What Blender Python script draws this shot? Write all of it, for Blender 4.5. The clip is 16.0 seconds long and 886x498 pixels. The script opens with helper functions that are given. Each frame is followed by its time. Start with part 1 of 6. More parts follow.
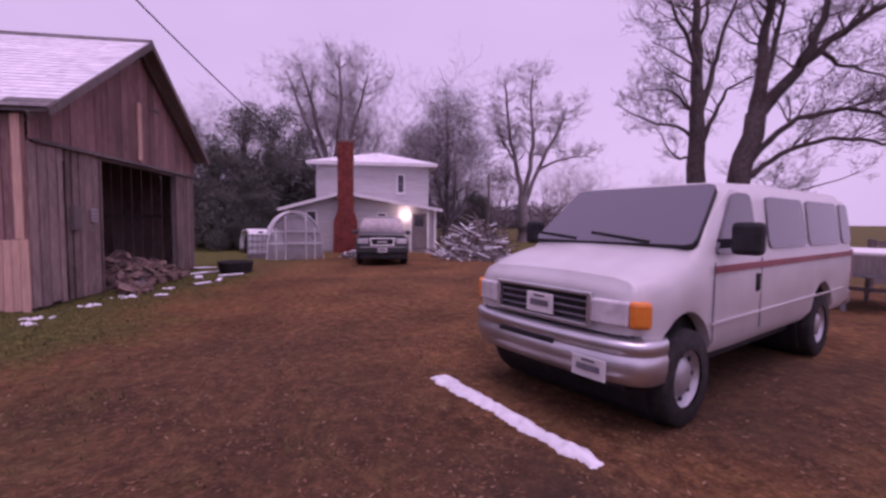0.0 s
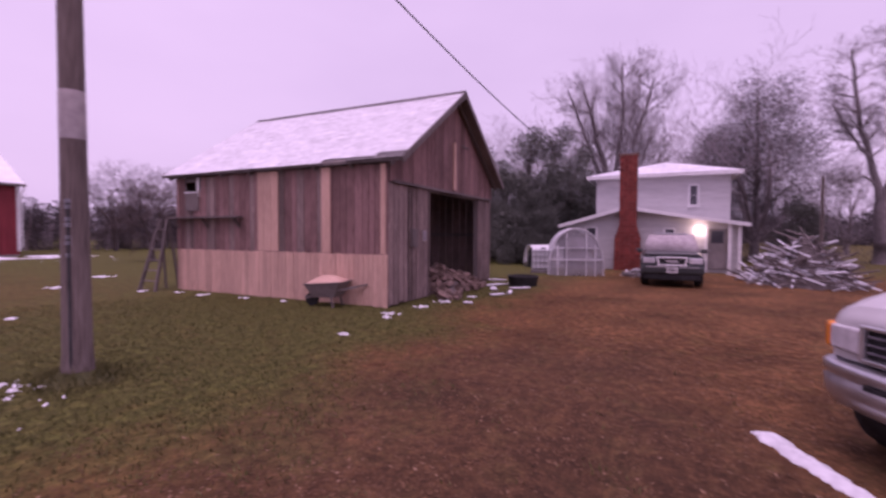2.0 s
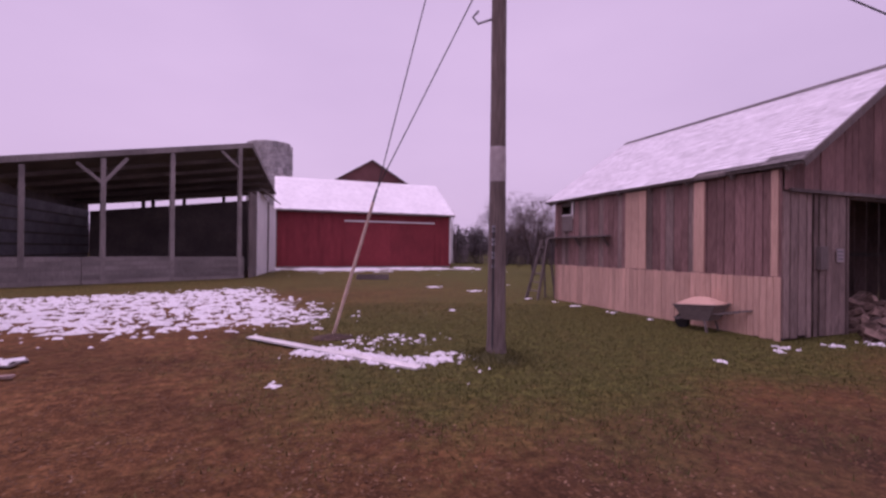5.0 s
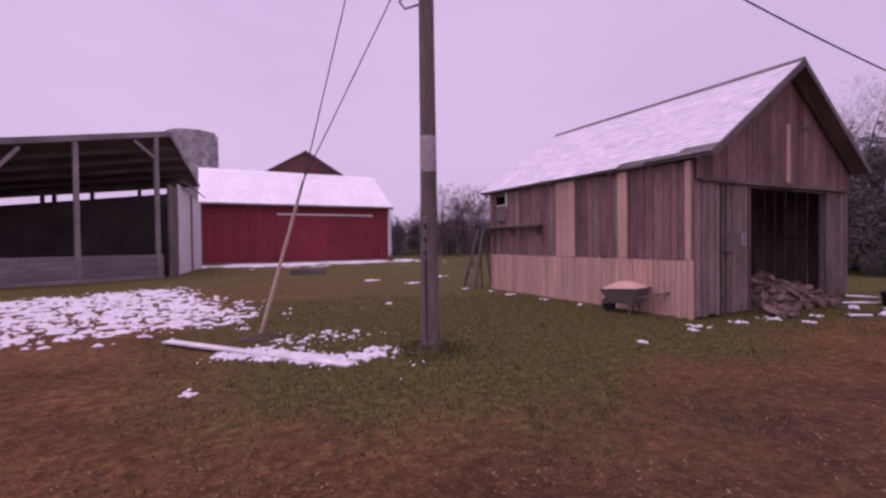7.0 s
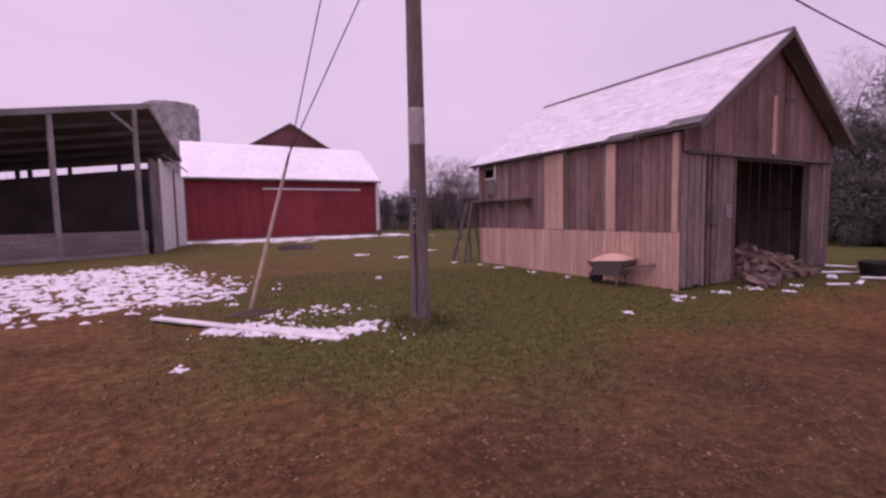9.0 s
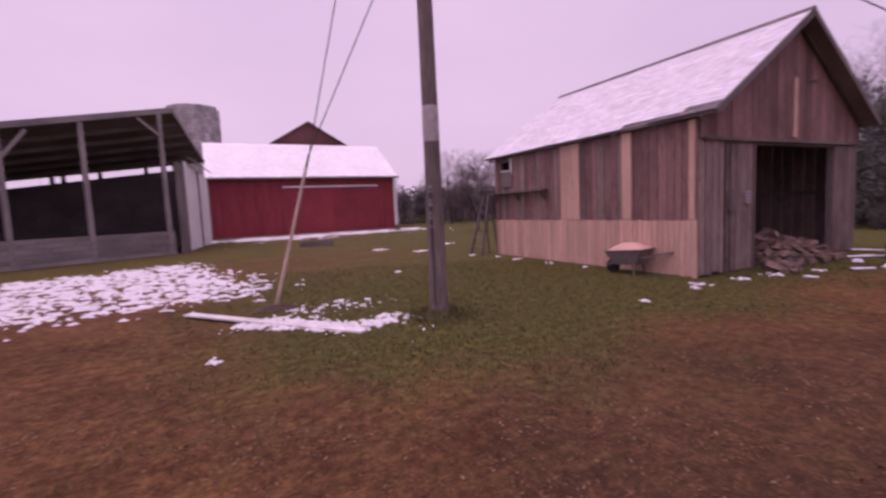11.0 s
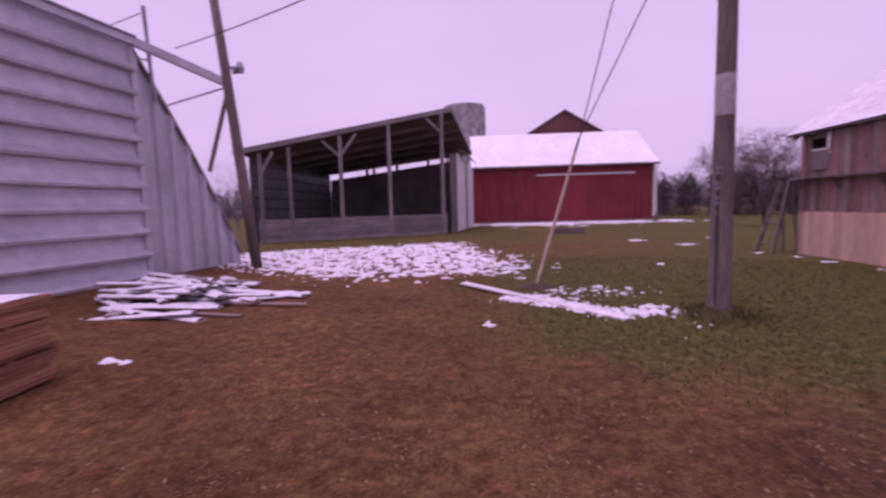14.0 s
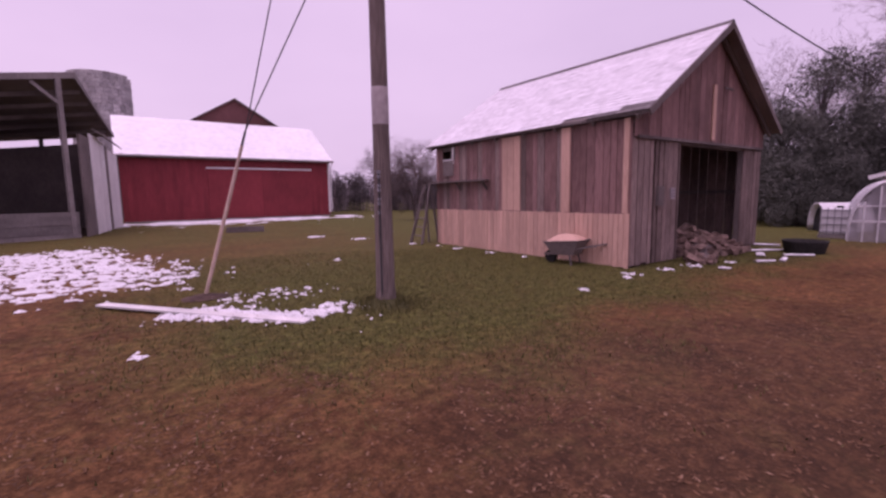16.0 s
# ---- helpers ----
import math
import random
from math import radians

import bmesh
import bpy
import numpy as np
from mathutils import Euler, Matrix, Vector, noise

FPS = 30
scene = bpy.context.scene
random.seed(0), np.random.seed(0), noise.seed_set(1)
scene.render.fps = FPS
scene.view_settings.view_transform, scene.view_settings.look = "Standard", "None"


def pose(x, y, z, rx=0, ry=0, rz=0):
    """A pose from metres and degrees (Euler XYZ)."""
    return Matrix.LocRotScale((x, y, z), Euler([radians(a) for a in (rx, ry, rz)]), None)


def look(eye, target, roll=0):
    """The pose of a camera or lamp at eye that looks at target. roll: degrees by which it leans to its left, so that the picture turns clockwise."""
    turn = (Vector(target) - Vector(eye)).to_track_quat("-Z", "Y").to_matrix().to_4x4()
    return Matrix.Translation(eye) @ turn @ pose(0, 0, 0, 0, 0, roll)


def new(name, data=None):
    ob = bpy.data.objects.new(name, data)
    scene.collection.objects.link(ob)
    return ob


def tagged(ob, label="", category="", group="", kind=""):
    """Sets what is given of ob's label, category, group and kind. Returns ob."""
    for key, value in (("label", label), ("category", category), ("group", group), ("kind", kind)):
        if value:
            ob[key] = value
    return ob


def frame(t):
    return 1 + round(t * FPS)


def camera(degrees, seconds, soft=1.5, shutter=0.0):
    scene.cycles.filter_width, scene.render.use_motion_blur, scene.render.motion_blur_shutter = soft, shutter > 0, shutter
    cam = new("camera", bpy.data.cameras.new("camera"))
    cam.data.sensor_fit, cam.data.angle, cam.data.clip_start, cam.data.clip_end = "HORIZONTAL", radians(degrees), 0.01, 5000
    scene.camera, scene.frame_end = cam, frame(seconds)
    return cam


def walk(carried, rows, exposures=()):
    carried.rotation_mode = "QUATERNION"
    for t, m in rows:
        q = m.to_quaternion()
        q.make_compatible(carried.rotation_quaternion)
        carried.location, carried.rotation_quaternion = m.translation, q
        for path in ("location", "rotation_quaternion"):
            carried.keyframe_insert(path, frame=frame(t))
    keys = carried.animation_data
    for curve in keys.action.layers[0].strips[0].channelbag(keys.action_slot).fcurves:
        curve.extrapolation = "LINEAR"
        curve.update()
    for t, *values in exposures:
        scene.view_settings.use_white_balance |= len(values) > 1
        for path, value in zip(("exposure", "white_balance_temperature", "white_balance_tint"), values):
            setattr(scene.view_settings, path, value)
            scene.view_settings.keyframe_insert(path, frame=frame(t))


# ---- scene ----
cam = camera(89.6, 16.0, soft=2.6, shutter=0.4)
PATH = [
    (0, (0.795, 0.218, 1.7), (2.769, -0.081, 1.579), 0.5),
    (0.5, (0.86, 0.208, 1.706), (2.852, 0.07, 1.592), 0.2),
    (1, (0.897, 0.222, 1.687), (2.889, 0.33, 1.547), -0.1),
    (1.5, (0.648, 0.359, 1.728), (2.534, 1.008, 1.571), -1.0),
    (2, (0.579, 0.449, 1.835), (2.382, 1.313, 1.767), 0.3),
    (2.5, (0.388, 0.537, 1.875), (1.957, 1.776, 1.863), 1.2),
    (3, (0.286, 0.377, 1.822), (1.595, 1.888, 1.802), 1.5),
    (3.5, (0.207, 0.283, 1.849), (1.274, 1.974, 1.853), 1.5),
    (4, (0.119, 0.19, 1.813), (0.959, 2.005, 1.829), 1.2),
    (4.2, (0.09, 0.193, 1.82), (0.883, 2.029, 1.834), 1.1),
    (6.3, (0.214, 0.249, 1.805), (0.875, 2.137, 1.804), 0.3),
    (6.5, (0.231, 0.268, 1.803), (0.956, 2.131, 1.794), 0.0),
    (7, (0.309, 0.276, 1.815), (1.247, 2.043, 1.781), -0.7),
    (7.5, (0.283, 0.218, 1.797), (1.193, 1.998, 1.728), -1.3),
    (8, (0.261, 0.254, 1.845), (1.203, 2.016, 1.765), -1.1),
    (8.5, (0.297, 0.287, 1.813), (1.262, 2.034, 1.69), -0.9),
    (10.8, (0.255, 0.118, 1.841), (1.246, 1.844, 1.648), -2.5),
    (11, (0.234, 0.084, 1.841), (1.135, 1.86, 1.661), -2.7),
    (11.5, (0.099, 0.069, 1.814), (0.85, 1.915, 1.645), -2.2),
    (12, (-0.029, 0.136, 1.785), (0.533, 2.048, 1.612), -1.0),
    (12.5, (-0.08, 0.044, 1.758), (0.042, 2.031, 1.571), 0.4),
    (13, (-0.108, -0.097, 1.763), (-0.333, 1.883, 1.583), -1.6),
    (13.5, (-0.116, -0.077, 1.746), (-0.379, 1.897, 1.556), -1.7),
    (14, (-0.13, -0.003, 1.754), (-0.265, 1.984, 1.566), -1.6),
    (14.5, (-0.073, 0.138, 1.785), (0.306, 2.093, 1.596), -0.9),
    (15, (-0.003, 0.292, 1.822), (0.817, 2.104, 1.613), -1.8),
    (15.5, (0.067, 0.324, 1.849), (1.167, 1.98, 1.629), -1.4),
    (16, (0.089, 0.33, 1.811), (1.24, 1.949, 1.574), -0.9),
]
walk(cam, [(t, look(e, g, r)) for t, e, g, r in PATH], exposures=[(0, 0.10, 6170, 80), (1.5, 0.27, 6380, 74), (2, 0.24, 6330, 76), (2.5, 0.04, 6250, 78), (3.5, -0.02, 6330, 72), (7, 0.0, 6350, 72), (8, 0.1, 6420, 68), (8.5, 0.14, 6500, 67), (11, 0.15, 6640, 68), (12, 0.1, 6500, 67), (13, 0.16, 6280, 78), (13.5, 0.14, 6220, 79), (14.5, 0.06, 6250, 78), (15.5, 0.18, 6470, 70), (16, 0.2, 6500, 69)])

# ---- sky and light: a misty overcast winter morning ----
world = bpy.data.worlds.new("sky")
scene.world = world
world.use_nodes = True
wn = world.node_tree.nodes
wl = world.node_tree.links
wbg = wn["Background"]
sky = wn.new("ShaderNodeTexSky")
sky.sky_type = "NISHITA"
sky.sun_disc = False
sky.sun_elevation = radians(74)
sky.sun_rotation = radians(256)
sky.air_density = 1.5
sky.dust_density = 6.0
SKY_SCALE, CLOUD_SHARE = 0.08, 0.88
wdim = wn.new("ShaderNodeVectorMath")
wdim.operation = "SCALE"
wdim.inputs[3].default_value = SKY_SCALE
wl.new(sky.outputs[0], wdim.inputs[0])
wtc = wn.new("ShaderNodeTexCoord")
wmap = wn.new("ShaderNodeMapping")
wmap.inputs["Scale"].default_value = (1.0, 1.0, 2.5)
wl.new(wtc.outputs["Generated"], wmap.inputs[0])
wno = wn.new("ShaderNodeTexNoise")
wno.inputs["Scale"].default_value = 1.6
wno.inputs["Detail"].default_value = 4
wl.new(wmap.outputs[0], wno.inputs["Vector"])
wramp = wn.new("ShaderNodeValToRGB")
wramp.color_ramp.elements[0].position, wramp.color_ramp.elements[1].position = 0.3, 0.75
wramp.color_ramp.elements[0].color = (0.55, 0.55, 0.60, 1)
wramp.color_ramp.elements[1].color = (0.63, 0.63, 0.67, 1)
wl.new(wno.outputs[0], wramp.inputs[0])
wmix = wn.new("ShaderNodeMix")
wmix.data_type = "RGBA"
wmix.inputs[0].default_value = CLOUD_SHARE
wl.new(wdim.outputs[0], wmix.inputs[6])
wl.new(wramp.outputs[0], wmix.inputs[7])
wl.new(wmix.outputs[2], wbg.inputs[0])
wbg.inputs[1].default_value = 1.0
sun = new("sun", bpy.data.lights.new("sun", "SUN"))
sun.data.energy, sun.data.angle, sun.data.color = 1.2, radians(45), (1.0, 0.97, 0.93)
sun.matrix_world = look((-12, -3, 45), (0, 0, 0))


# ---- materials ----
def material(name, c1, c2, scale=8.0, rough=0.85, bump=0.3, metal=0.0, stretch=(1, 1, 1), blotch=0.25, vary=0.12, detail=6, bumpdist=0.01, spec=0.3):
    """A two-scale surface: grain between c1 and c2, broad blotches, and a shift from piece to piece."""
    m = bpy.data.materials.new(name)
    m.use_nodes = True
    n, l = m.node_tree.nodes, m.node_tree.links
    b = n["Principled BSDF"]
    b.inputs["Roughness"].default_value, b.inputs["Metallic"].default_value = rough, metal
    b.inputs["Specular IOR Level"].default_value = spec
    tc = n.new("ShaderNodeTexCoord")
    info = n.new("ShaderNodeObjectInfo")
    add = n.new("ShaderNodeVectorMath")
    add.operation = "ADD"
    shift = n.new("ShaderNodeMath")
    shift.operation = "MULTIPLY"
    shift.inputs[1].default_value = 37.0
    l.new(info.outputs["Random"], shift.inputs[0])
    l.new(tc.outputs["Object"], add.inputs[0])
    l.new(shift.outputs[0], add.inputs[1])
    mp = n.new("ShaderNodeMapping")
    mp.inputs["Scale"].default_value = stretch
    l.new(add.outputs[0], mp.inputs[0])
    g = n.new("ShaderNodeTexNoise")
    g.inputs["Scale"].default_value, g.inputs["Detail"].default_value = scale, detail
    l.new(mp.outputs[0], g.inputs["Vector"])
    ramp = n.new("ShaderNodeValToRGB")
    ramp.color_ramp.elements[0].position, ramp.color_ramp.elements[1].position = 0.32, 0.68
    ramp.color_ramp.elements[0].color, ramp.color_ramp.elements[1].color = (*c1, 1), (*c2, 1)
    l.new(g.outputs[0], ramp.inputs[0])
    g2 = n.new("ShaderNodeTexNoise")
    g2.inputs["Scale"].default_value, g2.inputs["Detail"].default_value = max(scale * 0.12, 0.4), 3
    l.new(add.outputs[0], g2.inputs["Vector"])
    mr = n.new("ShaderNodeMapRange")
    mr.inputs[1].default_value, mr.inputs[2].default_value = 0.3, 0.7
    mr.inputs[3].default_value, mr.inputs[4].default_value = 1 - blotch, 1 + blotch
    l.new(g2.outputs[0], mr.inputs[0])
    mr2 = n.new("ShaderNodeMapRange")
    mr2.inputs[3].default_value, mr2.inputs[4].default_value = 1 - vary, 1 + vary
    l.new(info.outputs["Random"], mr2.inputs[0])
    mul = n.new("ShaderNodeMath")
    mul.operation = "MULTIPLY"
    l.new(mr.outputs[0], mul.inputs[0])
    l.new(mr2.outputs[0], mul.inputs[1])
    sc = n.new("ShaderNodeVectorMath")
    sc.operation = "SCALE"
    l.new(ramp.outputs[0], sc.inputs[0])
    l.new(mul.outputs[0], sc.inputs[3])
    l.new(sc.outputs[0], b.inputs["Base Color"])
    if bump:
        bp = n.new("ShaderNodeBump")
        bp.inputs["Strength"].default_value, bp.inputs["Distance"].default_value = bump, bumpdist
        l.new(g.outputs[0], bp.inputs["Height"])
        l.new(bp.outputs[0], b.inputs["Normal"])
    return m


def glass(name, colour, rough=0.08):
    """Dark tinted glazing that mirrors the sky."""
    m = bpy.data.materials.new(name)
    m.use_nodes = True
    b = m.node_tree.nodes["Principled BSDF"]
    b.inputs["Base Color"].default_value = (*colour, 1)
    b.inputs["Roughness"].default_value = rough
    b.inputs["Specular IOR Level"].default_value = 0.6
    return m


GRAIN = (14, 14, 0.8)
M_OLDWOOD = material("weathered_boards", (0.145, 0.102, 0.092), (0.33, 0.245, 0.22), 5, 0.9, 0.5, stretch=GRAIN, blotch=0.3, vary=0.26)
M_REDWOOD = material("faded_red_boards", (0.16, 0.088, 0.082), (0.32, 0.19, 0.175), 5, 0.9, 0.4, stretch=GRAIN, blotch=0.3, vary=0.17)
M_NEWWOOD = material("fresh_sawn_boards", (0.52, 0.32, 0.245), (0.70, 0.46, 0.36), 4, 0.8, 0.3, stretch=GRAIN, blotch=0.15, vary=0.12)
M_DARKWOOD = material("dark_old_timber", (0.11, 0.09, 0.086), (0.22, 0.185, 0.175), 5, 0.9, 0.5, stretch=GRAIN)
M_GREYWOOD = material("grey_timber", (0.16, 0.14, 0.14), (0.30, 0.27, 0.26), 5, 0.9, 0.4, stretch=GRAIN, vary=0.18)
M_SHINGLE = material("snowy_shingles", (0.60, 0.59, 0.62), (0.80, 0.79, 0.83), 4, 0.8, 0.3, blotch=0.12, vary=0.03)
M_BARESHINGLE = material("bare_shingles", (0.10, 0.09, 0.09), (0.2, 0.18, 0.18), 9, 0.9, 0.4)
M_SNOW = material("snow", (0.62, 0.62, 0.65), (0.78, 0.78, 0.81), 12, 0.6, 0.5, blotch=0.06, vary=0.04, bumpdist=0.02)
M_SNOWROOF = material("roof_snow", (0.75, 0.75, 0.78), (0.86, 0.86, 0.88), 2.5, 0.6, 0.25, blotch=0.05, vary=0.02)
M_REDBARN = material("barn_red_paint", (0.21, 0.030, 0.038), (0.29, 0.045, 0.052), 3, 0.7, 0.25, stretch=(9, 9, 0.6), blotch=0.15, vary=0.06)
M_REDDARK = material("dull_red_gable", (0.12, 0.048, 0.048), (0.18, 0.078, 0.075), 3, 0.85, 0.25, stretch=(9, 9, 0.6))
M_WHITE = material("white_paint", (0.68, 0.67, 0.67), (0.78, 0.77, 0.77), 6, 0.6, 0.15, blotch=0.08, vary=0.05)
M_SIDING = material("white_siding", (0.46, 0.45, 0.45), (0.56, 0.55, 0.55), 5, 0.7, 0.15, stretch=(0.5, 0.5, 12), blotch=0.1, vary=0.03)
M_BRICK = material("red_brick", (0.17, 0.035, 0.028), (0.26, 0.065, 0.048), 14, 0.9, 0.4, vary=0.2)
M_MORTAR = material("mortar", (0.20, 0.12, 0.10), (0.28, 0.18, 0.15), 20, 0.95, 0.4)
M_METAL = material("galvanised_sheet", (0.50, 0.50, 0.55), (0.60, 0.60, 0.65), 3, 0.5, 0.08, metal=0.25, blotch=0.12, vary=0.06)
M_STEEL = material("dull_steel", (0.22, 0.22, 0.24), (0.34, 0.34, 0.37), 8, 0.5, 0.1, metal=0.6)
M_CONCRETE = material("silo_staves", (0.28, 0.26, 0.26), (0.48, 0.46, 0.46), 4, 0.9, 0.3, blotch=0.25, vary=0.3)
M_POLE = material("creosoted_pole", (0.10, 0.075, 0.068), (0.22, 0.175, 0.16), 4, 0.9, 0.5, stretch=(16, 16, 0.7), blotch=0.2)
M_POLEBAND = material("pale_pole_band", (0.30, 0.26, 0.265), (0.40, 0.355, 0.36), 8, 0.8, 0.2)
M_BARK = material("grey_bark", (0.055, 0.043, 0.042), (0.13, 0.105, 0.10), 6, 0.95, 0.8, stretch=(3, 3, 0.8), bumpdist=0.03)
M_TWIG = material("twigs", (0.085, 0.062, 0.062), (0.15, 0.115, 0.11), 3, 0.95, 0.0)
# bark and twigs of far trees: mist haze put into a paler colour
M_HAZEBARK = material("haze_paled_bark", (0.15, 0.125, 0.13), (0.27, 0.235, 0.24), 4, 0.95, 0.6, stretch=(3, 3, 0.8), bumpdist=0.03)
M_HAZETWIG = material("haze_paled_twigs", (0.22, 0.185, 0.195), (0.32, 0.28, 0.29), 0.5, 0.95, 0.0)
# evergreen and hedge colours are lifted towards grey to carry the mist
M_EVERGREEN = material("hazed_dark_evergreen", (0.080, 0.084, 0.072), (0.125, 0.127, 0.110), 0.9, 0.9, 0.0)
M_HAZEHEDGE = material("hazed_winter_hedge", (0.10, 0.088, 0.092), (0.17, 0.15, 0.152), 0.3, 0.95, 0.0)
M_VAN = material("van_white_paint", (0.50, 0.49, 0.49), (0.56, 0.55, 0.55), 3, 0.3, 0.0, blotch=0.04, vary=0.0, spec=0.5)
M_STRIPE = material("faded_red_stripe", (0.30, 0.10, 0.11), (0.36, 0.14, 0.15), 8, 0.5, 0.0)
M_CHROME = material("bumper_chrome", (0.55, 0.55, 0.57), (0.68, 0.68, 0.70), 4, 0.34, 0.0, metal=0.9)
M_BLACK = material("black_plastic", (0.012, 0.012, 0.013), (0.03, 0.03, 0.032), 10, 0.6, 0.1)
M_RUBBER = material("tyre_rubber", (0.014, 0.013, 0.013), (0.032, 0.03, 0.03), 18, 0.85, 0.3)
M_RIM = material("steel_rim", (0.42, 0.42, 0.44), (0.55, 0.55, 0.57), 9, 0.4, 0.05, metal=0.7)
M_AMBER = material("amber_lens", (0.75, 0.20, 0.02), (0.85, 0.27, 0.03), 20, 0.25, 0.1, spec=0.6)
M_LENS = material("headlamp_lens", (0.50, 0.48, 0.50), (0.66, 0.64, 0.66), 14, 0.15, 0.1, spec=0.7)
M_PLATE = material("white_plate", (0.62, 0.61, 0.60), (0.70, 0.69, 0.68), 12, 0.5, 0.0)
M_INK = material("dark_ink", (0.12, 0.11, 0.13), (0.18, 0.17, 0.19), 12, 0.6, 0.0)
# vehicle glass: part of the sky's reflection is put into its paler base
M_GLASS = glass("tinted_sky_glass", (0.12, 0.11, 0.135), 0.05)
M_WINDOW = glass("window_glass", (0.05, 0.05, 0.06))
M_SUV = material("dark_green_paint", (0.030, 0.036, 0.036), (0.048, 0.055, 0.054), 3, 0.3, 0.0, vary=0.0, spec=0.5)
M_PLASTIC = material("hazy_plastic_film", (0.34, 0.325, 0.345), (0.48, 0.46, 0.49), 2.5, 0.35, 0.3, blotch=0.2)
film_n, film_l = M_PLASTIC.node_tree.nodes, M_PLASTIC.node_tree.links
film_clear, film_mix = film_n.new("ShaderNodeBsdfTransparent"), film_n.new("ShaderNodeMixShader")
film_mix.inputs[0].default_value = 0.48
film_l.new(film_clear.outputs[0], film_mix.inputs[1])
film_l.new(film_n["Principled BSDF"].outputs[0], film_mix.inputs[2])
film_l.new(film_mix.outputs[0], film_n["Material Output"].inputs[0])
M_HUTCH = material("white_fibreglass", (0.62, 0.62, 0.64), (0.72, 0.72, 0.74), 4, 0.5, 0.05)
M_LOG = material("split_firewood", (0.10, 0.067, 0.057), (0.28, 0.19, 0.155), 9, 0.9, 0.4, vary=0.3)
M_LUMBER = material("rough_cut_lumber", (0.27, 0.115, 0.068), (0.42, 0.20, 0.12), 4, 0.85, 0.4, stretch=(12, 0.7, 12), vary=0.25)
M_WIRE = material("cable", (0.03, 0.03, 0.032), (0.06, 0.06, 0.062), 8, 0.7, 0.0)
M_GUARD = material("tan_guy_guard", (0.44, 0.33, 0.27), (0.56, 0.43, 0.36), 5, 0.7, 0.1)
M_DIRT = material("bare_dirt", (0.055, 0.035, 0.028), (0.11, 0.07, 0.055), 7, 0.95, 0.5)
M_TURF = material("rough_turf", (0.045, 0.050, 0.018), (0.11, 0.105, 0.045), 14, 0.95, 0.8, bumpdist=0.03)
M_GRASS = material("winter_grass", (0.060, 0.064, 0.024), (0.13, 0.12, 0.055), 1.2, 0.9, 0.0, blotch=0.3)
M_LEAF = material("dead_leaves", (0.12, 0.055, 0.034), (0.24, 0.12, 0.078), 2.0, 0.9, 0.0, blotch=0.3)
for leafmat, lo, hi in ((M_LEAF, (0.080, 0.039, 0.019), (0.165, 0.083, 0.042)), (M_GRASS, (0.056, 0.058, 0.015), (0.17, 0.150, 0.058))):
    nt = leafmat.node_tree
    geo_n = nt.nodes.new("ShaderNodeNewGeometry")
    isl = nt.nodes.new("ShaderNodeValToRGB")
    isl.color_ramp.elements[0].color, isl.color_ramp.elements[1].color = (*lo, 1), (*hi, 1)
    isl.color_ramp.elements[0].position = 0.15
    if leafmat is M_LEAF:
        pale = isl.color_ramp.elements.new(0.90)
        pale.color = (*hi, 1)
        isl.color_ramp.elements[2].color = (0.29, 0.175, 0.11, 1)
    nt.links.new(geo_n.outputs["Random Per Island"], isl.inputs[0])
    nt.links.new(isl.outputs[0], nt.nodes["Principled BSDF"].inputs["Base Color"])
M_LAMP = bpy.data.materials.new("lit_porch_lamp")
M_LAMP.use_nodes = True
lb = M_LAMP.node_tree.nodes["Principled BSDF"]
lb.inputs["Emission Color"].default_value = (1.0, 0.93, 0.62, 1)
lb.inputs["Emission Strength"].default_value = 22.0


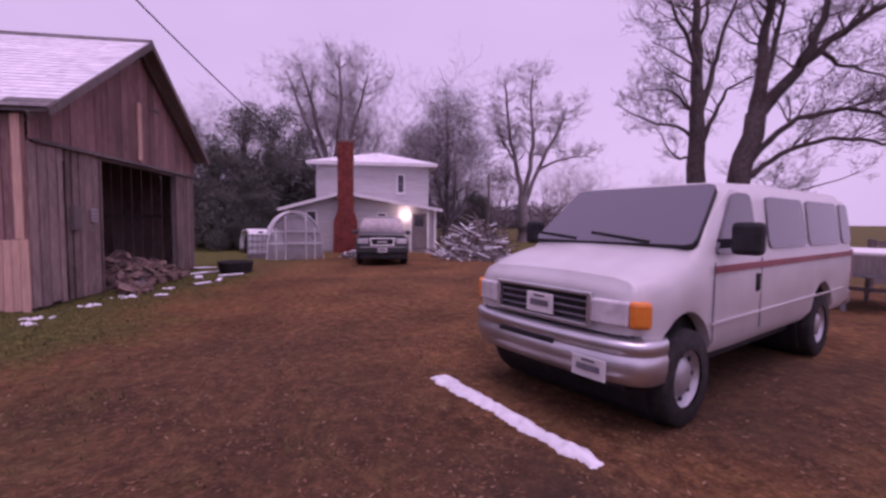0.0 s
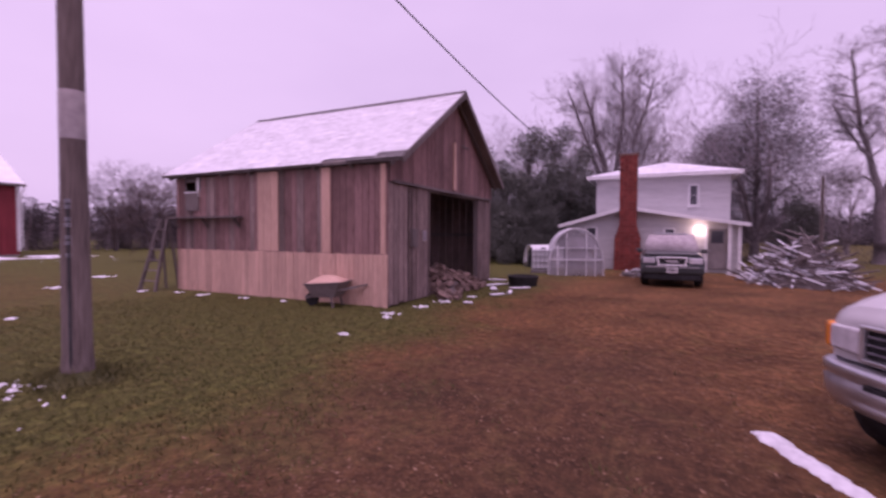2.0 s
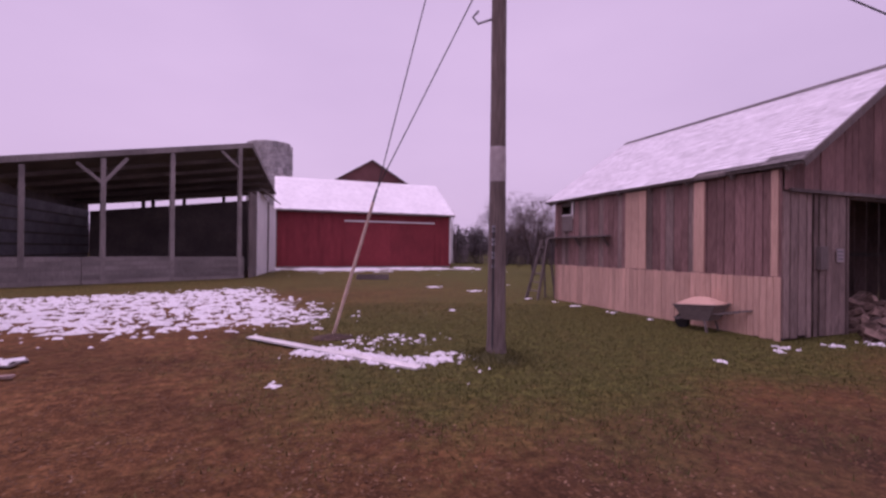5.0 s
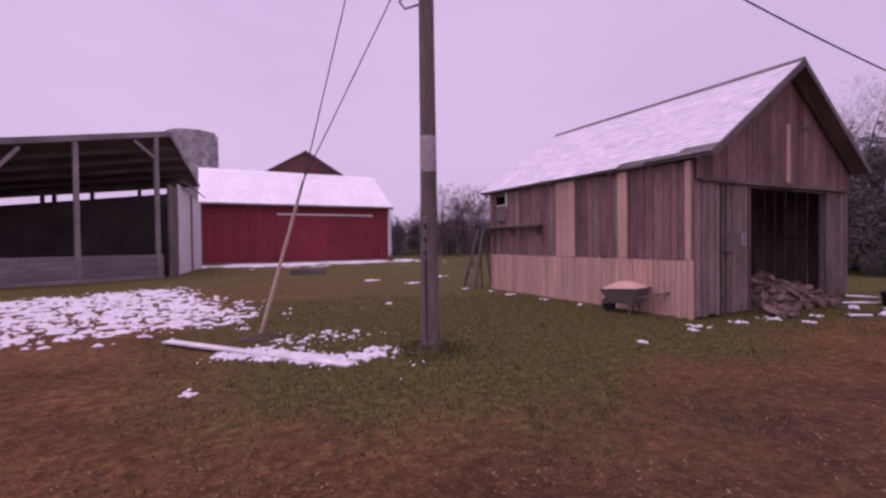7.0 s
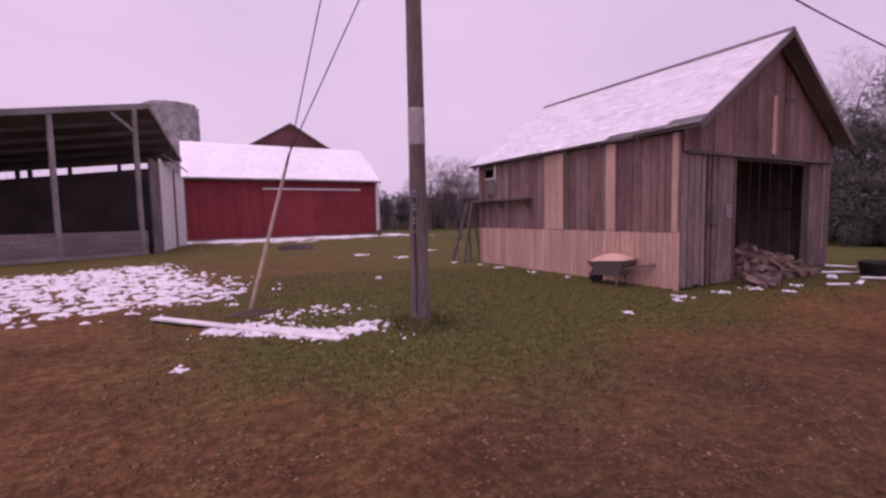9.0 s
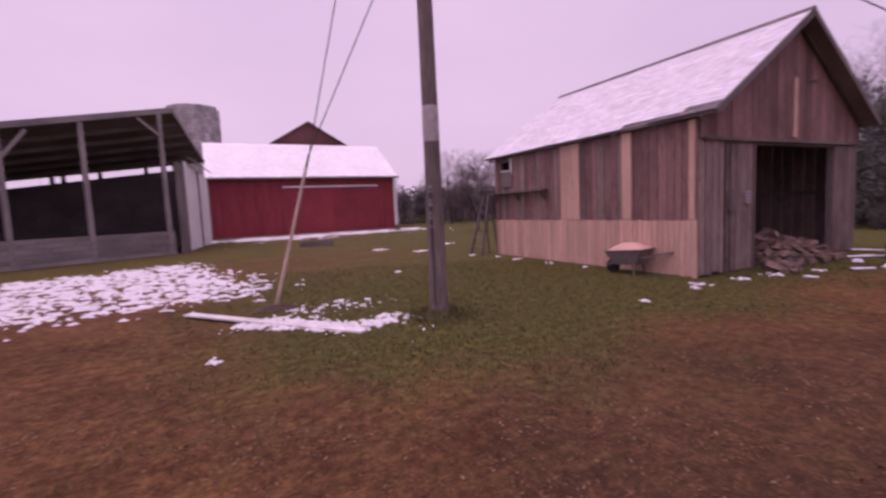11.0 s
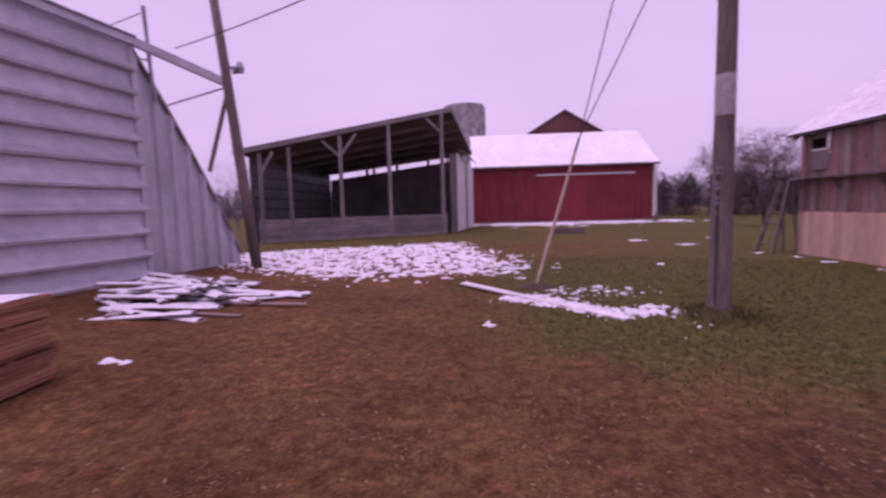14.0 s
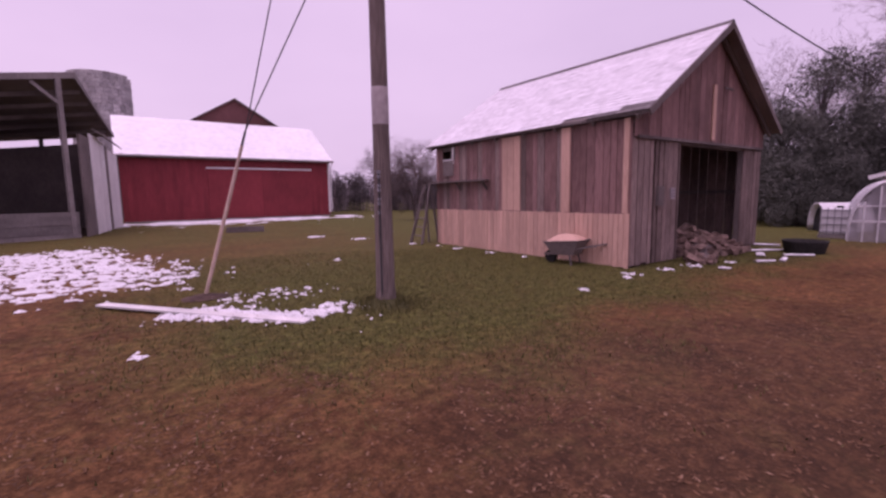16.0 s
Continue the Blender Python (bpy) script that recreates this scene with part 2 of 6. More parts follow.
# ---- mesh helpers ----
class Geo:
    """Collects vertices and faces of one mesh."""

    def __init__(self):
        self.v, self.f = [], []

    def add(self, vs, fs):
        k = len(self.v)
        self.v.extend(tuple(p) for p in vs)
        self.f.extend(tuple(i + k for i in f) for f in fs)
        return self

    def box(self, c, s, m=None, taper=1.0):
        x, y, z = s[0] / 2, s[1] / 2, s[2] / 2
        vs = [Vector((a * x * (taper if c3 > 0 else 1), b * y * (taper if c3 > 0 else 1), c3 * z)) for c3 in (-1, 1) for b in (-1, 1) for a in (-1, 1)]
        if m is not None:
            vs = [m @ p for p in vs]
        vs = [p + Vector(c) for p in vs]
        return self.add(vs, [(0, 2, 3, 1), (4, 5, 7, 6), (0, 1, 5, 4), (1, 3, 7, 5), (3, 2, 6, 7), (2, 0, 4, 6)])

    def beam(self, p, q, w, h, up=(0, 0, 1)):
        p, q = Vector(p), Vector(q)
        d = (q - p).normalized()
        s = d.cross(Vector(up))
        s = s.normalized() if s.length > 1e-4 else Vector((1, 0, 0))
        u = s.cross(d)
        vs = [e + s * (a * w / 2) + u * (b * h / 2) for e in (p, q) for a, b in ((-1, -1), (1, -1), (1, 1), (-1, 1))]
        return self.add(vs, [(0, 1, 2, 3), (7, 6, 5, 4), (0, 4, 5, 1), (1, 5, 6, 2), (2, 6, 7, 3), (3, 7, 4, 0)])

    def tube(self, pts, rs, n=8, caps=True):
        pts = [Vector(p) for p in pts]
        k = len(self.v)
        ref = Vector((0.31, 0.87, 0.21)).normalized()
        for i, p in enumerate(pts):
            d = (pts[min(i + 1, len(pts) - 1)] - pts[max(i - 1, 0)]).normalized()
            a = d.cross(ref)
            a = a.normalized() if a.length > 1e-3 else d.cross(Vector((0, 0, 1))).normalized()
            b = d.cross(a)
            for j in range(n):
                t = 2 * math.pi * j / n
                self.v.append(tuple(p + (a * math.cos(t) + b * math.sin(t)) * rs[i]))
        for i in range(len(pts) - 1):
            for j in range(n):
                o = k + i * n
                self.f.append((o + j, o + (j + 1) % n, o + n + (j + 1) % n, o + n + j))
        if caps:
            self.f.append(tuple(k + j for j in range(n))[::-1])
            self.f.append(tuple(k + (len(pts) - 1) * n + j for j in range(n)))
        return self

    def prism(self, poly, y0, y1, m=None):
        """A polygon in x, z drawn out along y."""
        n = len(poly)
        vs = [Vector((x, y, z)) for y in (y0, y1) for x, z in poly]
        if m is not None:
            vs = [m @ p for p in vs]
        fs = [tuple(range(n)), tuple(range(2 * n - 1, n - 1, -1))]
        fs += [(i, i + n, (i + 1) % n + n, (i + 1) % n) for i in range(n)]
        return self.add(vs, fs)

    def sheet(self, grid, thick=None):
        """A surface from rows of points; with a thickness vector, closed."""
        r, c = len(grid), len(grid[0])
        vs = [Vector(p) for row in grid for p in row]
        fs = [(i * c + j, i * c + j + 1, (i + 1) * c + j + 1, (i + 1) * c + j) for i in range(r - 1) for j in range(c - 1)]
        if thick is not None:
            k = len(vs)
            vs += [p + Vector(thick) for p in vs]
            fs += [tuple(i + k for i in f[::-1]) for f in fs]
            rim = [j for j in range(c)] + [i * c + c - 1 for i in range(1, r)] + [(r - 1) * c + j for j in range(c - 2, -1, -1)] + [i * c for i in range(r - 2, 0, -1)]
            fs += [(rim[(i + 1) % len(rim)], rim[i], rim[i] + k, rim[(i + 1) % len(rim)] + k) for i in range(len(rim))]
        return self.add(vs, fs)

    def mesh(self, name, mat, smooth=False):
        me = bpy.data.meshes.new(name)
        me.from_pydata(self.v, [], self.f)
        me.materials.append(mat)
        me.update()
        bm = bmesh.new()
        bm.from_mesh(me)
        if len(bm.faces) < 60000:
            bmesh.ops.recalc_face_normals(bm, faces=bm.faces)
        bm.to_mesh(me)
        bm.free()
        if smooth:
            me.polygons.foreach_set("use_smooth", [True] * len(me.polygons))
        return me


def part(name, geo, mat, parent=None, label="", smooth=False, bevel=0.0, loc=None):
    """One mesh object, under a thing or a part."""
    ob = new(name, geo if isinstance(geo, bpy.types.Mesh) else geo.mesh(name, mat, smooth))
    if parent is not None:
        ob.parent = parent
    if loc is not None:
        ob.matrix_basis = loc if isinstance(loc, Matrix) else Matrix.Translation(loc)
    if label:
        ob["label"] = label
    if bevel:
        mod = ob.modifiers.new("bevel", "BEVEL")
        mod.width, mod.segments, mod.limit_method = bevel, 2, "ANGLE"
    return ob


def thing(name, m, label, category, group="", kind=""):
    """An empty at the base of a thing, to carry its parts."""
    ob = new(name)
    ob.empty_display_size = 0.2
    ob.matrix_basis = m if isinstance(m, Matrix) else Matrix.Translation(m)
    return tagged(ob, label, category, group, kind)


def cubic(n):
    return [i / (n - 1) for i in range(n)]



# ---- ground: one sheet to the horizon ----
def spaced(lo, hi, step, far):
    inner = list(np.arange(lo, hi + step / 2, step))
    out = []
    d = step
    p = hi
    while p < far:
        d *= 1.35
        p += d
        out.append(p)
    left = []
    d = step
    p = lo
    while p > -far:
        d *= 1.35
        p -= d
        left.append(p)
    return left[::-1] + inner + out


def smoothstep(a, b, x):
    t = min(1.0, max(0.0, (x - a) / (b - a)))
    return t * t * (3 - 2 * t)


def ground_z(x, y):
    d = max(abs(x - 8), abs(y - 10))
    k = 1 - smoothstep(30, 60, d)
    return k * (0.022 * noise.noise((x * 0.7, y * 0.7, 0)) + 0.012 * noise.noise((x * 2.3, y * 2.3, 4)))


def greenness(x, y):
    """How much turf there is: the lawn round the pole and along the shed, none on the drive."""
    n = 1.3 * noise.noise((x * 0.35, y * 0.35, 7)) + 0.6 * noise.noise((x * 1.4, y * 1.4, 2))
    lawn = smoothstep(-1.6, 2.2, x + n) * smoothstep(2.2 + 0.06 * max(x, 0), 5.0 + 0.06 * max(x, 0), y + n)
    lawn *= 1 - 0.7 * smoothstep(9, 20, y + n) * smoothstep(14, 1, x)
    back = smoothstep(13, 24, math.hypot(x, y)) * 0.75
    drive = smoothstep(4.5, 1.0, y) * smoothstep(-11, -7, y) * smoothstep(1, 6, x) * smoothstep(30, 22, x)
    return max(lawn, back * (1 - drive))


gx, gy = spaced(-12, 30, 0.3, 2600), spaced(-10, 30, 0.3, 2600)
g = Geo()
g.v = [(x, y, ground_z(x, y)) for y in gy for x in gx]
cn = len(gx)
g.f = [(i * cn + j, i * cn + j + 1, (i + 1) * cn + j + 1, (i + 1) * cn + j) for i in range(len(gy) - 1) for j in range(cn - 1)]
ground = new("ground", g.mesh("ground", M_DIRT, True))
tagged(ground, "winter yard of brown leaf litter, bare earth and thin turf", "ground", kind="structure")
turf = ground.data.attributes.new("turf", "FLOAT", "POINT")
turf.data.foreach_set("value", [greenness(v[0], v[1]) for v in g.v])


def ground_darkness(x, y):
    """How far the ground is darkened: under the van, before it, and broadly beside."""
    w = 0.5 * noise.noise((x * 0.9, y * 0.9, 11)) + 0.3 * noise.noise((x * 2.7, y * 2.7, 12))
    a = smoothstep(1.5, 0.2, math.hypot((x - 2.7) * 0.8, (y + 0.75)) + w)
    c = 0.5 * smoothstep(1.25, 0.4, math.hypot((x - 4.6) / 4.4, (y - 1.6) / 2.6) + 0.35 * w)
    # shade beneath the van, painted into the ground colour
    b = smoothstep(2.0, 0.7, math.hypot((x - 5.3) * 0.8, (y + 3.3) * 0.62) + w)
    return max(a, 0.8 * b, c)


ground_dark = ground.data.attributes.new("ground_dark", "FLOAT", "POINT")
ground_dark.data.foreach_set("value", [ground_darkness(v[0], v[1]) if abs(v[0]) < 12 and abs(v[1]) < 12 else 0.0 for v in g.v])
M_GROUND = bpy.data.materials.new("yard_ground")
M_GROUND.use_nodes = True
n, l = M_GROUND.node_tree.nodes, M_GROUND.node_tree.links
pb = n["Principled BSDF"]
pb.inputs["Roughness"].default_value = 0.95
pb.inputs["Specular IOR Level"].default_value = 0.15
at = n.new("ShaderNodeAttribute")
at.attribute_name = "turf"
tc = n.new("ShaderNodeTexCoord")


def gnoise(scale, detail=5, rough=0.6):
    q = n.new("ShaderNodeTexNoise")
    q.inputs["Scale"].default_value, q.inputs["Detail"].default_value, q.inputs["Roughness"].default_value = scale, detail, rough
    l.new(tc.outputs["Object"], q.inputs["Vector"])
    return q


def gramp(src, stops):
    r = n.new("ShaderNodeValToRGB")
    e = r.color_ramp.elements
    while len(e) < len(stops):
        e.new(0.5)
    for k, (p, c) in enumerate(stops):
        e[k].position, e[k].color = p, (*c, 1)
    l.new(src.outputs[0], r.inputs[0])
    return r


leafy = gramp(gnoise(30, 6, 0.72), [(0.26, (0.066, 0.032, 0.014)), (0.46, (0.124, 0.060, 0.025)), (0.60, (0.172, 0.084, 0.037)), (0.76, (0.29, 0.162, 0.082))])
mid = gramp(gnoise(6.5, 8, 0.74), [(0.34, (0.50, 0.46, 0.45)), (0.5, (0.95, 0.94, 0.94)), (0.66, (1.7, 1.7, 1.7))])
broad = gramp(gnoise(0.55, 4), [(0.36, (0.58, 0.55, 0.54)), (0.64, (1.32, 1.26, 1.2))])
bm1 = n.new("ShaderNodeMix")
bm1.data_type, bm1.blend_type = "RGBA", "MULTIPLY"
bm1.inputs[0].default_value = 0.8
l.new(leafy.outputs[0], bm1.inputs[6])
l.new(broad.outputs[0], bm1.inputs[7])
grassy = gramp(gnoise(24, 6, 0.72), [(0.30, (0.044, 0.047, 0.011)), (0.5, (0.084, 0.085, 0.021)), (0.72, (0.145, 0.132, 0.044))])
gsel = n.new("ShaderNodeMath")
gsel.operation = "MULTIPLY_ADD"
gsel.inputs[1].default_value, gsel.inputs[2].default_value = 1.5, -0.75
l.new(gnoise(2.2, 6, 0.7).outputs[0], gsel.inputs[0])
gsum = n.new("ShaderNodeMath")
gsum.operation = "ADD"
gsum.use_clamp = True
l.new(gsel.outputs[0], gsum.inputs[0])
l.new(at.outputs["Fac"], gsum.inputs[1])
gm = n.new("ShaderNodeMix")
gm.data_type = "RGBA"
l.new(gsum.outputs[0], gm.inputs[0])
l.new(bm1.outputs[2], gm.inputs[6])
l.new(grassy.outputs[0], gm.inputs[7])
gmid = n.new("ShaderNodeMix")
gmid.data_type, gmid.blend_type = "RGBA", "MULTIPLY"
gmid.inputs[0].default_value = 1.0
l.new(gm.outputs[2], gmid.inputs[6])
l.new(mid.outputs[0], gmid.inputs[7])
dat = n.new("ShaderNodeAttribute")
dat.attribute_name = "ground_dark"
dmix = n.new("ShaderNodeMix")
dmix.data_type = "RGBA"
dsc = n.new("ShaderNodeMath")
dsc.operation = "MULTIPLY"
dsc.inputs[1].default_value = 0.75
l.new(dat.outputs["Fac"], dsc.inputs[0])
l.new(dsc.outputs[0], dmix.inputs[0])
l.new(gmid.outputs[2], dmix.inputs[6])
dmix.inputs[7].default_value = (0.035, 0.026, 0.022, 1)
l.new(dmix.outputs[2], pb.inputs["Base Color"])
gb = n.new("ShaderNodeBump")
gb.inputs["Strength"].default_value, gb.inputs["Distance"].default_value = 0.6, 0.03
l.new(gnoise(40, 6, 0.75).outputs[0], gb.inputs["Height"])
l.new(gb.outputs[0], pb.inputs["Normal"])
ground.data.materials.clear()
ground.data.materials.append(M_GROUND)


# ---- the old wooden shed ----
SX0, SX1, SY0, SY1 = 9.93, 17.35, 6.42, 14.5
RIDGE_X, RIDGE_Z, EAVE_L, EAVE_R = 13.66, 6.27, (9.78, 3.66), (17.5, 3.72)


def shed_roof_z(x):
    if x < RIDGE_X:
        return EAVE_L[1] + (RIDGE_Z - EAVE_L[1]) * (x - EAVE_L[0]) / (RIDGE_X - EAVE_L[0])
    return EAVE_R[1] + (RIDGE_Z - EAVE_R[1]) * (EAVE_R[0] - x) / (EAVE_R[0] - RIDGE_X)


def plank(x0, x1, z0, zl, zr, t=0.025):
    """An upright board in the x, z plane with its own sloped head, thickness along y."""
    return Geo().prism([(x0, z0), (x1, z0), (x1, zr), (x0, zl)], -t / 2, t / 2)


def build_shed():
    rng = random.Random(3)
    root = thing("wooden_shed", (0, 0, 0), "weathered grey and faded red board shed with snowy roof", "shed")
    front = part("front_wall", Geo().beam((SX0 + 0.06, SY0 + 0.09, 3.13), (SX1 - 0.06, SY0 + 0.09, 3.13), 0.1, 0.16), M_DARKWOOD, root, "dark header timber with upright boards")
    for x in (SX0 + 0.08, 12.04, 16.09, SX1 - 0.08):
        part("post", Geo().box((x, SY0 + 0.1, 1.55), (0.14, 0.13, 3.1)), M_DARKWOOD, front)
    # upright boards either side of the doorway, uneven at the foot
    for x0, x1 in ((SX0, 12.12), (16.0, SX1)):
        x = x0
        while x < x1 - 0.05:
            w = min(rng.uniform(0.2, 0.3), x1 - x)
            foot = rng.choice((0.02, 0.03, 0.05, 0.08)) if rng.random() < 0.6 else 0.03
            part("plank", plank(x + 0.006, x + w - (0.085 if 10.65 < x < 10.95 else rng.uniform(0.008, 0.03)), foot, 3.1, 3.1), M_OLDWOOD, front, loc=Matrix.Translation((0, SY0 + rng.uniform(-0.012, 0.012), 0)))
            x += w
    x = SX0
    while x < SX1 - 0.03:
        w = min(rng.uniform(0.22, 0.32), SX1 - x)
        part("plank", plank(x + 0.005, x + w - 0.007, 3.14 + rng.uniform(-0.02, 0.02), shed_roof_z(x + 0.01) - 0.1, shed_roof_z(x + w - 0.01) - 0.1), M_REDWOOD, front, loc=Matrix.Translation((0, SY0 - 0.03 + rng.uniform(-0.008, 0.008), 0)))
        x += w
    part("batten", Geo().box((13.74, SY0 - 0.07, 4.0), (0.17, 0.04, 1.5)), M_NEWWOOD, front, "pale new upright board on the gable")
    part("batten", Geo().box((14.6, SY0 - 0.065, 4.75), (0.5, 0.03, 0.06)), M_DARKWOOD, front)
    part("door_track", Geo().beam((SX0 + 0.1, SY0 - 0.075, 3.13), (SX1 - 0.1, SY0 - 0.075, 3.16), 0.04, 0.07), M_DARKWOOD, front, "dark rusted door track")
    part("meter_box", Geo().box((11.1, SY0 - 0.06, 1.72), (0.26, 0.1, 0.5)), M_DARKWOOD, front, "dark little box on the boards", bevel=0.01)
    sign = part("sign", Geo().box((11.76, SY0 - 0.035, 1.78), (0.24, 0.02, 0.3)), M_POLEBAND, front, "small pale plate with dark bars", bevel=0.004)
    for k in range(3):
        part("bar", Geo().box((11.76, SY0 - 0.048, 1.70 + 0.08 * k), (0.16, 0.006, 0.03)), M_INK, sign)
    # long side: dark boards above, fresh boards below
    side = part("side_wall", Geo().beam((SX0 + 0.09, SY0, 3.5), (SX0 + 0.09, SY1, 3.5), 0.1, 0.14), M_DARKWOOD, root)
    turn = Matrix.Rotation(radians(90), 4, "Z")
    y = SY0 + 0.01
    while y < SY1 - 0.04:
        w = min(rng.uniform(0.17, 0.27), SY1 - y)
        hole = 13.3 < y + w / 2 < 14.1
        mat = M_REDWOOD if rng.random() < 0.75 else M_OLDWOOD
        top = 3.12 if hole else 3.6 - rng.uniform(0, 0.05)
        part("plank", plank(0.006, w - rng.uniform(0.006, 0.018), 0.05, top, top), mat, side, loc=Matrix.Translation((SX0 + rng.uniform(-0.01, 0.012), y, 0)) @ turn)
        y += w
    y = SY0
    while y < SY1 - 0.1:
        w = rng.uniform(0.135, 0.155)
        tp = 1.31 + rng.uniform(-0.015, 0.015)
        part("fresh_plank", plank(0.005, w - 0.008, rng.uniform(-0.03, 0.02), tp, tp, 0.022), M_NEWWOOD, side, loc=Matrix.Translation((SX0 - 0.045 + rng.uniform(-0.006, 0.006), y, 0)) @ turn)
        y += w
    for y0, w in ((6.48, 0.15), (8.2, 0.3), (10.04, 0.27), (10.315, 0.27), (10.59, 0.25)):
        part("fresh_plank", plank(0.004, w - 0.004, 1.33, 3.56, 3.56, 0.025), M_NEWWOOD, side, "tall pale new board", loc=Matrix.Translation((SX0 - 0.04 + rng.uniform(-0.004, 0.004), y0, 0)) @ turn)
    part("shelf", Geo().box((SX0 - 0.14, 13.05, 2.3), (0.22, 3.2, 0.05)), M_DARKWOOD, side, "grey plank shelf along the wall", bevel=0.006)
    for y in (11.6, 13.0, 14.4):
        part("bracket", Geo().beam((SX0 - 0.03, y, 2.0), (SX0 - 0.22, y, 2.27), 0.05, 0.05), M_DARKWOOD, side)
    part("hatch", Geo().box((SX0 - 0.04, 13.7, 2.8), (0.04, 0.62, 0.55)), M_DARKWOOD, side, "dark hatch under a gap in the boards")
    part("hatch_post", Geo().box((SX0 - 0.03, 13.42, 3.25), (0.05, 0.09, 0.6)), M_WHITE, side, "white painted upright in the gap")
    part("hatch_post", Geo().box((SX0 - 0.03, 13.7, 3.1), (0.05, 0.65, 0.04)), M_WHITE, side)
    # far side and back
    for nm, p, q in (("back_wall", (SX0, SY1), (SX1, SY1)), ("far_wall", (SX1, SY0 + 0.1), (SX1, SY1))):
        d = Vector((q[0] - p[0], q[1] - p[1], 0))
        wall = part(nm, Geo().beam((p[0], p[1], 1.8), (q[0], q[1], 1.8), 0.06, 0.12), M_DARKWOOD, root)
        k = int(d.length / 0.3)
        for i in range(k):
            a = Vector((p[0], p[1], 0)) + d * (i / k)
            w = d.length / k
            hi = shed_roof_z(a.x + d.x / k / 2) - 0.12 if nm == "back_wall" else 3.62
            part("plank", plank(0, w - rng.uniform(0.010, 0.022), 0.02, hi, hi), M_OLDWOOD, wall, loc=Matrix.Translation(a) @ Matrix.Rotation(math.atan2(d.y, d.x), 4, "Z"))
    # roof: deck, rows of snowed-over shingles, ridge, rake boards
    yf, yb = SY0 - 0.46, SY1 + 0.45
    deck = part("roof", Geo().add([(EAVE_L[0], yf, EAVE_L[1]), (RIDGE_X, yf, RIDGE_Z), (EAVE_R[0], yf, EAVE_R[1]), (EAVE_R[0], yf, EAVE_R[1] - 0.07), (RIDGE_X, yf, RIDGE_Z - 0.07), (EAVE_L[0], yf, EAVE_L[1] - 0.07),
                                   (EAVE_L[0], yb, EAVE_L[1]), (RIDGE_X, yb, RIDGE_Z), (EAVE_R[0], yb, EAVE_R[1]), (EAVE_R[0], yb, EAVE_R[1] - 0.07), (RIDGE_X, yb, RIDGE_Z - 0.07), (EAVE_L[0], yb, EAVE_L[1] - 0.07)],
                                  [(0, 1, 7, 6), (1, 2, 8, 7), (5, 11, 10, 4), (4, 10, 9, 3), (0, 6, 11, 5), (2, 3, 9, 8), (0, 5, 4, 1), (1, 4, 3, 2), (6, 7, 10, 11), (7, 8, 9, 10)]), M_DARKWOOD, root, "gable roof with a snowy shingle cover")
    dx, dz = RIDGE_X - EAVE_L[0], RIDGE_Z - EAVE_L[1]
    ln = math.hypot(dx, dz)
    ang = math.atan2(dz, dx)
    # thin courses of shingles under a crust of snow, torn bare along part of the eave
    rows, cols = 25, 11
    rh, cw = ln / rows, (yb - yf) / cols
    sh = Geo().box((rh * 0.55, 0, 0.02), (rh * 1.1, cw - 0.001, 0.014)).mesh("shingle", M_SHINGLE)
    bare = Geo().box((rh * 0.55, 0, 0.02), (rh * 1.1, cw - 0.001, 0.014)).mesh("shingle_bare", M_BARESHINGLE)
    for r in range(rows):
        for c in range(cols):
            u = r * rh - 0.03 - (rng.uniform(0, 0.05) if r == 0 else 0)
            y = yf + (c + 0.5) * cw
            is_bare = (r == 0 and c in (1, 2)) or (r < 2 and c == 0)
            if r == 0 and c == 2:
                continue
            tilt = rng.uniform(2.2, 3.2)
            mm = Matrix.Translation((EAVE_L[0] + u * math.cos(ang), y, EAVE_L[1] + u * math.sin(ang) + 0.010)) @ Matrix.Rotation(-ang, 4, "Y") @ Matrix.Rotation(radians(tilt), 4, "Y")
            part("shingle", bare if is_bare else sh, None, deck, loc=mm)
    part("snow_sheet", Geo().beam((RIDGE_X + 0.1, (yf + yb) / 2, RIDGE_Z - 0.065), (EAVE_R[0], (yf + yb) / 2, EAVE_R[1] + 0.02), yb - yf, 0.03, up=(0, 0, 1)), M_SNOWROOF, deck)
    part("ridge_cap", Geo().prism([(RIDGE_X - 0.16, RIDGE_Z - 0.05), (RIDGE_X, RIDGE_Z + 0.075), (RIDGE_X + 0.16, RIDGE_Z - 0.05), (RIDGE_X, RIDGE_Z + 0.03)], yf - 0.02, yb), M_BARESHINGLE, deck, "dark metal ridge cap")
    for e in (EAVE_L, EAVE_R):
        part("rake_board", Geo().beam((e[0], yf - 0.02, e[1] - 0.07), (RIDGE_X, yf - 0.02, RIDGE_Z - 0.07), 0.03, 0.15, up=(0, 0, 1)), M_DARKWOOD, deck, "dark weathered rake board")
        for k in range(8):
            y = yf + 0.3 + k * (yb - yf - 0.6) / 7
            part("rafter", Geo().beam((e[0], y, e[1] - 0.13), (RIDGE_X, y, RIDGE_Z - 0.13), 0.05, 0.12), M_DARKWOOD, deck)
    floor = part("earth_floor", Geo().box(((SX0 + SX1) / 2, (SY0 + SY1) / 2, 0.02), (SX1 - SX0 - 0.2, SY1 - SY0 - 0.2, 0.08)), M_DIRT, root)
    return root


build_shed()


# ---- the open pole barn ----
def lerp(a, b, t):
    return tuple(p + (q - p) * t for p, q in zip(a, b))


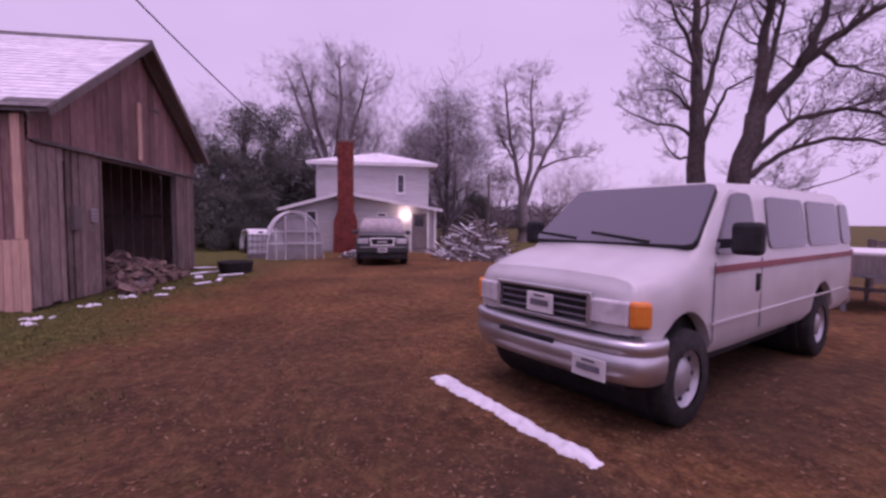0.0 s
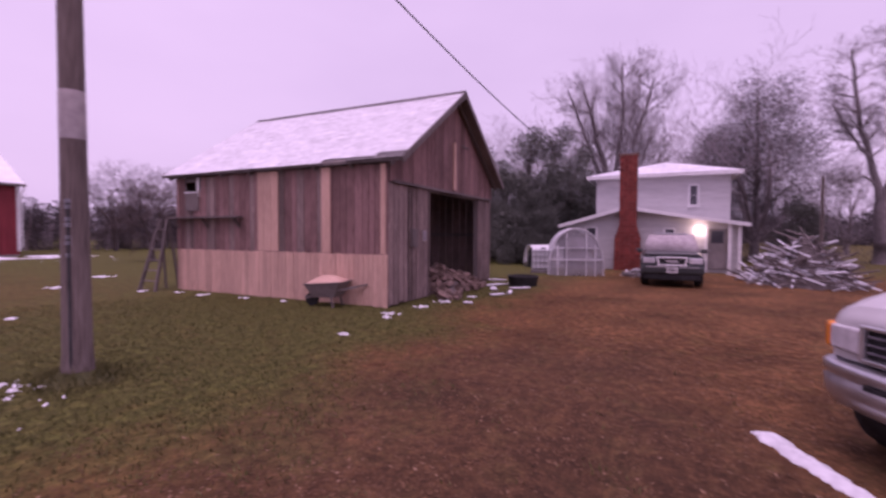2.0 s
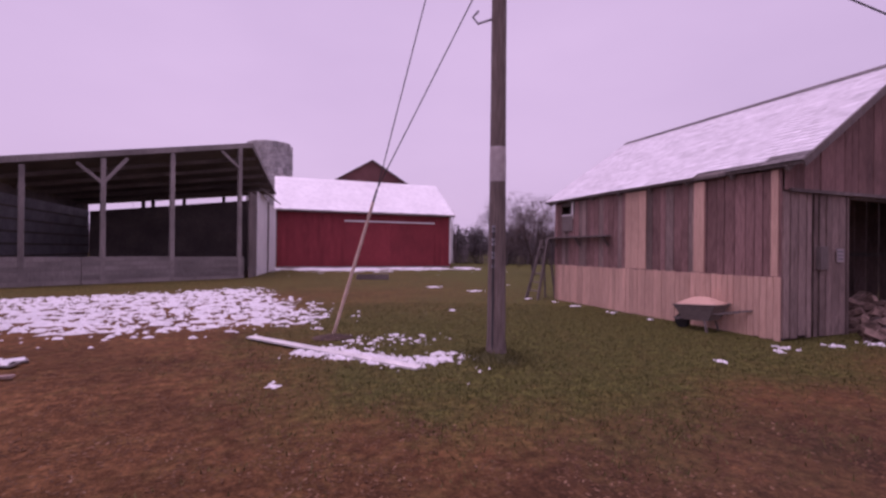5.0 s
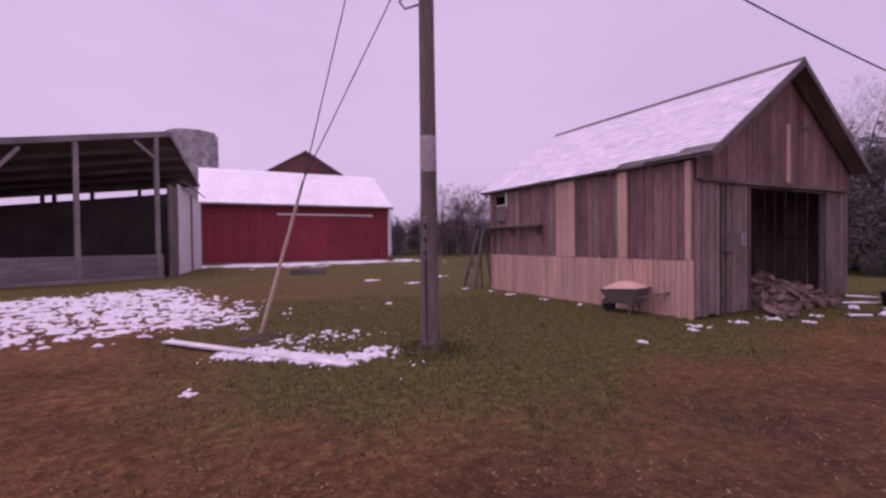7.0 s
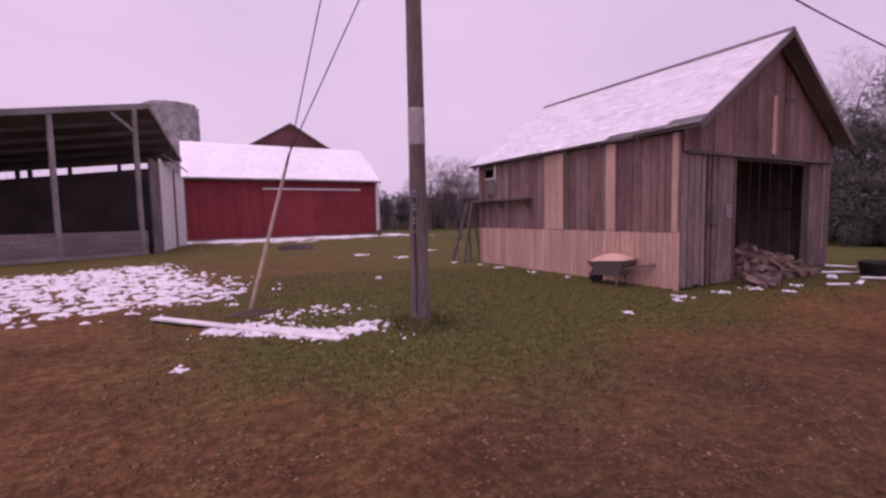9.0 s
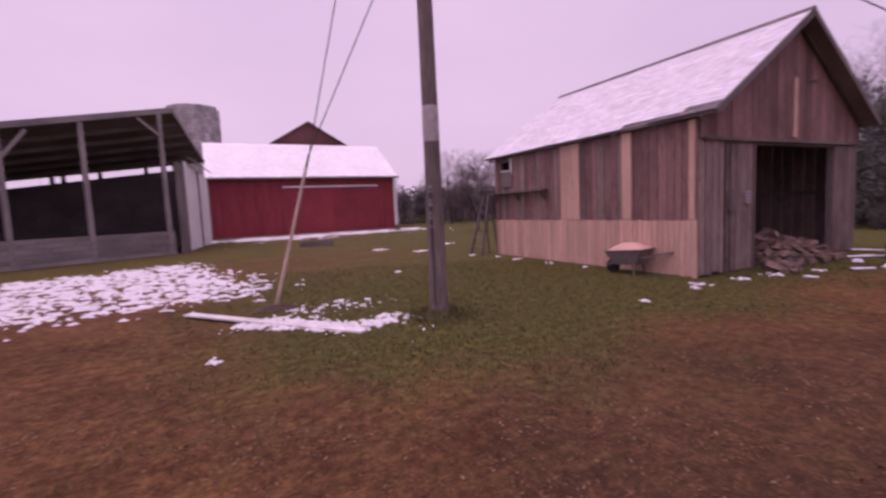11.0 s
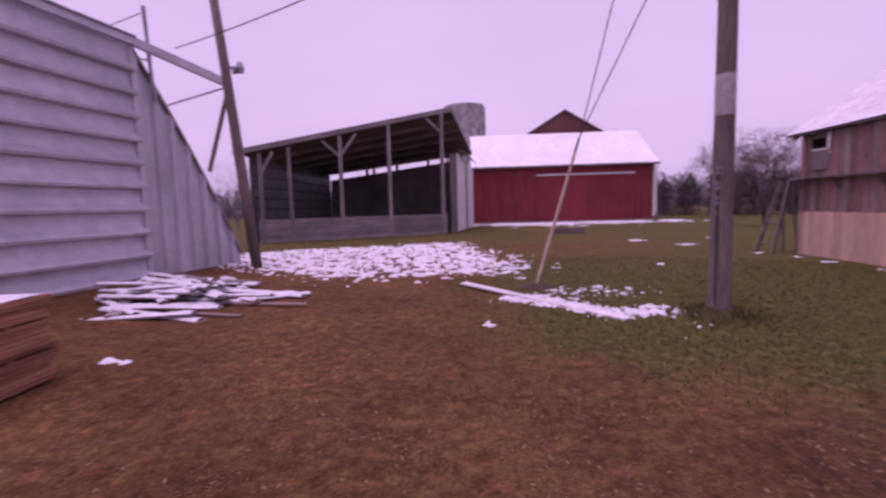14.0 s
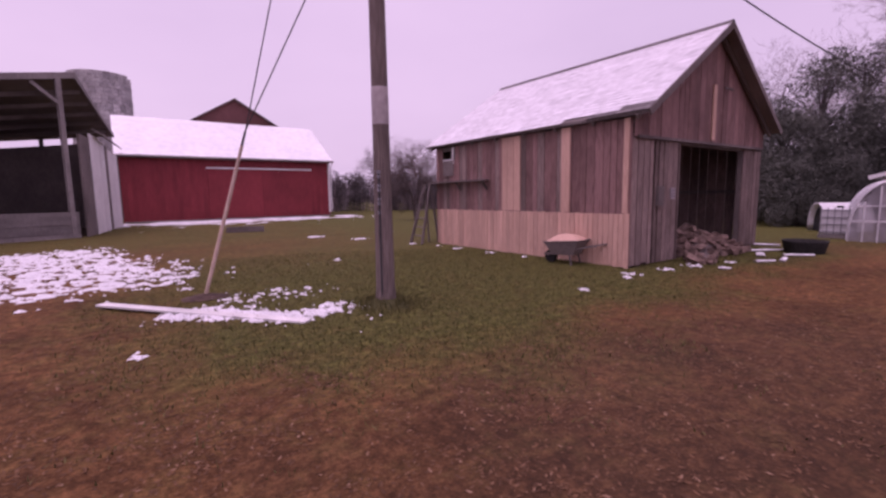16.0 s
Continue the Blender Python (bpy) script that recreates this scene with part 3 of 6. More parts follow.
def build_pole_barn():
    rng = random.Random(8)
    root = thing("open_pole_barn", (0, 0, 0), "grey open-sided pole barn with sloping roof and low board front", "barn")
    fl, fr, br, bl = (-12.75, 23.2, 5.0), (-1.4, 29.5, 8.1), (-0.1, 40.0, 6.45), (-12.4, 38.5, 4.9)
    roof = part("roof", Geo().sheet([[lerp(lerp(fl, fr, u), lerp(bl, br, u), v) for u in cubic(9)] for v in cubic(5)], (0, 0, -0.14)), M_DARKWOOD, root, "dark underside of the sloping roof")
    part("roof_sheet", Geo().sheet([[tuple(np.add(lerp(lerp(fl, fr, u), lerp(bl, br, u), v), (0, 0, 0.02))) for u in cubic(9)] for v in cubic(5)], (0, 0, 0.04)), M_SNOWROOF, roof)
    part("fascia", Geo().beam(tuple(np.add(fl, (0.05, -0.04, -0.1))), tuple(np.add(fr, (0.05, -0.04, -0.1))), 0.05, 0.28), M_GREYWOOD, roof)
    part("fascia", Geo().beam(tuple(np.add(fr, (0.03, 0, -0.1))), tuple(np.add(br, (0.03, 0, -0.1))), 0.05, 0.28), M_GREYWOOD, roof)
    for v in cubic(7)[1:-1]:
        part("rafter", Geo().beam(tuple(np.add(lerp(fl, bl, v), (0.1, 0, -0.26))), tuple(np.add(lerp(fr, br, v), (-0.1, 0, -0.26))), 0.08, 0.22), M_DARKWOOD, roof)
    a, b = np.array((-11.95, 23.75)), np.array((-1.65, 29.35))

    def on(u):
        p = a + (b - a) * u
        return float(p[0]), float(p[1])

    def top(u):
        return 5.05 + (8.0 - 5.05) * u - 0.2

    us = (0.03, 0.16, 0.405, 0.66, 0.965)
    for u in us:
        x, y = on(u)
        part("post", Geo().box((x, y, top(u) / 2), (0.2, 0.2, top(u)), Matrix.Rotation(radians(29), 3, "Z")), M_GREYWOOD, root)
    for u, du in ((0.405, -0.085), (0.405, 0.085), (0.965, -0.09), (0.03, 0.06)):
        x, y = on(u)
        x2, y2 = on(u + du)
        part("brace", Geo().beam((x, y - 0.05, top(u) - 1.2), (x2, y2 - 0.05, top(u + du) - 0.1), 0.1, 0.16), M_GREYWOOD, root)
    low = part("low_wall", Geo().beam((*on(0.02), 0.64), (*on(0.985), 0.64), 0.05, 1.1), M_DARKWOOD, root)
    for k in range(6):
        for s in range(3):
            u0, u1 = 0.012 + s * 0.326, 0.012 + (s + 1) * 0.326 - 0.003
            p, q = on(u0), on(u1)
            z = 0.12 + k * 0.218 + rng.uniform(-0.01, 0.01)
            part("plank", Geo().beam((p[0] + 0.03, p[1] - 0.06, z), (q[0] + 0.03, q[1] - 0.06, z + rng.uniform(-0.015, 0.015)), 0.03, 0.205), M_GREYWOOD, low)
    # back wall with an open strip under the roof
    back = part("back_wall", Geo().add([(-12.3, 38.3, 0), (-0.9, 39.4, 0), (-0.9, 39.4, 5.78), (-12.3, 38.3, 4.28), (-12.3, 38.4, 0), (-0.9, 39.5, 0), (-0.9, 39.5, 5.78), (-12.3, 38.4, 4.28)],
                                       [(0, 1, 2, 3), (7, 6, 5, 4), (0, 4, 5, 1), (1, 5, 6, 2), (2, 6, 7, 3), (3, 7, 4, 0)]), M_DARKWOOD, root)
    for x in (-9.2, -8.6, -6.6, -3.9):
        part("post", Geo().box((x, 38.5 + (x + 12.3) * 0.096, 2.9), (0.22, 0.18, 5.9)), M_DARKWOOD, back)
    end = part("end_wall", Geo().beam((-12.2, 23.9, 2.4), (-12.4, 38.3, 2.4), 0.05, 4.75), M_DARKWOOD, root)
    for k in range(7):
        part("sheet", Geo().beam((-12.14, 24.1, 0.35 + k * 0.62), (-12.34, 38.2, 0.35 + k * 0.62), 0.05, 0.5), M_STEEL, end)
    gable = part("near_end_wall", Geo().beam((-1.5, 29.6, 2.6), (-1.2, 31.4, 2.6), 0.1, 5.2), M_DARKWOOD, root)
    for k, (t0, t1, m) in enumerate(((0.0, 0.3, M_WHITE), (0.31, 0.47, M_WHITE), (0.5, 0.56, M_DARKWOOD), (0.58, 0.78, M_WHITE), (0.79, 1.0, M_WHITE))):
        p, q = lerp((-1.15, 31.45), (-0.05, 40.2), t0), lerp((-1.15, 31.45), (-0.05, 40.2), t1)
        hz = 5.45 - 0.1 * k
        part("board", Geo().beam((*p, hz / 2), (*q, hz / 2), 0.06, hz), m, gable, "white painted sliding door board" if m is M_WHITE else "")
    pent = part("pent_roof", Geo().sheet([[(-1.0, 32.2, 5.85), (-0.1, 40.2, 5.85)], [(-0.45, 32.3, 5.5), (0.35, 40.2, 5.5)]], (0, 0, -0.08)), M_GREYWOOD, root)
    part("earth_floor", Geo().sheet([[(-11.9, 24.2, 0.03), (-1.7, 29.6, 0.03)], [(-12.2, 38.2, 0.03), (-1.0, 39.3, 0.03)]], (0, 0, -0.06)), M_DIRT, root)


build_pole_barn()


# ---- the red barn ----
def build_red_barn():
    root = thing("red_barn", (0, 0, 0), "red painted barn with a snow-covered gable roof and white trim", "barn")
    X0, X1, Y0, Y1, EZ, RZ, RY = 0.15, 17.1, 44.0, 55.0, 5.42, 9.2, 49.5
    part("front_wall", Geo().box(((X0 + X1) / 2, Y0 + 0.1, EZ / 2 + 0.03), (X1 - X0, 0.2, EZ - 0.1)), M_REDBARN, root)
    boards = part("siding", Geo(), M_REDBARN, root)
    bd = Geo().box((0, 0, 0), (0.3, 0.03, EZ - 0.14)).mesh("board", M_REDBARN)
    k = int((X1 - X0) / 0.31)
    for i in range(k):
        part("board", bd, None, boards, loc=(X0 + 0.155 + i * (X1 - X0) / k, Y0 - 0.018, EZ / 2 + 0.03))
    part("foundation", Geo().box(((X0 + X1) / 2, Y0 + 0.06, 0.02), (X1 - X0 + 0.1, 0.36, 0.2)), M_GREYWOOD, root, "grey block foundation")
    part("back_wall", Geo().box(((X0 + X1) / 2, Y1, EZ / 2), (X1 - X0, 0.2, EZ)), M_REDBARN, root)
    for x in (X0, X1):
        part("gable_wall", Geo().add([(x - 0.1, Y0, 0), (x - 0.1, Y1, 0), (x - 0.1, Y1, EZ), (x - 0.1, RY, RZ - 0.1), (x - 0.1, Y0, EZ), (x + 0.1, Y0, 0), (x + 0.1, Y1, 0), (x + 0.1, Y1, EZ), (x + 0.1, RY, RZ - 0.1), (x + 0.1, Y0, EZ)],
                                     [(0, 1, 2, 3, 4), (9, 8, 7, 6, 5), (0, 5, 6, 1), (1, 6, 7, 2), (2, 7, 8, 3), (3, 8, 9, 4), (4, 9, 5, 0)]), M_REDBARN, root)
    roof = part("roof", Geo().prism([(Y0 - 0.45, EZ - 0.05), (RY, RZ), (Y1 + 0.45, EZ - 0.05), (Y1 + 0.45, EZ - 0.2), (RY, RZ - 0.16), (Y0 - 0.45, EZ - 0.2)], 0, X1 - X0 + 0.8, Matrix(((0, 1, 0, X0 - 0.4), (1, 0, 0, 0), (0, 0, 1, 0), (0, 0, 0, 1)))), M_GREYWOOD, root)
    rng = random.Random(4)
    rows = []
    for v in cubic(13):
        row = []
        for u in cubic(41):
            edge = min(u, 1 - u, v * 0.6, (1 - v) * 0.6 + 0.02)
            h = 0.05 + 0.07 * smoothstep(0, 0.05, edge) + 0.02 * noise.noise((u * 30, v * 9, 1))
            lap = 0.14 * noise.noise((u * 17, 3, 5)) if v == 0 else 0
            row.append((X0 - 0.36 + u * (X1 - X0 + 0.72), Y0 - 0.4 + lap + v * (RY - Y0 + 0.4), EZ - 0.03 + v * (RZ - EZ + 0.03) + h))
        rows.append(row)
    part("snow_cover", Geo().sheet(rows), M_SNOWROOF, roof, "smooth white snow lying on the roof", smooth=True)
    part("snow_cover", Geo().beam(((X0 + X1) / 2, RY + 0.1, RZ + 0.05), ((X0 + X1) / 2, Y1 + 0.4, EZ + 0.05), X1 - X0 + 0.7, 0.08), M_SNOWROOF, roof)
    part("gutter", Geo().tube([(X0 - 0.3, Y0 - 0.5, EZ - 0.1), (X1 + 0.4, Y0 - 0.5, EZ - 0.1)], [0.07, 0.07]), M_GREYWOOD, roof)
    part("corner_trim", Geo().box((X1 + 0.04, Y0 - 0.06, EZ / 2 + 0.15), (0.2, 0.14, EZ - 0.4)), M_WHITE, root, "white corner board")
    part("downspout", Geo().tube([(X1 + 0.3, Y0 - 0.48, EZ - 0.15), (X1 + 0.22, Y0 - 0.16, EZ - 0.8), (X1 + 0.22, Y0 - 0.16, 0.6)], [0.05] * 3), M_WHITE, root)
    part("door_rail", Geo().box((10.75, Y0 - 0.1, 4.52), (9.2, 0.16, 0.14)), M_WHITE, root, "long white sliding door rail")
    door = part("sliding_door", Geo().box((8.5, Y0 - 0.05, 2.32), (4.5, 0.05, 4.3)), M_REDBARN, root)
    part("sliding_door", Geo().box((13.02, Y0 - 0.05, 2.32), (4.5, 0.05, 4.3)), M_REDBARN, root)
    # the taller wing behind, gable towards the yard
    gx0, gx1, px, pz, bz, gy = 4.86, 15.14, 10.0, 11.82, 8.85, 49.75
    wing = part("rear_wing", Geo().prism([(gx0 + 0.5, 0.1), (gx1 - 0.5, 0.1), (gx1 - 0.5, bz + 0.2), (px, pz - 0.12), (gx0 + 0.5, bz + 0.2)], gy + 0.3, gy + 14), M_REDDARK, root, "dull red gable of the taller wing")
    part("wing_roof", Geo().prism([(gx0, bz - 0.1), (px, pz), (gx1, bz - 0.1), (gx1, bz - 0.2), (px, pz - 0.13), (gx0, bz - 0.2)], gy, gy + 14.3), M_DARKWOOD, root)


build_red_barn()


def build_silo():
    root = thing("silo", (-0.85, 58.0, 0), "roofless grey concrete stave silo with a broken rim", "silo")
    part("shell", Geo().tube([(0, 0, 0), (0, 0, 9.75)], [2.58, 2.58], 32), M_CONCRETE, root)
    rng = random.Random(5)
    n_st = 26
    gg = Geo()
    a = math.pi / n_st * 0.96
    ring = [(2.6 * math.cos(t), 2.6 * math.sin(t)) for t in (-a, 0, a)] + [(2.42 * math.cos(t), 2.42 * math.sin(t)) for t in (a, 0, -a)]
    gg.add([(x, y, z) for z in (0, 0.735) for x, y in ring], [(5, 4, 3, 2, 1, 0), (6, 7, 8, 9, 10, 11)] + [(i, (i + 1) % 6, (i + 1) % 6 + 6, i + 6) for i in range(6)])
    stave = gg.mesh("stave", M_CONCRETE)
    for r in range(6):
        for c in range(n_st):
            t = 2 * math.pi * (c + 0.5 * (r % 2)) / n_st
            if r == 5 and (rng.random() < 0.25 or -0.5 < math.atan2(math.sin(t), math.cos(t)) < -0.12):
                continue
            part("stave", stave, None, root, loc=Matrix.Translation((0, 0, 9.75 + r * 0.75)) @ Matrix.Rotation(t, 4, "Z") @ Matrix.Translation((rng.uniform(-0.03, 0.03), 0, 0)))
    for r in range(6):
        part("hoop", Geo().tube([(2.63 * math.cos(t), 2.63 * math.sin(t), 10.1 + r * 0.75) for t in np.linspace(0, 2 * math.pi, 33)], [0.02] * 33, 4, False), M_STEEL, root)


build_silo()


# ---- the metal-clad building and its leaning pole ----
def build_metal_building():
    rng = random.Random(6)
    a, b, c = np.array((-10.5, 4.0)), np.array((-9.25, 11.9)), np.array((-8.24, 15.1))
    H = 6.3
    root = thing("metal_clad_building", (0, 0, 0), "pale galvanised sheet-metal building with horizontal ribs and a raking end panel", "building")
    d = (b - a) / np.linalg.norm(b - a)
    nrm = np.array((d[1], -d[0]))

    def w(u, o=0.0):
        p = a + (b - a) * u + nrm * o
        return float(p[0]), float(p[1])

    wall = part("long_wall", Geo().beam((*w(0, -0.1), H / 2), (*w(1, -0.1), H / 2), 0.12, H), M_METAL, root)
    k = 10
    pitch = H / k
    for i in range(k):
        z = i * pitch - (0.05 if i else 0)
        # each sheet laps the one below: a flat field with a folded rib at its foot
        strip = [(z + 0.0, 0.0), (z + 0.006, 0.20), (z + 0.08, 0.22), (z + 0.22, 0.06), (z + pitch * 0.6, 0.03), (z + pitch - 0.004, 0.02)]
        part("sheet", Geo().sheet([[(*w(u, o - 0.03), zz) for u in cubic(6)] for zz, o in strip], (float(-nrm[0] * 0.01), float(-nrm[1] * 0.01), 0)), M_METAL, wall)
    part("corner_post", Geo().box((float(b[0]), float(b[1]), H / 2), (0.16, 0.16, H), Matrix.Rotation(math.atan2(d[1], d[0]), 3, "Z")), M_METAL, wall, bevel=0.01)
    # raking panel with upright ribs
    e = (c - b) / np.linalg.norm(c - b)
    en = np.array((e[1], -e[0]))
    L = float(np.linalg.norm(c - b))

    def zt(u):
        return H * (1 - u) + 0.35 * u + 0.35 * math.sin(math.pi * u) * 0.6

    def q(u, o=0.0):
        p = b + (c - b) * u + en * o
        return float(p[0]), float(p[1])

    nst = 7
    panel = part("raking_panel", Geo().sheet([[(*q(u, -0.06), 0.0) for u in cubic(9)], [(*q(u, -0.06), zt(u)) for u in cubic(9)]], (float(-en[0] * 0.04), float(-en[1] * 0.04), 0)), M_METAL, root)
    for i in range(nst):
        u0, u1 = i / nst, (i + 1) / nst - 0.004
        prof = [(u0, 0.0), (u0 + 0.014, 0.11), (u0 + 0.045, 0.11), (u0 + 0.065, 0.0), (u1, 0.0)]
        part("sheet", Geo().sheet([[(*q(u, o - 0.05), z if z == 0 else zt(u) - 0.01) for u, o in prof] for z in (0, 1)], (float(-en[0] * 0.008), float(-en[1] * 0.008), 0)), M_METAL, panel)
    for i in range(8):
        u0, u1 = i / 8, (i + 1) / 8
        part("edge_trim", Geo().beam((*q(u0, 0.0), zt(u0)), (*q(u1, 0.0), zt(u1)), 0.14, 0.07), M_GREYWOOD, panel)
    # body behind
    part("roof", Geo().sheet([[(*w(0, -0.05), H), (*w(1, -0.05), H)], [(*w(0, -6), H + 0.9), (*w(1, -6), H + 0.9)]], (0, 0, 0.06)), M_METAL, root)
    part("rear_wall", Geo().beam((*w(0, -6), (H + 0.85) / 2), (*w(1, -6), (H + 0.85) / 2), 0.1, H + 0.85), M_METAL, root)
    for u in (0, 1):
        part("side_wall", Geo().beam((*w(u, -0.16), H / 2), (*w(u, -5.9), H / 2), 0.1, H), M_METAL, root)
    # eave beam running on to the leaning pole
    pt = (-7.5, 13.5, 5.68)
    beam = part("eave_beam", Geo().beam((*w(0, 0.1), H + 0.1), (*w(1, 0.1), H + 0.12), 0.2, 0.22), M_METAL, root, "galvanised eave beam")
    part("eave_beam", Geo().beam((*w(1.0, 0.1), H + 0.12), pt, 0.16, 0.22), M_METAL, root, "galvanised eave beam reaching to the pole")
    part("lip", Geo().beam((*w(0, 0.22), H + 0.2), (*w(1, 0.22), H + 0.22), 0.06, 0.05), M_STEEL, root)
    part("stay_post", Geo().tube([(-9.0, 12.22, 7.45), (-8.95, 12.28, 4.9)], [0.05, 0.05]), M_STEEL, root)
    part("stay_rod", Geo().tube([(-9.35, 12.0, 6.05), (-8.97, 12.25, 6.02)], [0.025, 0.025], 6), M_STEEL, root)
    part("stay_rod", Geo().tube([(-9.0, 12.9, 4.95), (-7.55, 13.4, 5.5)], [0.028, 0.028], 6), M_STEEL, root)
    part("stay_rod", Geo().tube([(-7.45, 13.5, 5.5), (-8.5, 13.95, 3.1)], [0.07, 0.07], 6), M_GREYWOOD, root)
    pole = thing("leaning_pole", (-6.98, 13.68, 0), "dark leaning wooden pole beside the metal building", "pole")
    part("shaft", Geo().tube([(0, 0, -0.3), (-0.22, -0.1, 2.5), (-0.47, -0.24, 5.9), (-0.72, -0.36, 9.0)], [0.17, 0.16, 0.14, 0.12], 12), M_POLE, pole, smooth=True)
    br = part("lamp_bracket", Geo().beam((-0.47, -0.28, 6.1), (-0.08, -0.1, 6.12), 0.07, 0.07), M_STEEL, pole)
    part("lamp_head", Geo().tube([(-0.1, -0.1, 5.98), (-0.1, -0.1, 6.12), (-0.1, -0.1, 6.3)], [0.1, 0.13, 0.06], 10), M_STEEL, br)
    part("lamp_head", Geo().box((-0.22, -0.2, 6.0), (0.12, 0.1, 0.14)), M_STEEL, br)


build_metal_building()


# ---- the white house ----
def window(parent, x, y0, y1, z0, z1):
    f = Geo()
    for p, q in (((y0, z0), (y1, z0)), ((y0, z1), (y1, z1)), ((y0, z0), (y0, z1)), ((y1, z0), (y1, z1))):
        f.beam((x - 0.04, *p), (x - 0.04, *q), 0.09, 0.09, up=(1, 0, 0))
    win = part("window", f, M_WHITE, parent, "dark double-hung window with white frame")
    part("pane", Geo().box((x - 0.005, (y0 + y1) / 2, (z0 + z1) / 2 + (z1 - z0) / 4), (0.02, abs(y1 - y0), (z1 - z0) / 2 - 0.02)), M_WINDOW, win)
    part("pane", Geo().box((x - 0.002, (y0 + y1) / 2, (z0 + z1) / 2 - (z1 - z0) / 4), (0.02, abs(y1 - y0), (z1 - z0) / 2 - 0.02)), M_WINDOW, win)
    part("sill", Geo().box((x - 0.07, (y0 + y1) / 2, z0 - 0.05), (0.14, abs(y1 - y0) + 0.2, 0.05)), M_WHITE, win)


def build_house():
    root = thing("house", (0, 0, 0), "white two-storey farmhouse with low front wing and red brick chimney", "house")
    AY, AZ = 1.9, 3.32
    poly = [(5.0, 0), (5.0, 2.42), (AY, AZ - 0.12), (-1.0, 2.66), (-3.15, 2.36), (-3.15, 0)]
    turnx = Matrix(((0, 1, 0, 0), (1, 0, 0, 0), (0, 0, 1, 0), (0, 0, 0, 1)))
    wing = part("wing_wall", Geo().prism(poly, 26.0, 29.0, turnx), M_SIDING, root)
    for k in range(15):
        z = 0.18 + k * 0.15
        part("clapboard", Geo().beam((25.985, 4.98, z), (25.985, -3.13, z), 0.03, 0.143, up=(0, 0, 1)), M_SIDING, wing)
    top = [(5.35, 2.36), (AY, AZ), (-1.0, 2.80), (-3.5, 2.42)]
    roof = part("wing_roof", Geo().prism(top + [(y, z - 0.1) for y, z in top[::-1]], 25.55, 29.0, turnx), M_SHINGLE, root, "snow-dusted shallow wing roof")
    for (p, q) in zip(top[:-1], top[1:]):
        part("barge_board", Geo().beam((25.53, p[0], p[1] - 0.08), (25.53, q[0], q[1] - 0.08), 0.05, 0.17, up=(0, 0, 1)), M_WHITE, roof)
        part("soffit", Geo().beam((25.8, p[0], p[1] - 0.14), (25.8, q[0], q[1] - 0.14), 0.4, 0.03), M_GREYWOOD, roof)
    main = part("main_wall", Geo().box((33, 0.35, 2.65), (8.0, 6.9, 5.3)), M_SIDING, root)
    for k in range(17):
        z = 2.8 + k * 0.15
        part("clapboard", Geo().beam((28.985, 3.78, z), (28.985, -3.08, z), 0.03, 0.143), M_SIDING, main)
    x0, x1, y0, y1 = 28.5, 37.5, -3.6, 4.3
    hip = part("main_roof", Geo().add([(x0, y0, 5.3), (x1, y0, 5.3), (x1, y1, 5.3), (x0, y1, 5.3), (x0 + 3.2, y0 + 3.6, 6.35), (x1 - 3.2, y0 + 3.6, 6.35), (x0, y0, 5.14), (x1, y0, 5.14), (x1, y1, 5.14), (x0, y1, 5.14)],
                                      [(0, 3, 4), (0, 4, 5, 1), (1, 5, 2), (2, 5, 4, 3), (6, 7, 8, 9), (0, 1, 7, 6), (1, 2, 8, 7), (2, 3, 9, 8), (3, 0, 6, 9)]), M_SHINGLE, root, "low hipped roof dusted with snow")
    part("fascia", Geo().box((28.48, 0.35, 5.2), (0.05, 7.9, 0.2)), M_WHITE, hip)
    window(main, 28.97, -1.12, -1.56, 3.48, 4.62)
    window(wing, 25.97, 3.95, 3.4, 1.3, 2.24)
    window(wing, 25.97, 0.12, -0.36, 1.2, 2.16)
    door = part("door", Geo().box((25.96, -2.2, 1.16), (0.07, 0.85, 2.0)), M_GREYWOOD, wing, "dim grey panelled house door", bevel=0.01)
    part("pane", Geo().box((25.92, -2.2, 1.75), (0.02, 0.5, 0.6)), M_WINDOW, door)
    part("handle", Geo().box((25.9, -1.88, 1.1), (0.06, 0.04, 0.12)), M_STEEL, door)
    for y in (-1.72, -2.7, -3.1):
        part("porch_post", Geo().box((25.75, y, 1.2), (0.12, 0.12, 2.4)), M_WHITE, wing)
    lamp = part("porch_lamp", Geo().box((25.9, -1.45, 2.05), (0.12, 0.12, 0.1)), M_STEEL, wing)
    part("bulb", Geo().tube([(25.82, -1.45, 2.0), (25.82, -1.45, 2.1), (25.82, -1.45, 2.18)], [0.1, 0.16, 0.08], 10), M_LAMP, lamp, "bright warm white lit bulb")
    bulb = new("porch_light", bpy.data.lights.new("porch_light", "POINT"))
    bulb.data.energy, bulb.data.color, bulb.data.shadow_soft_size = 9, (1.0, 0.93, 0.68), 0.12
    bulb.matrix_world = Matrix.Translation((25.45, -1.45, 2.0))
    # chimney, brick by brick on its street face
    ch = part("chimney", Geo().box((25.72, 1.8, 2.95), (0.5, 0.82, 5.9)).prism([(1.18, 0), (2.5, 0), (2.45, 1.7), (2.2, 2.35), (1.4, 2.35), (1.2, 1.7)], 25.42, 25.9, turnx), M_MORTAR, root, "broad-footed red brick chimney")
    bk = Geo().box((0, 0, 0), (0.1, 0.215, 0.072)).mesh("brick", M_BRICK)
    k = 0
    row = 0
    z = 0.06
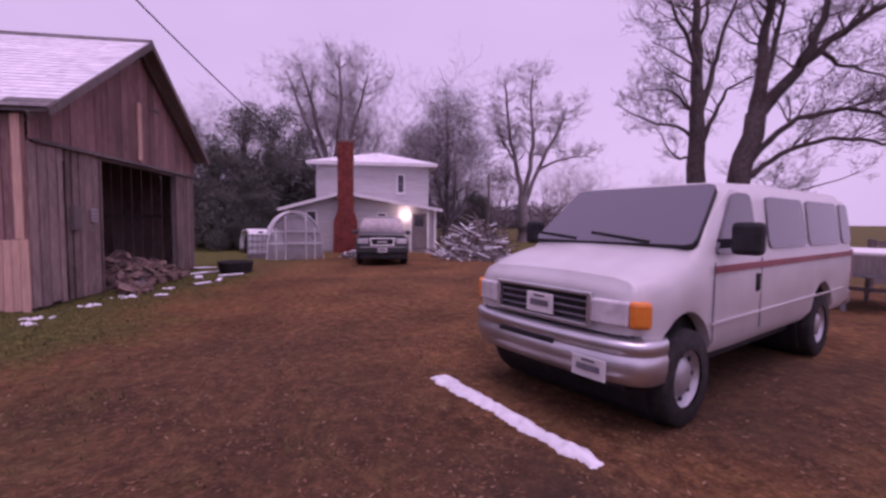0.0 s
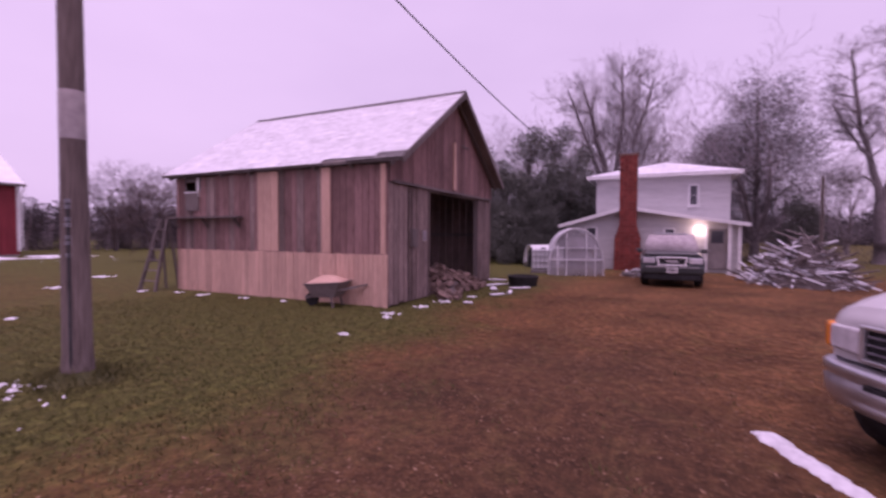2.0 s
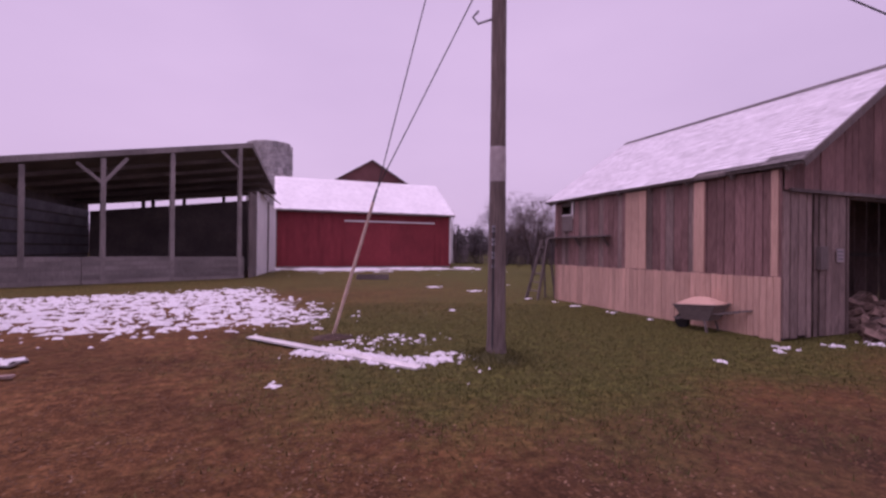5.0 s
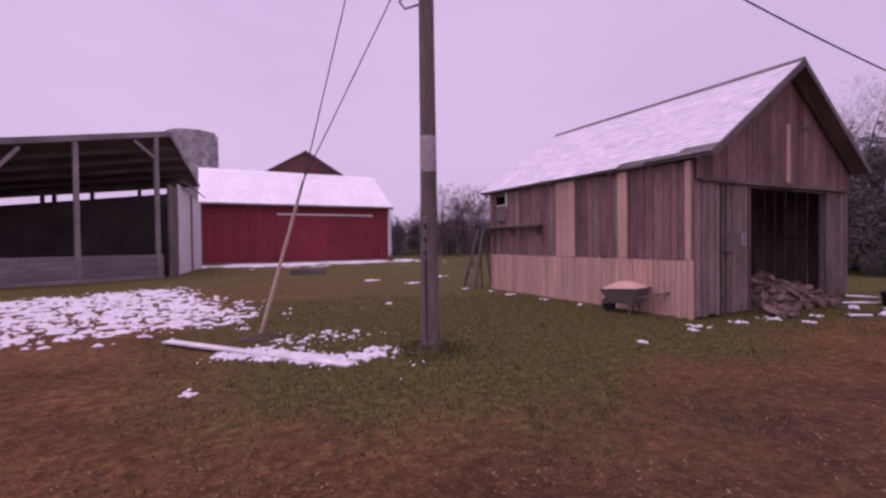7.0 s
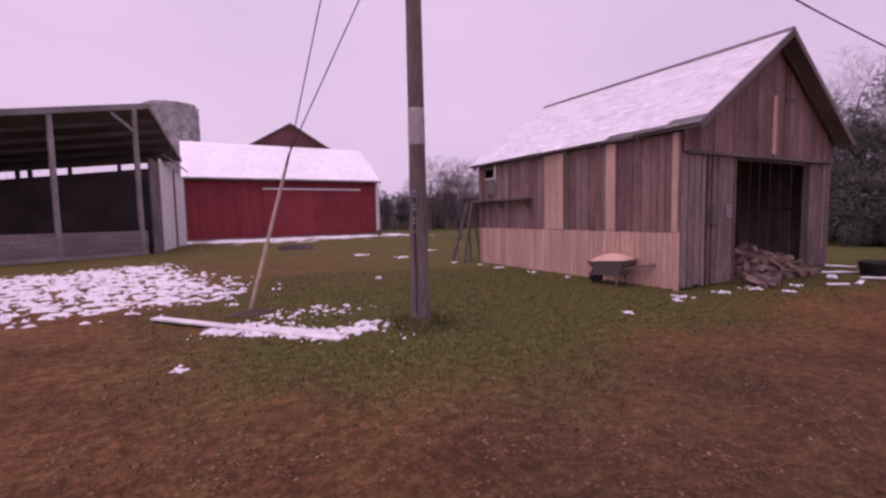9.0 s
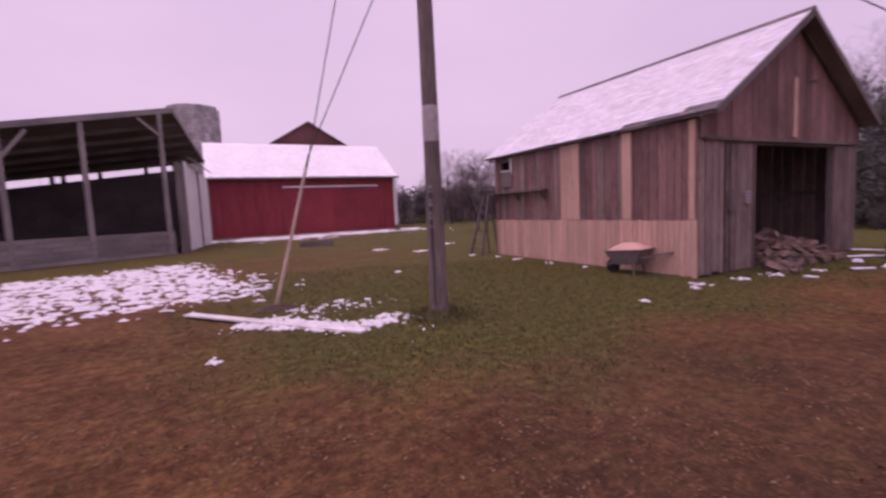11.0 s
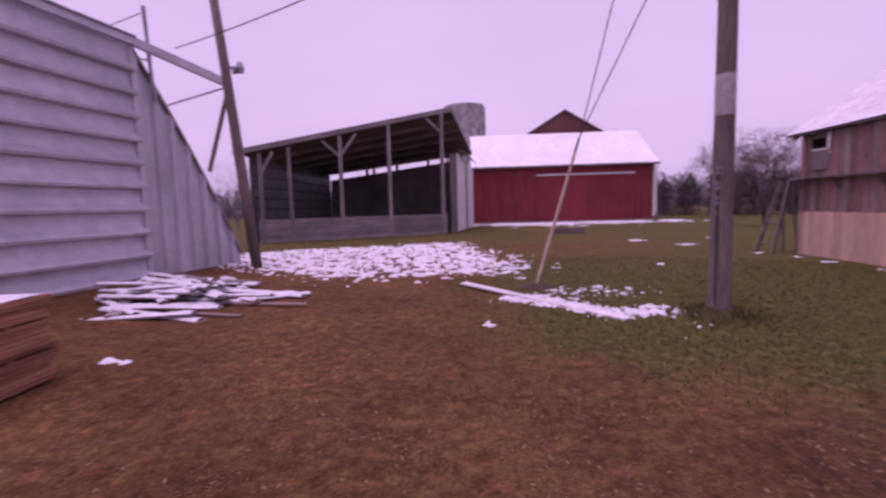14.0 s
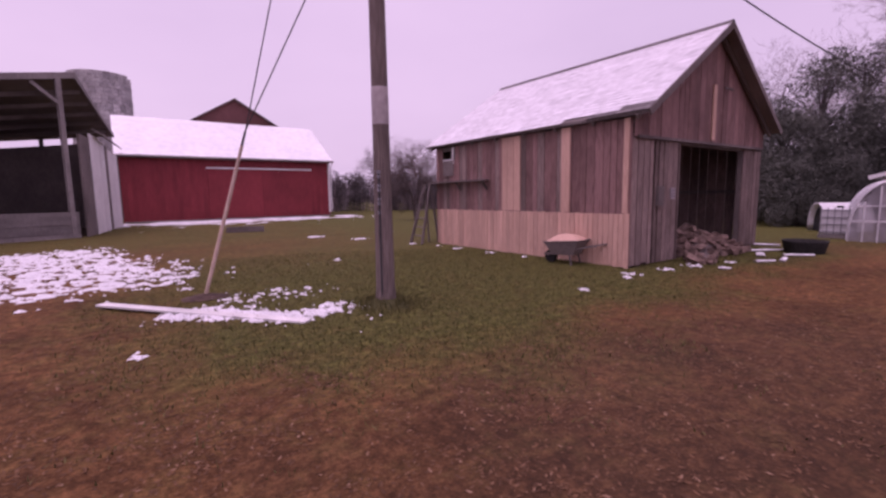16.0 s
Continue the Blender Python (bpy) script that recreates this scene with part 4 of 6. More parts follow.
    while z < 5.85:
        half = 0.42 if z > 2.35 else (0.42 + 0.2 * smoothstep(2.35, 1.6, z))
        step = 0.17 if z < 5.85 else 0.085
        k_n = 4 if z > 2.2 else 5
        w = 2 * half / k_n
        for i in range(k_n):
            ob = part("brick", bk, None, ch, loc=Matrix.Translation((25.46 if z > 2.35 else 25.41, 1.82 - half + (i + 0.5) * w, z)) @ Matrix.Diagonal((1, w * 0.95 / 0.215, 2.2, 1)))
        z += step
        row += 1
    part("cap", Geo().box((25.72, 1.8, 5.95), (0.62, 0.96, 0.12)), M_MORTAR, ch)
    part("flue", Geo().tube([(25.72, 1.8, 6.0), (25.72, 1.8, 6.25)], [0.12, 0.12]), M_STEEL, ch)


build_house()

# ---- utility pole, guy and wires ----
def sag(p, q, drop, k=24):
    p, q = np.array(p, float), np.array(q, float)
    return [tuple(p + (q - p) * t - np.array((0, 0, drop * 4 * t * (1 - t)))) for t in np.linspace(0, 1, k)]


PX, PY = 3.61, 6.98
pole = thing("utility_pole", (PX, PY, 0), "dark wooden utility pole with a pale painted band", "utility pole")
part("shaft", Geo().tube([(0.0, 0, -0.2), (0, 0, 0.0), (0, 0, 0.35), (0.0, 0, 3.0), (0.0, 0.01, 6.5), (0.0, 0.02, 11.9)], [0.2, 0.185, 0.158, 0.136, 0.124, 0.10], 20), M_POLE, pole, smooth=True)
part("painted_band", Geo().tube([(0, 0, 2.97), (0.0, 0.002, 3.56)], [0.140, 0.138], 20, False), M_POLEBAND, pole, "pale grey-pink band round the pole", smooth=True)
hook = part("hook", Geo().tube([(-0.1, 0.05, 5.75), (-0.3, 0.2, 5.7), (-0.38, 0.25, 5.82), (-0.3, 0.2, 5.92)], [0.02] * 4, 6), M_STEEL, pole, "curved steel hook")
for k in range(7):
    part("staple", Geo().box((-0.11, -0.085, 1.55 + 0.11 * k + 0.04 * (k % 2)), (0.05, 0.05, 0.05)), M_STEEL, pole)
part("conduit", Geo().tube([(-0.12, -0.10, 0.05), (-0.115, -0.095, 2.2)], [0.018, 0.018], 6), M_WIRE, pole)
mound = Geo()
rings = [[(PX + (0.16 + 0.3 * r) * (1 + 0.25 * noise.noise((a * 1.3, r, 2))) * math.cos(a), PY + (0.16 + 0.3 * r) * (1 + 0.25 * noise.noise((a * 1.3, r, 2))) * math.sin(a), 0.13 * (1 - r) ** 1.5 - 0.02) for a in np.linspace(0, 2 * math.pi, 25)] for r in cubic(5)]
tagged(part("grass_mound", mound.sheet(rings), M_TURF, smooth=True), "low tufted turf mound at the foot of the pole", "turf", kind="stuff")

guy = thing("guy_wire", (1.2, 9.55, 0), "pair of guy wires with a tan plastic guard", "guy wire")
A0, A1, A2 = Vector((0, 0, 0.02)), Vector((PX - 1.2, PY - 9.55, 7.0)), Vector((PX - 1.2, PY - 9.55, 11.2))
J = Vector((0.72, -0.77, 2.98))
part("guard", Geo().tube([A0, J * 0.5, J * 0.92], [0.032, 0.032, 0.028], 8), M_GUARD, guy, "tan plastic guard tube")
part("strand", Geo().tube([J * 0.9, J], [0.022, 0.02], 6), M_WIRE, guy)
part("strand", Geo().tube([J, A1], [0.011, 0.011], 5), M_WIRE, guy)
part("strand", Geo().tube([J + Vector((0.0, 0.0, -0.02)), A2], [0.011, 0.011], 5), M_WIRE, guy)
part("anchor", Geo().sheet([[(r * (1 + 0.2 * noise.noise((a, r, 3))) * math.cos(a), r * 0.8 * math.sin(a), 0.09 * (1 - r / 0.42)) for a in np.linspace(0, 2 * math.pi, 17)] for r in (0.01, 0.15, 0.3, 0.42)]), M_DIRT, guy, "dark earth heap over the anchor", smooth=True)

line = part("power_line", Geo().tube(sag((PX + 0.03, PY, 8.85), (28.6, 4.1, 5.35), 0.62, 30), [0.022] * 30, 6), M_WIRE, smooth=True)
tagged(line, "dark service cable sagging from pole to house", "cable")
line2 = part("power_line", Geo().tube(sag((-8.55, 12.78, 6.5), (PX, PY, 7.4), 0.25, 24), [0.016] * 24, 6), M_WIRE, smooth=True)
tagged(line2, "thin cable from the metal building towards the yard pole", "cable")
line3 = part("power_line", Geo().tube(sag((-8.99, 12.23, 7.3), (-30, 22, 9.5), 0.5, 16), [0.014] * 16, 5), M_WIRE, smooth=True)
tagged(line3, "thin cable leaving the metal building", "cable")


# ---- vehicles ----
def loft_body(name, stations, parent, mat, label=""):
    """A shell from cross-sections: (x, [(half width, z), ...]) mirrored about the middle."""
    rows = []
    for x, sec in stations:
        left = [(x, y, z) for y, z in sec]
        rows.append(left + [(x, -y, z) for y, z in sec[-2::-1]])
    gg = Geo().sheet(rows)
    c = len(rows[0])
    gg.f.append(tuple(range(c)))
    gg.f.append(tuple((len(rows) - 1) * c + i for i in range(c))[::-1])
    ob = part(name, gg, mat, parent, label, smooth=True)
    ob.data.set_sharp_from_angle(angle=radians(38))
    return ob


def wheel(parent, x, y, r, side, width=0.24):
    prof = [(0.60, 0.5), (0.93, 0.5), (1.0, 0.36), (1.0, -0.36), (0.93, -0.5), (0.60, -0.5)]
    gg = Geo()
    n_s = 28
    rows = [[(x + r * p * math.cos(a), y + side * width * w, r + r * p * math.sin(a)) for a in np.linspace(0, 2 * math.pi, n_s + 1)] for p, w in prof]
    w = part("wheel", Geo().tube([(x, y - side * width * 0.3, r), (x, y + side * width * 0.12, r)], [r * 0.62, r * 0.62], 24), M_BLACK, parent)
    part("tyre", gg.sheet(rows), M_RUBBER, w, "black treaded tyre", smooth=True)
    rim = Geo()
    rp = [(0.60, 0.42), (0.55, 0.36), (0.5, 0.2), (0.38, 0.26), (0.3, 0.36), (0.16, 0.42), (0.0, 0.43)]
    rim.sheet([[(x + r * max(p, 0.002) * math.cos(a), y + side * width * q, r + r * max(p, 0.002) * math.sin(a)) for a in np.linspace(0, 2 * math.pi, n_s + 1)] for p, q in rp])
    rm = part("rim", rim, M_RIM, w, "dull steel rim with hub", smooth=True)
    for k in range(8):
        a = 2 * math.pi * k / 8
        part("vent_hole", Geo().tube([(x + r * 0.45 * math.cos(a), y + side * width * 0.2, r + r * 0.45 * math.sin(a)), (x + r * 0.45 * math.cos(a), y + side * width * 0.27, r + r * 0.45 * math.sin(a))], [r * 0.06] * 2, 8), M_BLACK, w)


def plate(parent, x, y, z, w, h, lean=0.0):
    p = part("plate", Geo().box((x, y, z), (0.015, w, h)), M_PLATE, parent, "pale plate with dark bars", bevel=0.004)
    part("bar", Geo().box((x + 0.011, y, z), (0.004, w * 0.7, h * 0.3)), M_INK, p)
    part("bar", Geo().box((x + 0.011, y, z + h * 0.35), (0.004, w * 0.4, h * 0.1)), M_INK, p)
    return p


def build_van():
    """A long white passenger van; x forward from about the front axle, y to its left."""
    root = thing("passenger_van", pose(5.0, -1.98, 0, 0, 0, 117.5) @ Matrix.Diagonal((1, 1, 1.04, 1)), "long white passenger van with faded red stripe and chrome bumper", "van")
    FA, RA, R = 0.08, -3.46, 0.395
    ARCH = 0.47

    def foot(x):
        z = 0.50 + 0.30 * smoothstep(0.60, 0.66, x)
        for xw in (FA + 0.06, RA):
            d = abs(x - xw)
            if d < ARCH:
                z = max(z, 0.46 + math.sqrt(ARCH ** 2 - d * d))
        return z

    def cab(x, k=1.0, roof=2.10):
        f = foot(x)
        return [(0.90 * k, f), (0.985 * k, max(0.62, f + 0.012)), (1.0 * k, max(1.0, f + 0.03)), (0.995 * k, 1.27), (0.97 * k, 1.385), (0.905 * k, 1.84), (0.86 * k, 1.96), (0.74 * k, roof - 0.05), (0.35 * k, roof - 0.006), (0, roof)]

    def hood(x, k, T):
        f = foot(x)
        return [(0.88 * k, f), (0.975 * k, max(0.62, f + 0.012)), (0.99 * k, max(0.98, f + 0.03)), (0.98 * k, max(T - 0.15, f + 0.05)), (0.96 * k, max(T - 0.11, f + 0.06)), (0.925 * k, T - 0.07), (0.87 * k, T - 0.035), (0.74 * k, T - 0.012), (0.35 * k, T + 0.004), (0, T + 0.008)]

    xs = sorted(set([round(c + ARCH * math.sin(q), 4) for c in (FA + 0.06, RA) for q in np.linspace(-1.5708, 1.5708, 15)] + [-4.6, -4.3, -2.4, -1.8, -1.3, -0.84, 0.64, 0.67, 0.70, -0.5, -0.66]), reverse=True)
    st = [(0.775, hood(0.775, 0.80, 1.11)), (0.765, hood(0.765, 0.85, 1.15)), (0.735, hood(0.735, 0.89, 1.175))]
    for x in xs:
        if x > -0.10:
            st.append((x, hood(x, 0.905 + 0.095 * smoothstep(0.74, 0.42, x), 1.19 + 0.23 * smoothstep(0.95, -0.30, x) ** 0.75)))
        elif x > -0.83:
            t = (x + 0.10) / (-0.83 + 0.10)
            p0, p1 = hood(x, 1.0, 1.43), cab(x, 1.0, 2.035)
            st.append((x, [(p[0] + (q[0] - p[0]) * t, p[1] + (q[1] - p[1]) * t) for p, q in zip(p0, p1)]))
        else:
            st.append((x, cab(x, 1.0, 2.04 + 0.07 * smoothstep(-0.8, -1.8, x))))
    st += [(-4.74, cab(-4.74, 0.985, 2.09)), (-4.82, cab(-4.82, 0.95, 2.03))]
    body = loft_body("body", st, root, M_VAN, "white painted body")
    part("underside", Geo().box((-2.0, 0, 0.48), (5.3, 1.5, 0.25)), M_BLACK, root)
    for xw in (FA, RA):
        part("wheel_well", Geo().tube([(xw, -0.84, 0.44), (xw, 0.84, 0.44)], [0.46, 0.46], 20), M_BLACK, root)
        for s in (1, -1):
            wheel(root, xw, s * 0.86, R, s)

    def pane(name, pts, mat, parent, off, label="", proud=0.012):
        n_p = len(pts)
        out = [Vector(p) for p in pts]
        nn = (out[1] - out[0]).cross(out[2] - out[0]).normalized()
        if nn.dot(Vector(off)) < 0:
            nn = -nn
        ring = []
        for i, p in enumerate(out):
            e1, e2 = (out[i - 1] - p).normalized(), (out[(i + 1) % n_p] - p).normalized()
            ring += [p + e1 * 0.08, p + (e1 + e2) * 0.024, p + e2 * 0.08]
        k = len(ring)
        g2 = Geo().add([p + nn * proud for p in ring] + [p - nn * 0.02 for p in ring], [tuple(range(k))] + [(i, (i + 1) % k, (i + 1) % k + k, i + k) for i in range(k)])
        return part(name, g2, mat, parent, label)

    rim = pane("windscreen_seal", [(-0.105, 0.908, 1.426), (-0.105, -0.908, 1.426), (-0.795, -0.787, 1.990), (-0.795, 0.787, 1.990)], M_BLACK, body, (1, 0, 0.5), proud=0.03)
    ws = pane("windscreen", [(-0.11, 0.90, 1.432), (-0.11, -0.90, 1.432), (-0.79, -0.78, 1.985), (-0.79, 0.78, 1.985)], M_GLASS, body, (1, 0, 0.5), "broad dark raked windscreen", proud=0.036)
    part("wiper", Geo().beam((0.0, 0.55, 1.475), (-0.06, -0.1, 1.545), 0.02, 0.03), M_BLACK, body)
    part("wiper", Geo().beam((0.0, -0.25, 1.485), (-0.06, -0.78, 1.53), 0.02, 0.03), M_BLACK, body)
    for s in (1, -1):
        yb, yt = s * 0.977, s * 0.899
        sd = (0, s, 0.1)
        pane("door_window", [(-0.33, yb, 1.38), (-1.24, yb, 1.38), (-1.20, yt, 1.925), (-0.80, yt, 1.925)], M_GLASS, body, sd, "dark front door window")
        for x0, x1 in ((-1.56, -2.74), (-2.84, -4.12), (-4.22, -4.66)):
            pane("side_window", [(x0, yb, 1.40), (x1, yb, 1.40), (x1 + 0.03, yt, 1.915), (x0 - 0.03, yt, 1.915)], M_GLASS, body, sd, "long dark tinted side window")
        part("stripe", Geo().box((-2.5, s * 0.999, 1.255), (4.4, 0.012, 0.06)), M_STRIPE, body, "faded red stripe along the side")
        part("body_crease", Geo().box((-2.3, s * 1.0, 0.80), (4.1, 0.012, 0.02)), M_VAN, body)
        for x in (-0.28, -1.33):
            part("door_seam", Geo().box((x, s * 0.999, 0.98), (0.010, 0.008, 0.68)), M_INK, body)
        part("door_handle", Geo().box((-1.22, s * 1.005, 1.09), (0.05, 0.04, 0.17)), M_BLACK, body, bevel=0.01)
        mir = part("mirror", Geo().box((-0.42, s * 1.19, 1.52), (0.13, 0.24, 0.27)), M_BLACK, root, "black door mirror", bevel=0.04)
        part("mirror_arm", Geo().beam((-0.46, s * 0.95, 1.47), (-0.44, s * 1.10, 1.48), 0.08, 0.08), M_BLACK, mir)
        part("headlamp", Geo().box((0.765, s * 0.685, 0.965), (0.1, 0.31, 0.19), Matrix.Rotation(radians(s * 8), 3, "Z")), M_LENS, root, "clear rectangular headlamp", bevel=0.02)
        part("indicator", Geo().box((0.70, s * 0.89, 0.965), (0.12, 0.16, 0.20), Matrix.Rotation(radians(s * 40), 3, "Z")), M_AMBER, root, "amber corner indicator", bevel=0.03)
        part("rear_lamp", Geo().box((-4.8, s * 0.93, 1.1), (0.06, 0.1, 0.4)), M_STRIPE, root)
    gr = part("grille", Geo().box((0.765, 0.0, 0.965), (0.06, 1.02, 0.22)), M_BLACK, root, "black slatted grille in a chrome surround")
    for z, h in ((0.835, 0.03), (1.085, 0.03)):
        part("grille_trim", Geo().box((0.82, 0, z), (0.04, 1.08, h)), M_CHROME, gr, bevel=0.008)
    for y in (-0.525, 0.525):
        part("grille_trim", Geo().box((0.82, y, 0.96), (0.04, 0.04, 0.26)), M_CHROME, gr, bevel=0.008)
    for k in range(3):
        part("slat", Geo().box((0.812, 0, 0.90 + 0.06 * k), (0.02, 1.0, 0.014)), M_INK, gr)
    plate(gr, 0.845, 0.02, 0.95, 0.3, 0.17)
    part("hood_lip", Geo().box((0.752, 0, 1.118), (0.016, 1.42, 0.012)), M_INK, root)
    # wrap-round chrome bumper
    half = [(0.47, 1.005), (0.56, 1.005), (0.66, 0.99), (0.74, 0.95), (0.80, 0.88), (0.845, 0.76), (0.875, 0.55), (0.89, 0.28)]
    arc = half + [(0.895, 0.0)] + [(x, -y) for x, y in half[::-1]]
    prof = [(-0.15, 0.785), (-0.06, 0.78), (-0.015, 0.765), (0.0, 0.745), (0.0, 0.695), (-0.02, 0.675), (-0.02, 0.65), (0.0, 0.63), (-0.01, 0.53), (-0.05, 0.44), (-0.1, 0.415)]
    bump = part("bumper", Geo().sheet([[(x + o * (0.3 + 0.7 * smoothstep(0.47, 0.8, x)), y * (1 + o * 0.6), z) for x, y in arc] for o, z in prof]), M_CHROME, root, "wide chrome front bumper", smooth=True)
    part("valance", Geo().box((0.69, 0, 0.79), (0.1, 1.66, 0.05)), M_INK, bump)
    part("air_slot", Geo().box((0.88, -0.12, 0.655), (0.02, 0.66, 0.04)), M_BLACK, bump)
    plate(bump, 0.885, 0.575, 0.53, 0.31, 0.16)
    part("rear_bumper", Geo().box((-4.9, 0, 0.62), (0.16, 1.9, 0.2)), M_CHROME, root, bevel=0.03)
    part("rear_window", Geo().box((-4.82, 0, 1.68), (0.04, 1.5, 0.5)), M_GLASS, root)
    return root


build_van()


def build_suv():
    root = thing("parked_suv", pose(18.95, -0.04, 0, 0, 0, 180) @ Matrix.Scale(1.1, 4), "dark green sport utility vehicle with snow on glass and bonnet", "car")
    k = 0.95

    def low(x, T):
        f = 0.38 if min(abs(x), abs(x + 2.87)) > 0.42 else 0.36 + math.sqrt(max(0, 0.42 ** 2 - min(abs(x), abs(x + 2.87)) ** 2))
        return [(0.8 * k, f), (0.95 * k, max(0.5, f + 0.01)), (0.96 * k, max(0.78, f + 0.02)), (0.94 * k, T - 0.1), (0.86 * k, T - 0.03), (0.4 * k, T), (0, T + 0.01)]

    def up(x, T):
        b = low(x, 1.05)
        return [b[0], b[1], b[2], (0.94 * k, 1.02), (0.74 * k, T - 0.1), (0.5 * k, T - 0.01), (0, T)]

    st = [(0.92, low(0.92, 0.86)), (0.86, low(0.86, 0.97))] + [(x, low(x, 1.04)) for x in (0.6, 0.42, 0.3, 0.15, 0, -0.15, -0.3, -0.42)] + [(-0.62, low(-0.62, 1.08))] + [(x, up(x, 1.72)) for x in (-1.25, -1.8, -2.45, -2.6, -2.87, -3.15, -3.29, -3.6)] + [(-3.95, up(-3.95, 1.6))]
    body = loft_body("body", st, root, M_SUV, "dark painted body")
    ws = Geo().sheet([[(-0.62, y * 0.86, 1.09), (-0.94, y * 0.8, 1.42), (-1.22, y * 0.7, 1.66)] for y in np.linspace(-1, 1, 7)], (0.03, 0, 0.02))
    part("windscreen", ws, M_POLEBAND, body, "windscreen frosted over with thin snow", smooth=True)
    bn = Geo().sheet([[(x, y * 0.8, z) for x, z in ((0.72, 1.03), (0.3, 1.055), (-0.2, 1.06), (-0.58, 1.085))] for y in np.linspace(-1, 1, 7)], (0, 0, 0.025))
    part("bonnet_panel", bn, M_SUV, body)
    part("roof_snow", Geo().sheet([[(x, y * 0.55, 1.725) for x in (-1.3, -2.5, -3.6)] for y in (-1, 0, 1)], (0, 0, 0.03)), M_SNOW, body)
    gr = part("grille", Geo().box((0.93, 0, 0.84), (0.05, 0.72, 0.2)), M_BLACK, root, "dark grille in a bright chrome frame")
    for z in (0.72, 0.955):
        part("grille_trim", Geo().box((0.955, 0, z), (0.05, 0.84, 0.045)), M_WHITE, gr, bevel=0.01)
    for y in (-0.4, 0.4):
        part("grille_trim", Geo().beam((0.955, y * 0.9, 0.72), (0.955, y * 1.05, 0.955), 0.05, 0.045, up=(1, 0, 0)), M_WHITE, gr)
    part("emblem", Geo().box((0.97, 0, 0.84), (0.03, 0.34, 0.07)), M_CHROME, gr)
    for s in (1, -1):
        part("headlamp", Geo().box((0.90, s * 0.66, 0.86), (0.1, 0.36, 0.17)), M_LENS, root, "pale headlamp", bevel=0.02)
        part("mirror", Geo().box((-0.75, s * 1.0, 1.12), (0.1, 0.2, 0.15)), M_SUV, root, bevel=0.03)
        part("side_window", Geo().add([(-0.85, s * 0.9, 1.1), (-3.5, s * 0.9, 1.1), (-3.4, s * 0.76, 1.55), (-1.3, s * 0.76, 1.55)], [(0, 1, 2, 3)]), M_GLASS, body)
        for xw in (0.0, -2.87):
            wheel(root, xw, s * 0.80, 0.36, s, 0.23)
    bump = part("bumper", Geo().box((0.93, 0, 0.56), (0.16, 1.8, 0.24)), M_SUV, root, bevel=0.05)
    part("bumper_lip", Geo().box((0.99, 0, 0.66), (0.06, 1.5, 0.04)), M_CHROME, bump)
    plate(bump, 1.02, 0.0, 0.56, 0.32, 0.16)
    part("skirt", Geo().box((0.86, 0, 0.36), (0.2, 1.6, 0.24)), M_BLACK, root, bevel=0.04)
    part("underside", Geo().box((-1.5, 0, 0.4), (4.2, 1.4, 0.3)), M_BLACK, root)


build_suv()


# ---- things in front of the shed ----
def build_wheelbarrow():
    root = thing("wheelbarrow", pose(9.42, 7.92, 0, 0, 0, 100) @ Matrix.Scale(0.94, 4), "rusty steel wheelbarrow heaped with snow against the boards", "wheelbarrow")
    r0 = [(-0.55, -0.36, 0.68), (0.50, -0.33, 0.60), (0.50, 0.33, 0.60), (-0.55, 0.36, 0.68)]
    r1 = [(-0.34, -0.24, 0.27), (0.30, -0.2, 0.24), (0.30, 0.2, 0.24), (-0.34, 0.24, 0.27)]
    tray = part("tray", Geo().add(r0 + r1, [(4, 5, 6, 7), (0, 1, 5, 4), (1, 2, 6, 5), (2, 3, 7, 6), (3, 0, 4, 7)]), M_DARKWOOD, root, "dark rusted tray")
    part("rim", Geo().tube(r0 + [r0[0]], [0.018] * 5, 6), M_DARKWOOD, tray)
    heap = [[(-0.53 + 1.01 * u, (-0.34 + 0.68 * v), 0.675 - 0.075 * u + 0.20 * math.sin(math.pi * u) ** 0.6 * math.sin(math.pi * v) ** 0.6) for u in cubic(9)] for v in cubic(7)]
    part("snow_heap", Geo().sheet(heap), M_NEWWOOD, tray, "heap of pale sawdust and snow", smooth=True)
    for s in (1, -1):
        part("handle", Geo().beam((0.62, s * 0.08, 0.24), (-1.05, s * 0.3, 0.58), 0.04, 0.04), M_DARKWOOD, root)
        part("leg", Geo().beam((-0.22, s * 0.22, 0.38), (-0.32, s * 0.26, 0.0), 0.03, 0.04), M_DARKWOOD, root)
        part("strut", Geo().beam((0.2, s * 0.16, 0.32), (0.55, s * 0.08, 0.2), 0.03, 0.03), M_DARKWOOD, root)
    part("wheel", Geo().tube([(0.44, -0.05, 0.18), (0.44, 0.05, 0.18)], [0.18, 0.18], 20), M_RUBBER, root)


build_wheelbarrow()


def build_ladder():
    root = thing("wooden_ladder", pose(9.55, 14.75, 0, 0, 0, 8), "dark wooden step ladder leaning at the shed corner", "ladder")
    for s in (0.22, -0.22):
        part("rail", Geo().beam((-0.5, s * 1.5, 0.0), (0.12, s * 0.7, 2.25), 0.06, 0.1), M_DARKWOOD, root)
        part("rail", Geo().beam((0.4, s * 1.3, 0.0), (0.14, s * 0.7, 2.2), 0.05, 0.08), M_DARKWOOD, root)
    for k in range(1, 7):
        t = k / 7
        part("rung", Geo().beam((-0.5 + 0.62 * t, -0.33 + 0.17 * t, 2.25 * t), (-0.5 + 0.62 * t, 0.33 - 0.17 * t, 2.25 * t), 0.1, 0.03), M_DARKWOOD, root)


build_ladder()


